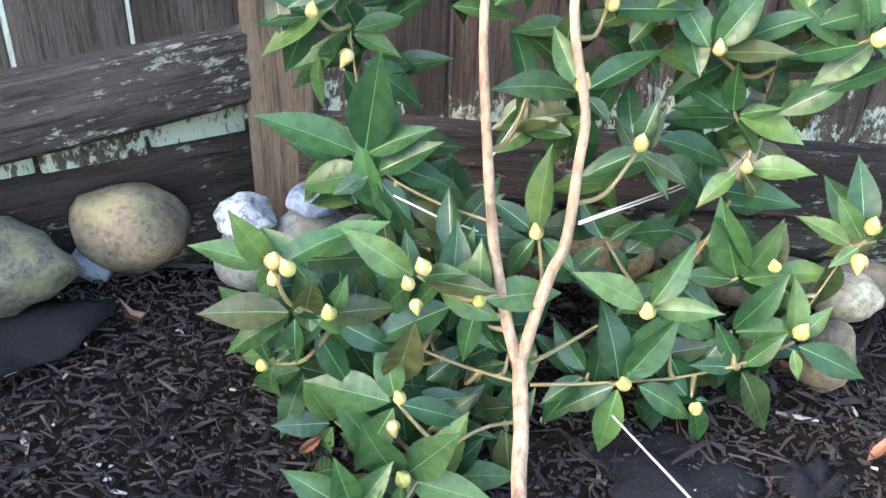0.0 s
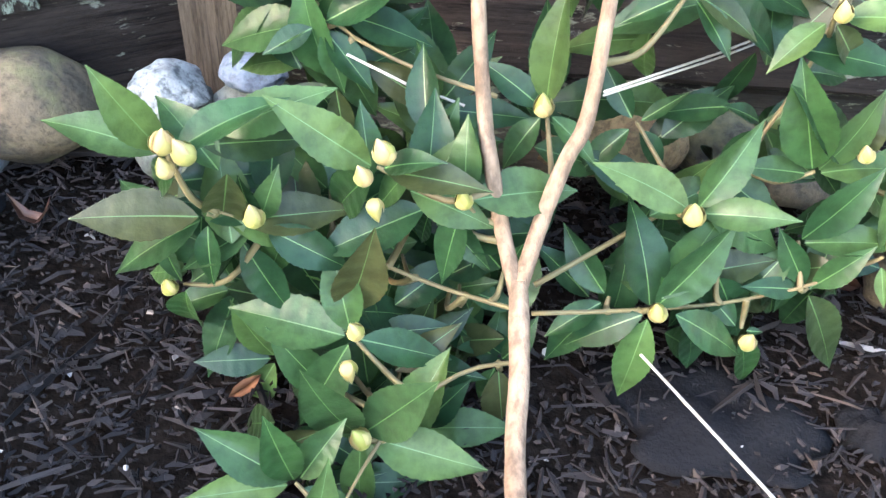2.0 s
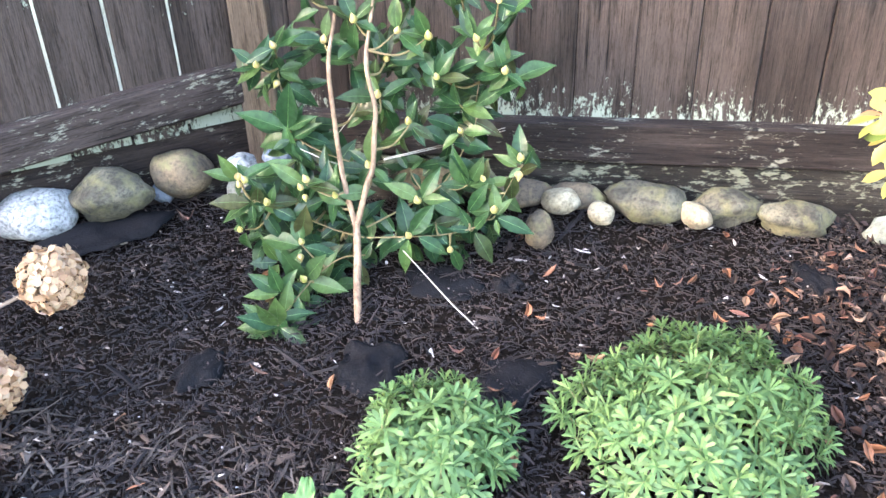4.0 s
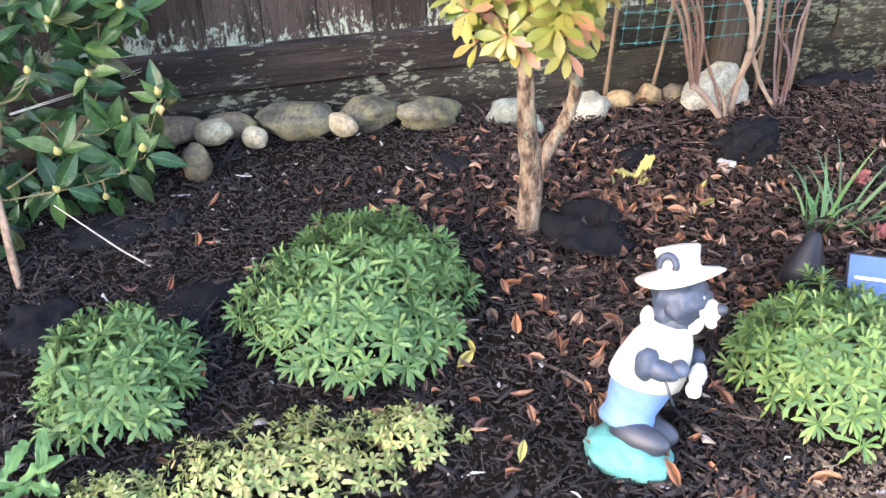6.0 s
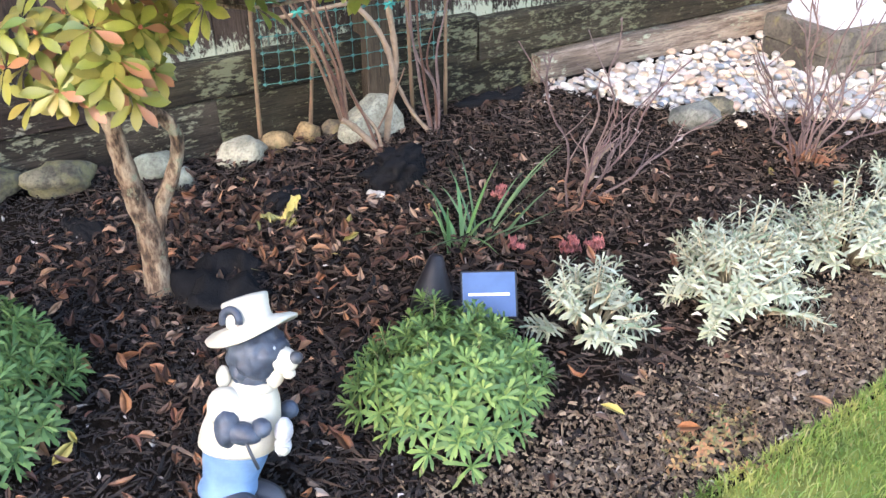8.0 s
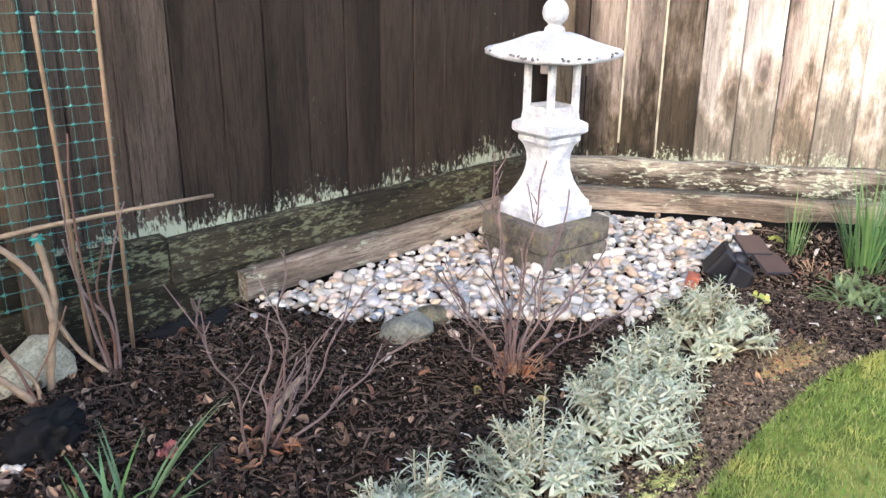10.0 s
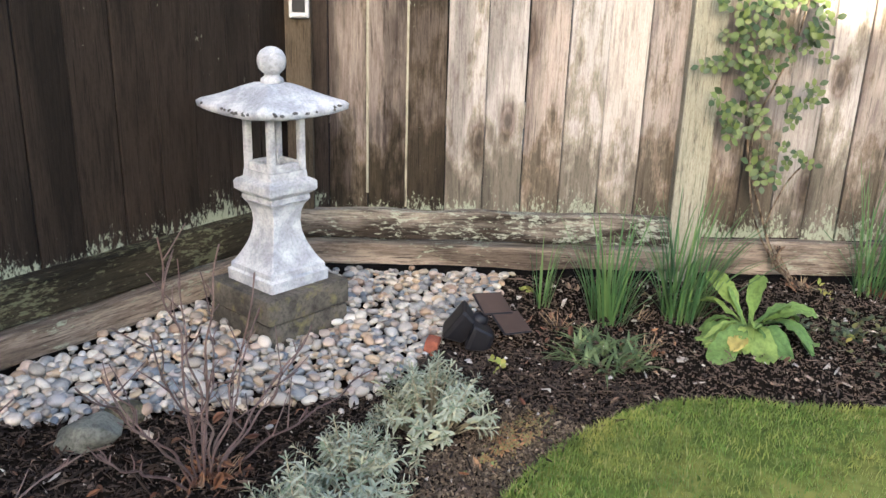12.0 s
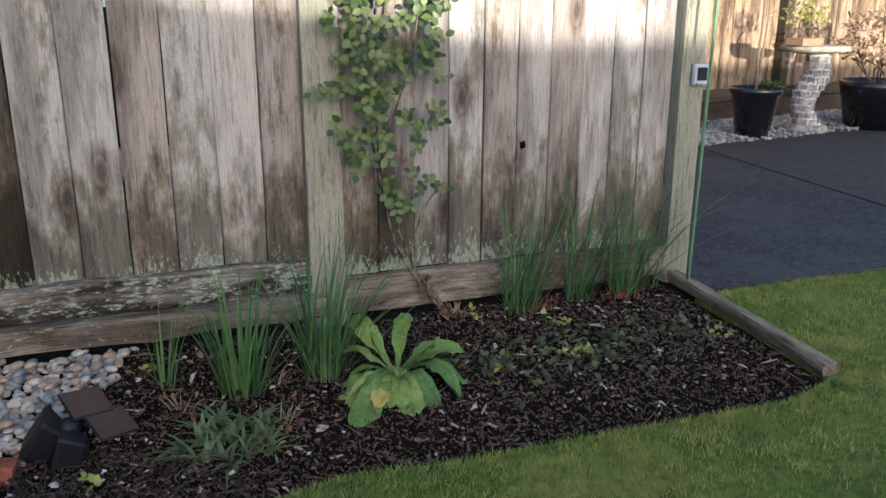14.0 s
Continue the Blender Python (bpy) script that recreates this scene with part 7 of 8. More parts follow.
M_BROAD = tint("soft_light_green_leaves", [(0.13, 0.235, 0.060), (0.21, 0.32, 0.080), (0.095, 0.185, 0.052), (0.25, 0.34, 0.085), (0.12, 0.22, 0.060)], 0.55, 0.3, 60, 0.42, "object", 0.5, through_light=0.2)
M_YOUNG = tint("young_leaves", [(0.22, 0.27, 0.06), (0.32, 0.34, 0.09), (0.34, 0.28, 0.07)], 0.5, 0.3, 22, 0.25, "piece", 0.1, through_light=0.25)
M_VINE = tint("rose_leaves", [(0.036, 0.0698, 0.0179), (0.0612, 0.0998, 0.0253), (0.0244, 0.0499, 0.0147), (0.1009, 0.1364, 0.0348), (0.0476, 0.0832, 0.0221)], 0.45, 0.35, 26, 0.25, "piece", 0.1, through_light=0.12)


def blade(vs, fs, foot, d, length, width, droop, rng):
    d = np.array(d, float)
    side = np.cross(d, (0, 0, 1))
    n = np.linalg.norm(side)
    side = side / n if n > 1e-3 else np.array((1.0, 0, 0))
    i = len(vs)
    steps = 6
    for s in range(steps + 1):
        t = s / steps
        w = width / 2 * (1 - t ** 2.2) + 0.0002
        m = np.array(foot) + d * length * t + np.array((d[0], d[1], -0.55)) * droop * length * t ** 2.6
        vs.extend((m - side * w, m + side * w))
    for s in range(steps):
        k = i + 2 * s
        fs.append((k, k + 1, k + 3, k + 2))


def clump(name, x, y, r, n, length, width, material, seed, label, lean=0.25, droop=0.15, category="plant", group="", wind=(0, 0)):
    g = thing(name, x, y, 0, label, category, group)
    rng = random.Random(seed)
    for k in range(n):
        vs, fs = [], []
        a, rr = rng.uniform(0, 2 * math.pi), r * math.sqrt(rng.random())
        d = Vector((math.cos(a) * lean * rng.uniform(0.1, 1.3), math.sin(a) * lean * rng.uniform(0.1, 1.3), 1)).normalized()
        if lean < 0.5 and rng.random() < 0.10:
            d = Vector((math.cos(a) * 0.7, math.sin(a) * 0.7, 0.9)).normalized()
        gust = rng.random() ** 2
        d = (d + Vector((wind[0] * gust, wind[1] * gust, 0))).normalized()
        blade(vs, fs, (math.cos(a) * rr, math.sin(a) * rr, 0.0), d, length * rng.uniform(0.5, 1.1), width * rng.uniform(0.7, 1.2), droop * rng.uniform(0.2, 1.8), rng)
        ob = new("blade", mesh_np("blade", np.array(vs), fs, material, True))
        ob.parent = g
    return g


clump("reed_clump", 4.27, 0.93, 0.03, 18, 0.30, 0.005, M_REED, 1, "small clump of green reeds by the pebbles", group="reed clumps")
clump("reed_clump", 4.285, 0.69, 0.060, 66, 0.44, 0.0078, M_REED, 2, "clump of upright green reeds on dark soil", 0.30, 0.30, group="reed clumps")
clump("reed_clump", 4.46, 0.51, 0.065, 92, 0.52, 0.0075, M_REED, 3, "tall dense clump of green reeds before the post", 0.30, 0.34, group="reed clumps", wind=(0.20, -0.25))
clump("reed_clump", 5.13, 0.03, 0.06, 60, 0.58, 0.0064, M_REED, 4, "clump of green reeds with red bases", 0.30, 0.3, group="reed clumps", wind=(0.25, -0.35))
clump("reed_clump", 5.32, -0.16, 0.05, 46, 0.60, 0.0062, M_REED, 5, "clump of green reeds with red bases", 0.32, 0.35, group="reed clumps", wind=(0.30, -0.42))
clump("reed_clump", 5.44, -0.32, 0.06, 62, 0.64, 0.0062, M_REED, 6, "clump of green reeds with red bases", 0.34, 0.4, group="reed clumps", wind=(0.20, -0.28))
clump("reed_clump", 5.54, -0.42, 0.03, 16, 0.42, 0.0045, M_REED, 7, "thin clump of reeds at the gate post", 0.25, 0.2, group="reed clumps", wind=(0.05, -0.05))
clump("daylily", 1.90, 1.12, 0.035, 13, 0.19, 0.0085, M_REED, 9, "clump of green strap leaves behind the spotlight", 0.50, 0.50)
clump("daylily", 1.97, 1.11, 0.04, 11, 0.27, 0.0080, M_STRAP, 10, "flopping grey-green strap leaves", 1.2, 0.25, wind=(1.2, -0.5))


def build_tuft():
    """Several small fans of arching strap leaves grown together."""
    g = thing("strap_tuft", 4.01, 0.585, 0.0, "dense low tuft of narrow dark green leaves", "plant")
    rng = random.Random(8)
    for f in range(17):
        a, rr = f * 2.39996, 0.118 * math.sqrt((f + 0.4) / 17)
        heart = Vector((math.cos(a) * rr, math.sin(a) * rr, 0.0))
        for k in range(11):
            b = rng.uniform(0, 2 * math.pi)
            lean = rng.uniform(0.25, 1.15)
            d = Vector((math.cos(b) * lean + heart.x * 4, math.sin(b) * lean + heart.y * 4, 1)).normalized()
            vs, fs = [], []
            blade(vs, fs, tuple(heart + Vector((rng.gauss(0, 0.006), rng.gauss(0, 0.006), 0))), d, rng.uniform(0.050, 0.100), rng.uniform(0.0095, 0.0135), rng.uniform(0.35, 1.1), rng)
            ob = new("blade", mesh_np("blade", np.array(vs), fs, M_TUFT, True))
            ob.parent = g


build_tuft()
M_STRAW = tint("dry_straw", [(0.30, 0.22, 0.13), (0.22, 0.14, 0.08), (0.38, 0.29, 0.18)], 0.8, 0.2, 20, 0.25, "object", 0.0)
for sx, sy, sn in ((4.13, 0.80, 18), (4.16, 0.50, 22), (2.90, 1.00, 16), (4.36, 0.62, 10), (5.06, 0.25, 12)):
    clump("dry_tuft", sx, sy, 0.03, sn, 0.07, 0.004, M_STRAW, 40 + sn, "small tuft of dry brown stalks on the soil", 1.3, 0.2, group="dry tufts")
M_REDBASE = tint("red_reed_bases", [(0.20, 0.035, 0.025), (0.28, 0.07, 0.05)], 0.6, 0.3, 20, 0.2, "object", 0.0)
clump("reed_stubs", 5.20, -0.02, 0.09, 46, 0.045, 0.008, M_REDBASE, 11, "red stubs of reeds on the soil", 0.3, 0.1)
clump("reed_stubs", 5.44, -0.32, 0.10, 60, 0.045, 0.008, M_REDBASE, 12, "red stubs of reeds on the soil", 0.3, 0.1)


def big_leaf(parent, base, turn, length, width, rise, seed, material, droop=0.5, name="leaf", fold=0.13, roll=0, floor=-1.0):
    """A broad soft leaf with wavy edges and sunk veins."""
    bm = bmesh.new()
    n, m = 12, 8
    rows = []
    for i in range(n + 1):
        t = i / n
        w = width / 2 * (math.sin(math.pi * min(1, t ** 1.45 * 0.955 + 0.03)) ** 0.70) + 0.002
        if t < 0.32:
            w = 0.006 + (w - 0.006) * (t / 0.32) ** 1.6
        row = []
        for j in range(m + 1):
            v = j / m * 2 - 1
            z = rise * length * t - droop * length * t ** 2.2 * 0.9 + abs(v) * w * fold + 0.006 * noise.noise(Vector((t * 6, v * 3, seed))) * (1 + 2 * abs(v)) - 0.002 * math.cos(t * 34 + abs(v) * 5)
            z = max(z, floor + 0.010 * (1 - abs(v)) + 0.006 * noise.noise(Vector((t * 5, v * 2, seed + 3))))
            row.append(bm.verts.new((length * t * (1 - 0.10 * t), v * w * (1 + 0.07 * math.sin(t * 30 + seed)), z)))
        rows.append(row)
    for a, b in zip(rows, rows[1:]):
        for j in range(m):
            bm.faces.new((a[j], b[j], b[j + 1], a[j + 1]))
    ob = part(name, bm, material, parent)
    ob.matrix_basis = Matrix.Translation(base) @ pose(0, 0, 0, 0, 0, turn) @ pose(0, 0, 0, roll, 0, 0)
    return ob


def build_foxglove():
    g = thing("foxglove", 4.46, 0.29, 0.0, "leafy light green foxglove rosette with one yellow leaf", "plant")
    for k, (turn, l, rise, fall) in enumerate(((-118, 0.29, 0.75, 1.30), (-150, 0.19, 0.85, 1.15), (-84, 0.22, 0.85, 1.25), (-40, 0.21, 1.15, 1.10), (6, 0.19, 1.35, 0.85), (62, 0.17, 1.55, 0.55), (116, 0.20, 1.55, 0.70), (160, 0.22, 1.15, 0.95), (-172, 0.15, 1.0, 1.1), (-25, 0.10, 1.7, 0.4), (140, 0.09, 1.8, 0.3), (-100, 0.11, 1.5, 0.8), (-135, 0.20, 0.80, 1.2), (-64, 0.20, 0.95, 1.2), (32, 0.19, 1.15, 1.0), (-14, 0.20, 1.0, 1.1), (-105, 0.17, 1.05, 1.3))):
        turn -= 66
        big_leaf(g, (0.014 * math.cos(radians(turn)), 0.014 * math.sin(radians(turn)), 0.032), turn, l * 1.1, l * (0.34 if k else 0.27), rise * 0.72, k * 7, M_BROAD, fall * 0.95, fold=0.18, roll=(-14, 10, 16, -10, 12, -16)[k % 6], floor=-0.020)
    big_leaf(g, (-0.115, -0.020, 0.045), 172, 0.10, 0.055, 0.2, 40, M_YELLOW, 0.45)


build_foxglove()


def leafy(parent, name, points, size, material, seed, width=0.6, down=0.2):
    rng = random.Random(seed)
    bm = bmesh.new()
    for p, out in points:
        for k in range(rng.randint(2, 5)):
            d = Vector((out.x + rng.uniform(-0.8, 0.8), out.y + rng.uniform(-0.8, 0.8), rng.uniform(-0.7, 0.6) - down))
            up = Vector((rng.uniform(-0.5, 0.5), rng.uniform(-0.5, 0.5), 0.7)) + out
            s = size * rng.uniform(0.6, 1.2)
            leaf_shape(bm, Vector(p) + Vector((rng.uniform(-1, 1), rng.uniform(-1, 1), rng.uniform(-1, 1))) * size * 0.4, d, up, s, s * width, rng.uniform(0.1, 0.5), 0.2, 4, 0, 0.45)
    return part(name, bm, material, parent)


def build_rose():
    g = thing("climbing_rose", 0, 0, 0, "climbing rose with green leaves on the fence post", "climber")
    out = Vector((-0.822, -0.569, 0))
    at = lambda along, z, off=0.06: CORNER + RIGHT * along + out * off + Vector((0, 0, z))  # noqa: E731
    rng = random.Random(4)
    for k, line in enumerate(([(1.93, 0.0), (1.84, 0.12), (1.76, 0.30), (1.69, 0.50), (1.66, 0.75), (1.72, 1.05), (1.75, 1.4)], [(1.92, 0.0), (1.80, 0.15), (1.72, 0.34), (1.70, 0.60), (1.80, 0.90), (1.85, 1.3)], [(1.90, 0.02), (1.79, 0.2), (1.83, 0.38), (1.90, 0.48)])):
        bm = bmesh.new()
        tube(bm, smooth_line([tuple(at(a, z, 0.05 + 0.01 * k + (0.04 if z < 0.1 else 0))) for a, z in line], 4), 0.0042 - 0.0007 * k, 7)
        part("stem", bm, M_TREEBARK, g)
    # compound leaves of five rounded leaflets
    for k in range(172):
        if k < 122:
            z = 0.58 + 1.07 * (k + rng.random()) / 122
            a = 1.60 + 0.05 * min(1, (z - 0.6) / 0.2) + rng.gauss(0, 0.055 + 0.012 * (z > 0.75))
        elif k < 162:
            z = rng.uniform(0.64, 1.25)
            a = 1.83 + rng.gauss(0, 0.035)
        else:
            z, a = rng.uniform(0.42, 0.53), rng.uniform(1.71, 1.87)
        foot = at(a, z, rng.uniform(0.05, 0.12))
        d = (RIGHT * rng.uniform(-1, 1) + out * rng.uniform(0.1, 0.8) + Vector((0, 0, rng.uniform(-0.8, 0.5)))).normalized()
        side = d.cross(out).normalized()
        size = rng.uniform(0.024, 0.037)
        bm = bmesh.new()
        tube(bm, [foot, foot + d * size * 2.0], 0.0009, 4)
        for t, sd in ((2.0, 0), (1.4, 1), (1.4, -1), (0.6, 1), (0.6, -1)):
            face = out + Vector((rng.uniform(-0.4, 0.4), rng.uniform(-0.4, 0.4), rng.uniform(0.0, 0.8)))
            leaf_shape(bm, foot + d * size * t, d * (1 if not sd else 0.45) + side * sd, face, size * rng.uniform(0.85, 1.15), size * 0.68, rng.uniform(0.1, 0.4), 0.15, 5, 0, 0.48)
        part("leaf", bm, M_VINE, g)
    bm = bmesh.new()
    for k in range(5):
        tube(bm, smooth_line([tuple(at(1.93 + 0.02 * k, 0.0, 0.10)), tuple(at(1.88 - 0.012 * k, 0.08, 0.08)), tuple(at(1.83 + 0.01 * k, 0.16, 0.07))], 4), 0.003, 6)
    part("stub_tuft", bm, M_TREEBARK, g)


build_rose()


M_COVER = tint("olive_ground_cover", [(0.045, 0.062, 0.032), (0.070, 0.092, 0.042), (0.036, 0.046, 0.027), (0.055, 0.075, 0.036), (0.15, 0.14, 0.045), (0.045, 0.058, 0.033)], 0.5, 0.3, 22, 0.25, "piece", 0.1, through_light=0.15)


def build_ground_cover():
    g = thing("ground_cover", 0, 0, 0, "sparse dark green ground cover creeping over the soil", "plant")
    rng = random.Random(12)
    pts = []
    for k in range(190):
        t = rng.random()
        x, y = 4.58 + 0.50 * t + rng.gauss(0, 0.085), 0.10 - 0.66 * t + rng.gauss(0, 0.085)
        if in_bed(np.array(x), np.array(y), 0.08):
            pts.append((Vector((x, y, 0.018)), Vector((0, 0, 0.6))))
    leafy(g, "leaves", pts, 0.028, M_COVER, 12, 0.6, -0.1)
    h = thing("ground_cover", 0, 0, 0, "pale yellow-green seedlings among dark ground cover", "plant")
    pts = [(Vector((x + rng.gauss(0, 0.02), y + rng.gauss(0, 0.02), 0.025)), Vector((0, 0, 0.6))) for x, y in ((4.75, -0.14), (4.82, -0.22), (4.78, -0.25), (5.02, -0.12), (4.60, 0.0), (5.05, -0.66), (4.98, 0.16), (4.32, 1.02), (3.75, 0.77)) for _ in range(3)]
    leafy(h, "leaves", pts, 0.026, M_YOUNG, 13, 0.65, -0.3)


build_ground_cover()


M_HELL = tint("young_hellebore_leaves", [(0.10, 0.20, 0.055), (0.15, 0.26, 0.075)], 0.5, 0.3, 22, 0.25, "object", 0.2, through_light=0.2)


def build_small_plants():
    g = thing("hellebore", 0.37, 0.765, 0.0, "young light green hellebore with fingered leaves", "plant")
    for k, (turn, l, rise) in enumerate(((100, 0.11, 0.55), (60, 0.10, 0.5), (140, 0.11, 0.45), (20, 0.10, 0.4), (180, 0.10, 0.4), (-40, 0.09, 0.4), (230, 0.09, 0.4), (85, 0.08, 0.9))):
        big_leaf(g, (0.01 * k - 0.04, 0, 0.04), turn, l * 0.82, l * 0.22, rise, k + 60, M_HELL, 0.25)
    y = thing("seedling", 1.61, 1.41, 0.0, "small yellowing seedling on the brown leaves", "plant")
    for k, (turn, l, rise) in enumerate(((15, 0.062, 0.9), (165, 0.058, 0.5), (-70, 0.04, 0.3), (60, 0.04, 0.4), (-120, 0.045, 0.2))):
        big_leaf(y, (0.006 * k, 0, 0.015), turn, l, l * 0.42, rise, k + 80, M_YELLOW, 0.2)
    w = thing("mushroom_cluster", 1.85, 1.405, 0.012, "small cluster of pale tan mushrooms", "mushrooms")
    for dx, dy, r in ((0, 0, 0.014), (0.016, 0.008, 0.011), (-0.012, 0.010, 0.010), (0.006, -0.012, 0.010)):
        bm = bmesh.new()
        lathe(bm, [(0.004, 0.0), (0.004, 0.012), (r, 0.010), (r * 0.95, 0.014), (r * 0.6, 0.019), (0.001, 0.020)], 12)
        ob = part("mushroom", bm, M_WHITECHIP, w)
        ob.matrix_basis = pose(dx, dy, 0, 8, -6, 0)
    m = tint("pink_red_leaves", [(0.40, 0.14, 0.12), (0.24, 0.07, 0.06), (0.16, 0.05, 0.045)], 0.5, 0.3, 30, 0.25, "object", 0.1)
    for n, (px, py, count, size) in enumerate(((1.985, 1.03, 5, 0.028), (2.075, 0.955, 9, 0.024), (2.125, 0.935, 8, 0.022), (2.09, 1.24, 8, 0.022))):
        r = thing("red_seedling", px, py, 0.0, "small seedling with pink-red leaves", "plant", "red seedlings")
        for k in range(count):
            big_leaf(r, (0.004 * (k % 3), 0.004 * (k % 2), 0.018 + 0.003 * k), k * 137.5 + n * 40, size, size * 0.55, 0.4, k + 90 + n * 20, m, 0.3)


build_small_plants()

M_DRIED = tint("dried_tan_petals", [(0.42, 0.27, 0.15), (0.52, 0.36, 0.21), (0.34, 0.20, 0.11), (0.60, 0.46, 0.30)], 0.8, 0.15, 40, 0.3, "piece", 0.15, through_light=0.2)


def dried_bloom(x, y, z, r, seed, foot):
    g = thing("dried_hydrangea", x, y, z, "dried tan hydrangea bloom on a bare stem", "flower", "dried blooms")
    rng = random.Random(seed)
    bm = bmesh.new()
    for k in range(150):
        zz = 1 - 2 * (k + 0.5) / 150
        a = k * 2.39996
        n = Vector((math.cos(a) * math.sqrt(1 - zz * zz), math.sin(a) * math.sqrt(1 - zz * zz), zz))
        s = n.orthogonal().normalized()
        for j in range(3):
            t = j * 2.1 + rng.uniform(0, 2)
            d = s * math.cos(t) + n.cross(s) * math.sin(t)
            leaf_shape(bm, n * r * rng.uniform(0.8, 0.98), d + n * rng.uniform(0.1, 0.7), n, 0.019, 0.016, rng.uniform(-0.3, 0.6), 0.3, 3, 0, 0.55)
    part("petals", bm, M_DRIED, g)
    bm = bmesh.new()
    tube(bm, [(0, 0, 0), ((foot[0] - x) * 0.5, (foot[1] - y) * 0.5, (foot[2] - z) * 0.5 + 0.02), (foot[0] - x, foot[1] - y, foot[2] - z)], [0.004, 0.004, 0.005], 7)
    part("stem", bm, M_TAN, g)


dried_bloom(-0.30, 1.20, 0.16, 0.062, 1, (-0.62, 0.95, 0.0))
dried_bloom(-0.29, 0.95, 0.10, 0.058, 2, (-0.62, 0.90, 0.0))
dried_bloom(-0.21, 0.74, 0.08, 0.060, 3, (-0.60, 0.85, 0.0))

# ---- the far side of the driveway ----
FAR0 = Vector((10.34, -0.85, 0))
FAR = Vector((0.676, -0.737, 0))
FARN = Vector((-0.737, -0.676, 0))
M_FARWOOD = timber("far_fence_wood", (0.40, 0.29, 0.19), (0.15, 0.10, 0.065), stain=0.75)
M_FARDARK = timber("far_kickboard_wood", (0.10, 0.075, 0.055), (0.04, 0.03, 0.022), along="X", stain=0.5)


def far_at(s, off, z=0.0):
    return FAR0 + FAR * s + FARN * off + Vector((0, 0, z))


def build_far_fence():
    f = thing("far_fence", FAR0.x, FAR0.y, 0, "brown wooden board fence beyond the driveway", "fence", turn=math.degrees(math.atan2(FAR.y, FAR.x)))
    pickets(f, [-3.2 + 0.127 * i for i in range(58)], 0.127, 0.30, 2.0, lambda i, x: M_FARWOOD, 31, gap=0.005)
    board(f, "kickboard", -3.2, 4.2, 0.20, 0.31, -0.05, -0.002, M_FARDARK, seed=31)
    board(f, "kickboard", -3.2, 4.2, 0.0, 0.195, -0.03, 0.01, M_FARDARK, seed=32)
    for x in (-1.6, 0.85, 3.2):
        post(f, x, 0.05, 0.10, 2.0, M_CORNERWOOD, -0.10)


def build_gravel():
    rng = np.random.default_rng(44)
    n = 6000
    s, off = rng.uniform(-1.6, 3.4, n), rng.uniform(0.03, 1.0, n)
    bm = bmesh.new()
    bmesh.ops.create_icosphere(bm, subdivisions=1, radius=1.0)
    co = np.array([v.co[:] for v in bm.verts])
    fs = np.array([[v.index for v in f.verts] for f in bm.faces])
    bm.free()
    m = len(co)
    r = rng.uniform(0.008, 0.024, n)
    k = co[None] * rng.uniform(0.7, 1.2, (n, m, 1)) * (r[:, None] * np.array((1, 1, 1)))[:, None, :]
    k[:, :, 2] *= 0.65
    c = np.array(FAR0)[None] + s[:, None] * np.array(FAR)[None] + off[:, None] * np.array(FARN)[None]
    c[:, 2] = 0.018 + rng.uniform(0, 0.02, n)
    v = k + c[:, None, :]
    f = fs[None] + (np.arange(n) * m)[:, None, None]
    ob = new("gravel", mesh_np("gravel", v.reshape(-1, 3), f.reshape(-1, 3), tint("grey_gravel", [(0.30, 0.28, 0.25), (0.20, 0.19, 0.18), (0.40, 0.37, 0.34), (0.14, 0.13, 0.125)], 0.8, 0.3, 60, 0.3, "piece", 0.1)))
    tagged(ob, "grey gravel strip along the far fence", "gravel", kind="stuff")
    bm = bmesh.new()
    a, b, c, d = (far_at(-0.84, 0.08), far_at(4.2, 0.08), far_at(4.2, 6.0), far_at(-2.36, 6.0))
    vs = [bm.verts.new((p.x, p.y, 0.020)) for p in (a, b, c, d)]
    lo = [bm.verts.new((p.x, p.y, -0.02)) for p in (a, b, c, d)]
    bm.faces.new(vs)
    for k in range(4):
        bm.faces.new((lo[k], lo[(k + 1) % 4], vs[(k + 1) % 4], vs[k]))
    bmesh.ops.recalc_face_normals(bm, faces=bm.faces)
    tagged(part("old_asphalt", bm, tint("old_asphalt", [(0.028, 0.027, 0.026), (0.060, 0.055, 0.050)], 0.85, 0.25, 60, 0.6, "noise", 0.6), smooth=False), "older worn grey asphalt along the far fence", "asphalt", kind="structure")


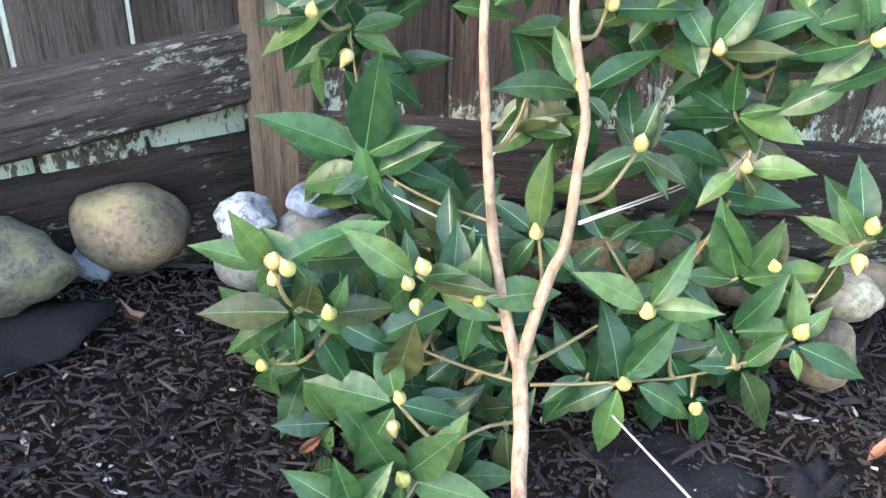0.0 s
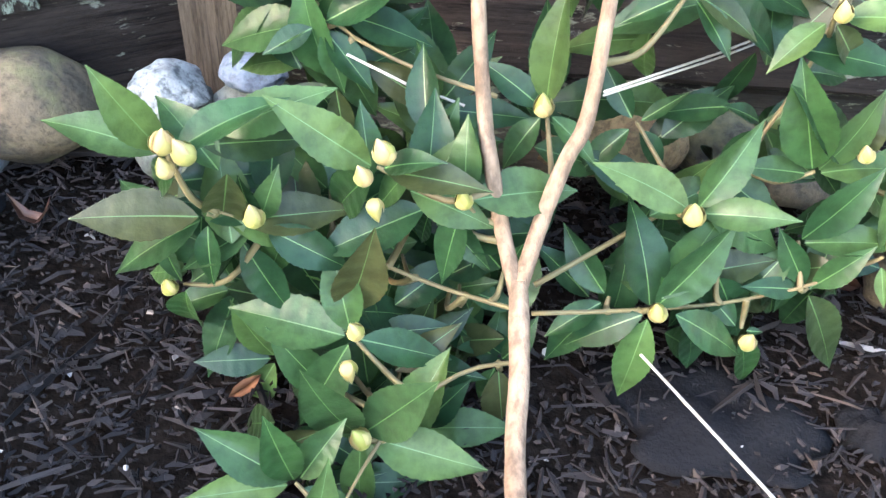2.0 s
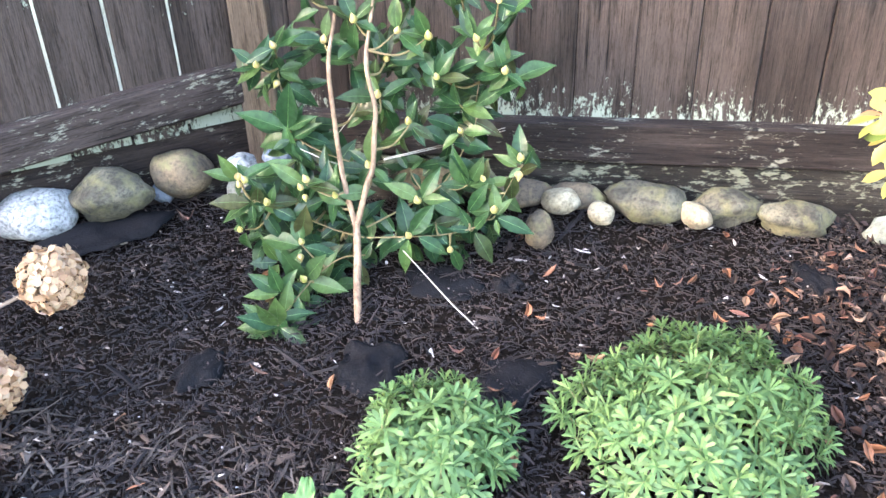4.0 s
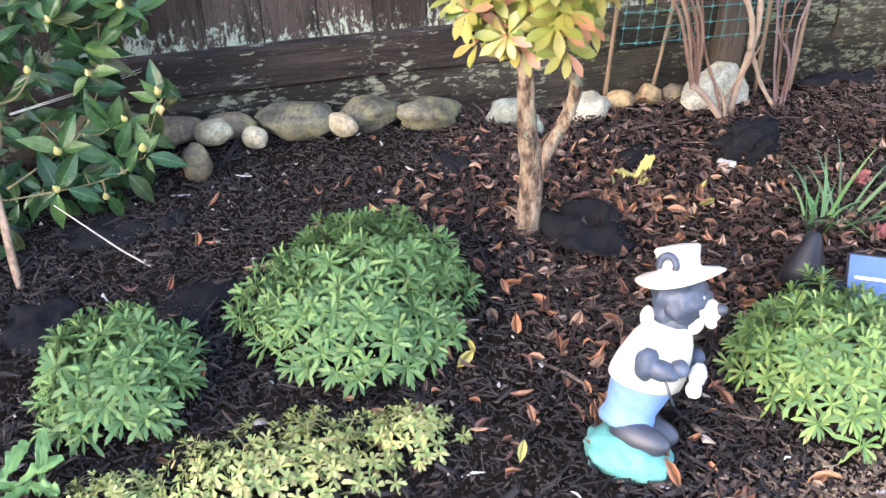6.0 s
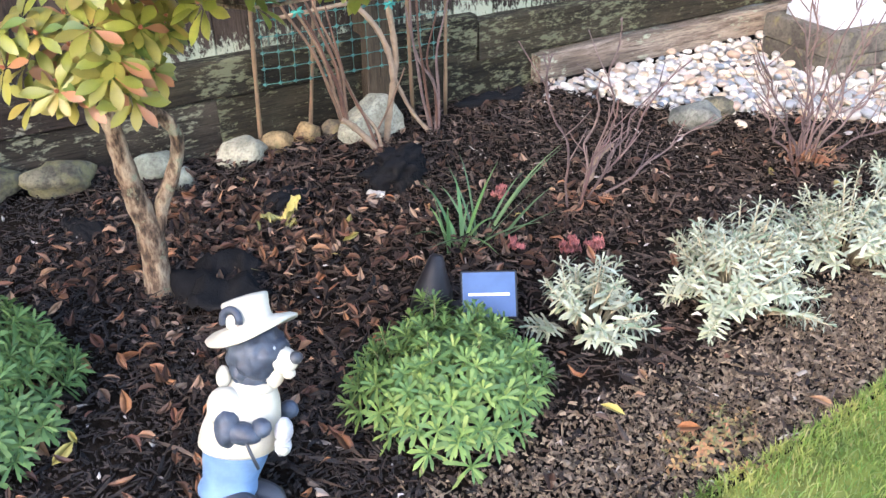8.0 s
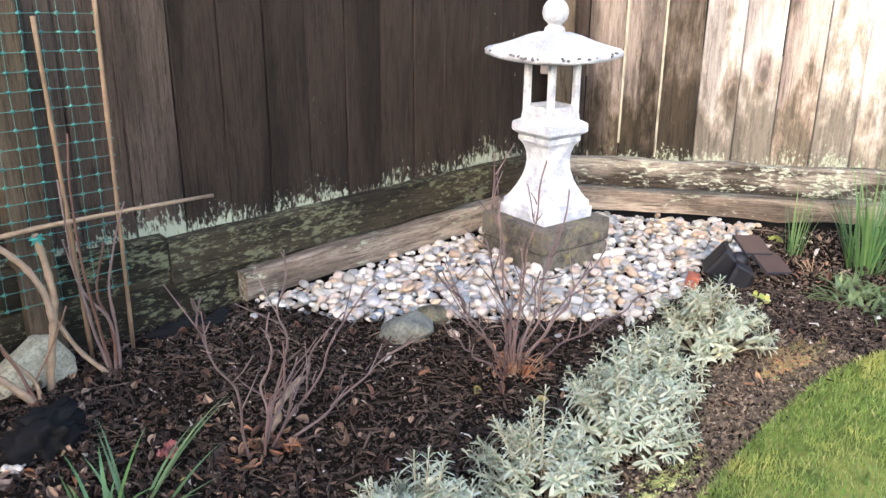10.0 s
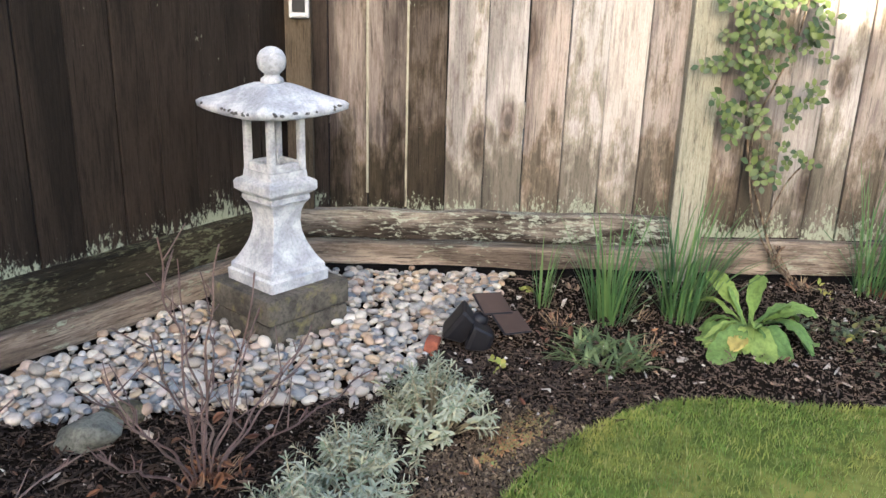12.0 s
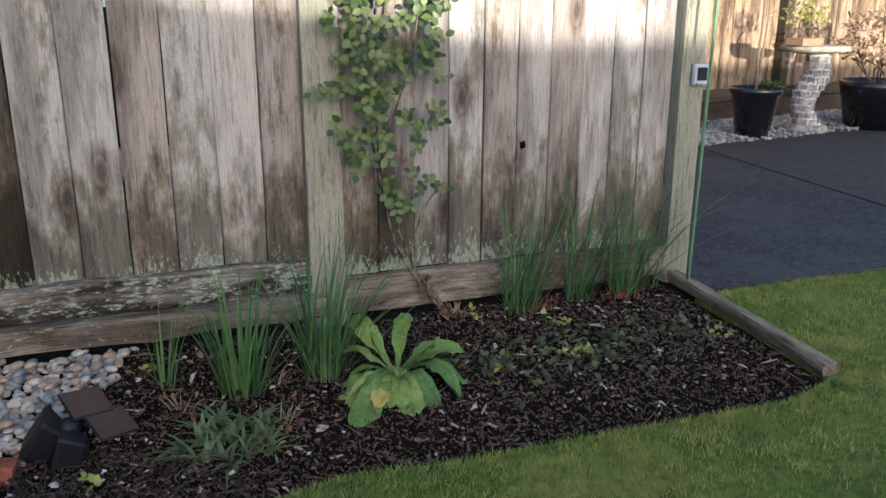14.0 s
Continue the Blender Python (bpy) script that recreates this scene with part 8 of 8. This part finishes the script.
def build_pot():
    g = thing("plant_pot", 9.53, -1.17, 0.018, "large glossy black pot with a thin-stemmed young tree", "pot")
    bm = bmesh.new()
    lathe(bm, [(0.120, 0.0), (0.135, 0.012), (0.130, 0.05), (0.140, 0.06), (0.185, 0.34), (0.205, 0.36), (0.208, 0.395), (0.195, 0.40), (0.18, 0.36), (0.0005, 0.35)], 28)
    part("pot", bm, tint("glossy_black_glaze", [(0.006, 0.006, 0.008), (0.010, 0.010, 0.012)], 0.18, 0.5, 30, 0.15, "noise", 0.0), g)
    for k, line in enumerate(([(-0.02, 0.0, 0.33), (0.0, 0.01, 0.60), (0.04, 0.0, 0.95), (0.10, 0.0, 1.5)], [(0.0, 0.0, 0.33), (0.03, -0.02, 0.6), (0.06, -0.04, 0.95), (0.05, -0.03, 1.4)])):
        bm = bmesh.new()
        tube(bm, smooth_line(line, 4), [0.013, *[0.010] * 11, 0.006] if k == 0 else 0.008, 8)
        part("stem", bm, M_TAN, g)
    rng = random.Random(3)
    pts = [(Vector((rng.gauss(0.06, 0.08), rng.gauss(-0.10, 0.06), 0.39 + rng.uniform(0, 0.05))), Vector((0, -0.3, 0.3))) for _ in range(60)]
    tagged(leafy(g, "trailing_plant", pts, 0.035, M_VINE, 30, 0.6), kind="stuff")


def build_pedestal():
    g = thing("stone_pedestal", 9.98, -1.65, 0.018, "twisted pale stone pedestal with a round table top", "pedestal")
    white = rock("grey_mosaic_stone", (0.40, 0.38, 0.36), (0.20, 0.185, 0.175), 0.4)
    grout = rock("white_mosaic_joint", (0.66, 0.64, 0.61), (0.48, 0.46, 0.44), 0.1)
    bm = bmesh.new()
    lathe(bm, [(0.165, 0.0), (0.172, 0.015), (0.170, 0.045), (0.155, 0.058), (0.12, 0.062)], 28)
    part("base", bm, white, g)
    sway = lambda z: Vector((0.20, -0.98, 0)) * (0.05 * math.sin(z * 10.5 + 2.3))  # noqa: E731
    bm = bmesh.new()
    n, rings = 16, []
    for i in range(25):
        z = 0.055 + 0.60 * i / 24
        r = 0.100 + 0.012 * math.sin(z * 17 + 1)
        rings.append([bm.verts.new(sway(z) + Vector((r * math.cos(2 * math.pi * k / n), r * math.sin(2 * math.pi * k / n), z))) for k in range(n)])
    for a, b in zip(rings, rings[1:]):
        for k in range(n):
            bm.faces.new((a[k], a[(k + 1) % n], b[(k + 1) % n], b[k]))
    column = part("column", bm, grout, g)
    rng = random.Random(5)
    me = None
    for row in range(10):
        z = 0.085 + row * 0.058
        for k in range(9):
            a = 2 * math.pi * (k / 9 + row * 0.035)
            r = 0.100 + 0.012 * math.sin(z * 17 + 1)
            p = sway(z) + Vector((r * math.cos(a), r * math.sin(a), z))
            if me is None:
                bm = bmesh.new()
                block(bm, -0.012, -0.031, -0.025, 0.004, 0.031, 0.025, 0.003)
                me = bpy.data.meshes.new("stone_tile")
                bm.to_mesh(me)
                bm.free()
                me.materials.append(white)
            ob = part("stone_tile", me, white, column)
            ob.matrix_basis = Matrix.Translation(p) @ pose(0, 0, 0, rng.uniform(-12, 12), rng.uniform(-14, 14), math.degrees(a) + rng.uniform(-6, 6))
    bm = bmesh.new()
    lathe(bm, [(0.10, 0.645), (0.24, 0.665), (0.268, 0.680), (0.272, 0.700), (0.262, 0.712), (0.10, 0.716)], 36)
    part("tabletop", bm, rock("tan_stone_top", (0.48, 0.42, 0.30), (0.28, 0.24, 0.17), 0.3), g, "round tan stone top")
    b = thing("bonsai", 9.86, -1.54, 0.736, "small yellow-leaved bonsai in a brown tray", "bonsai", turn=-47)
    bm = bmesh.new()
    block(bm, -0.125, -0.085, 0.0, 0.125, 0.085, 0.060, 0.008, 2)
    part("tray", bm, tint("brown_glazed_tray", [(0.24, 0.14, 0.08), (0.30, 0.19, 0.11)], 0.5, 0.4, 30, 0.25, "noise", 0.1), b, smooth=False)
    bm = bmesh.new()
    tube(bm, smooth_line([(-0.06, 0, 0.055), (-0.03, 0.01, 0.12), (0.03, 0, 0.18), (0.05, 0.0, 0.26)], 4), 0.010, 8)
    part("trunk", bm, M_TREEBARK, b)
    pts = [(Vector((rng.gauss(0.0, 0.11), rng.gauss(0, 0.08), 0.20 + rng.uniform(0, 0.14))), Vector((0, 0, 0.4))) for _ in range(80)]
    leafy(b, "crown", pts, 0.035, tint("yellow_bonsai_leaves", [(0.42, 0.40, 0.10), (0.30, 0.34, 0.09), (0.50, 0.40, 0.12)], 0.5, 0.3, 30, 0.2, "piece", 0.0, through_light=0.3), 31, 0.6)


def build_far_shrubs():
    g = thing("brown_shrub", 10.35, -2.25, 0.0, "shrub with withered tan-brown leaves beyond the driveway", "shrub")
    rng = random.Random(15)
    for k in range(7):
        bm = bmesh.new()
        tube(bm, smooth_line([(0, 0, 0.38), (rng.uniform(-0.2, 0.2), rng.uniform(-0.2, 0.2), 0.5), (rng.uniform(-0.45, 0.4), rng.uniform(-0.4, 0.4), rng.uniform(0.6, 1.0))], 4), 0.007, 6)
        part("branch", bm, M_TREEBARK, g)
    pts = []
    for k in range(300):
        v = Vector((rng.gauss(0, 1), rng.gauss(0, 1), rng.gauss(0, 1))).normalized() * rng.uniform(0.6, 1)
        pts.append((Vector((v.x * 0.50 - 0.05, v.y * 0.42, v.z * 0.26 + 0.80)), v))
    leafy(g, "crown", pts, 0.050, tint("withered_leaves", [(0.36, 0.22, 0.13), (0.46, 0.31, 0.20), (0.26, 0.15, 0.09), (0.55, 0.40, 0.27)], 0.7, 0.2, 30, 0.25, "piece", 0.0, through_light=0.2), 33, 0.6)
    bm = bmesh.new()
    lathe(bm, [(0.22, 0.0), (0.30, 0.36), (0.32, 0.42), (0.30, 0.43), (0.28, 0.39), (0.0005, 0.38)], 28)
    part("pot", bm, bpy.data.materials["glossy_black_glaze"], g, "dark glazed pot")
    h = thing("conifer_shrub", 9.55, -0.55, 0.0, "loose green conifer shrub behind the gate post", "shrub")
    bm = bmesh.new()
    tube(bm, [(0, 0, 0), (0.02, 0, 0.5), (0, 0.02, 0.9)], [0.015, 0.012, 0.005], 7)
    part("trunk", bm, M_TREEBARK, h)
    pts = []
    for k in range(260):
        z = rng.uniform(0.12, 0.84)
        r = 0.16 * math.sqrt(rng.random()) * (1.15 - z * 0.6)
        a = rng.uniform(0, 6.28)
        pts.append((Vector((math.cos(a) * r, math.sin(a) * r, z)), Vector((math.cos(a), math.sin(a), 0.3))))
    leafy(h, "crown", pts, 0.045, tint("conifer_sprays", [(0.09, 0.15, 0.05), (0.16, 0.22, 0.08), (0.20, 0.20, 0.08)], 0.7, 0.2, 30, 0.25, "piece", 0.0), 35, 0.25, 0.0)


build_far_fence()
build_gravel()
build_pot()
build_pedestal()
build_far_shrubs()


def build_green_stake():
    bm = bmesh.new()
    pts = [Vector((5.51, -0.56, 0)).lerp(Vector((5.525, -0.58, 1.75)), k / 12) + Vector((0.004 * noise.noise(Vector((k * 0.7, 0, 0))), 0, 0)) for k in range(13)]
    tube(bm, pts, [0.0068 if k % 2 else 0.006 for k in range(13)], 8)
    ob = part("garden_stake", bm, tint("green_plastic_coat", [(0.08, 0.16, 0.08), (0.11, 0.20, 0.10)], 0.5, 0.4, 40, 0.25, "noise", 0.1))
    tagged(ob, "thin green plastic-coated stake beside the gate post", "stake")


build_green_stake()
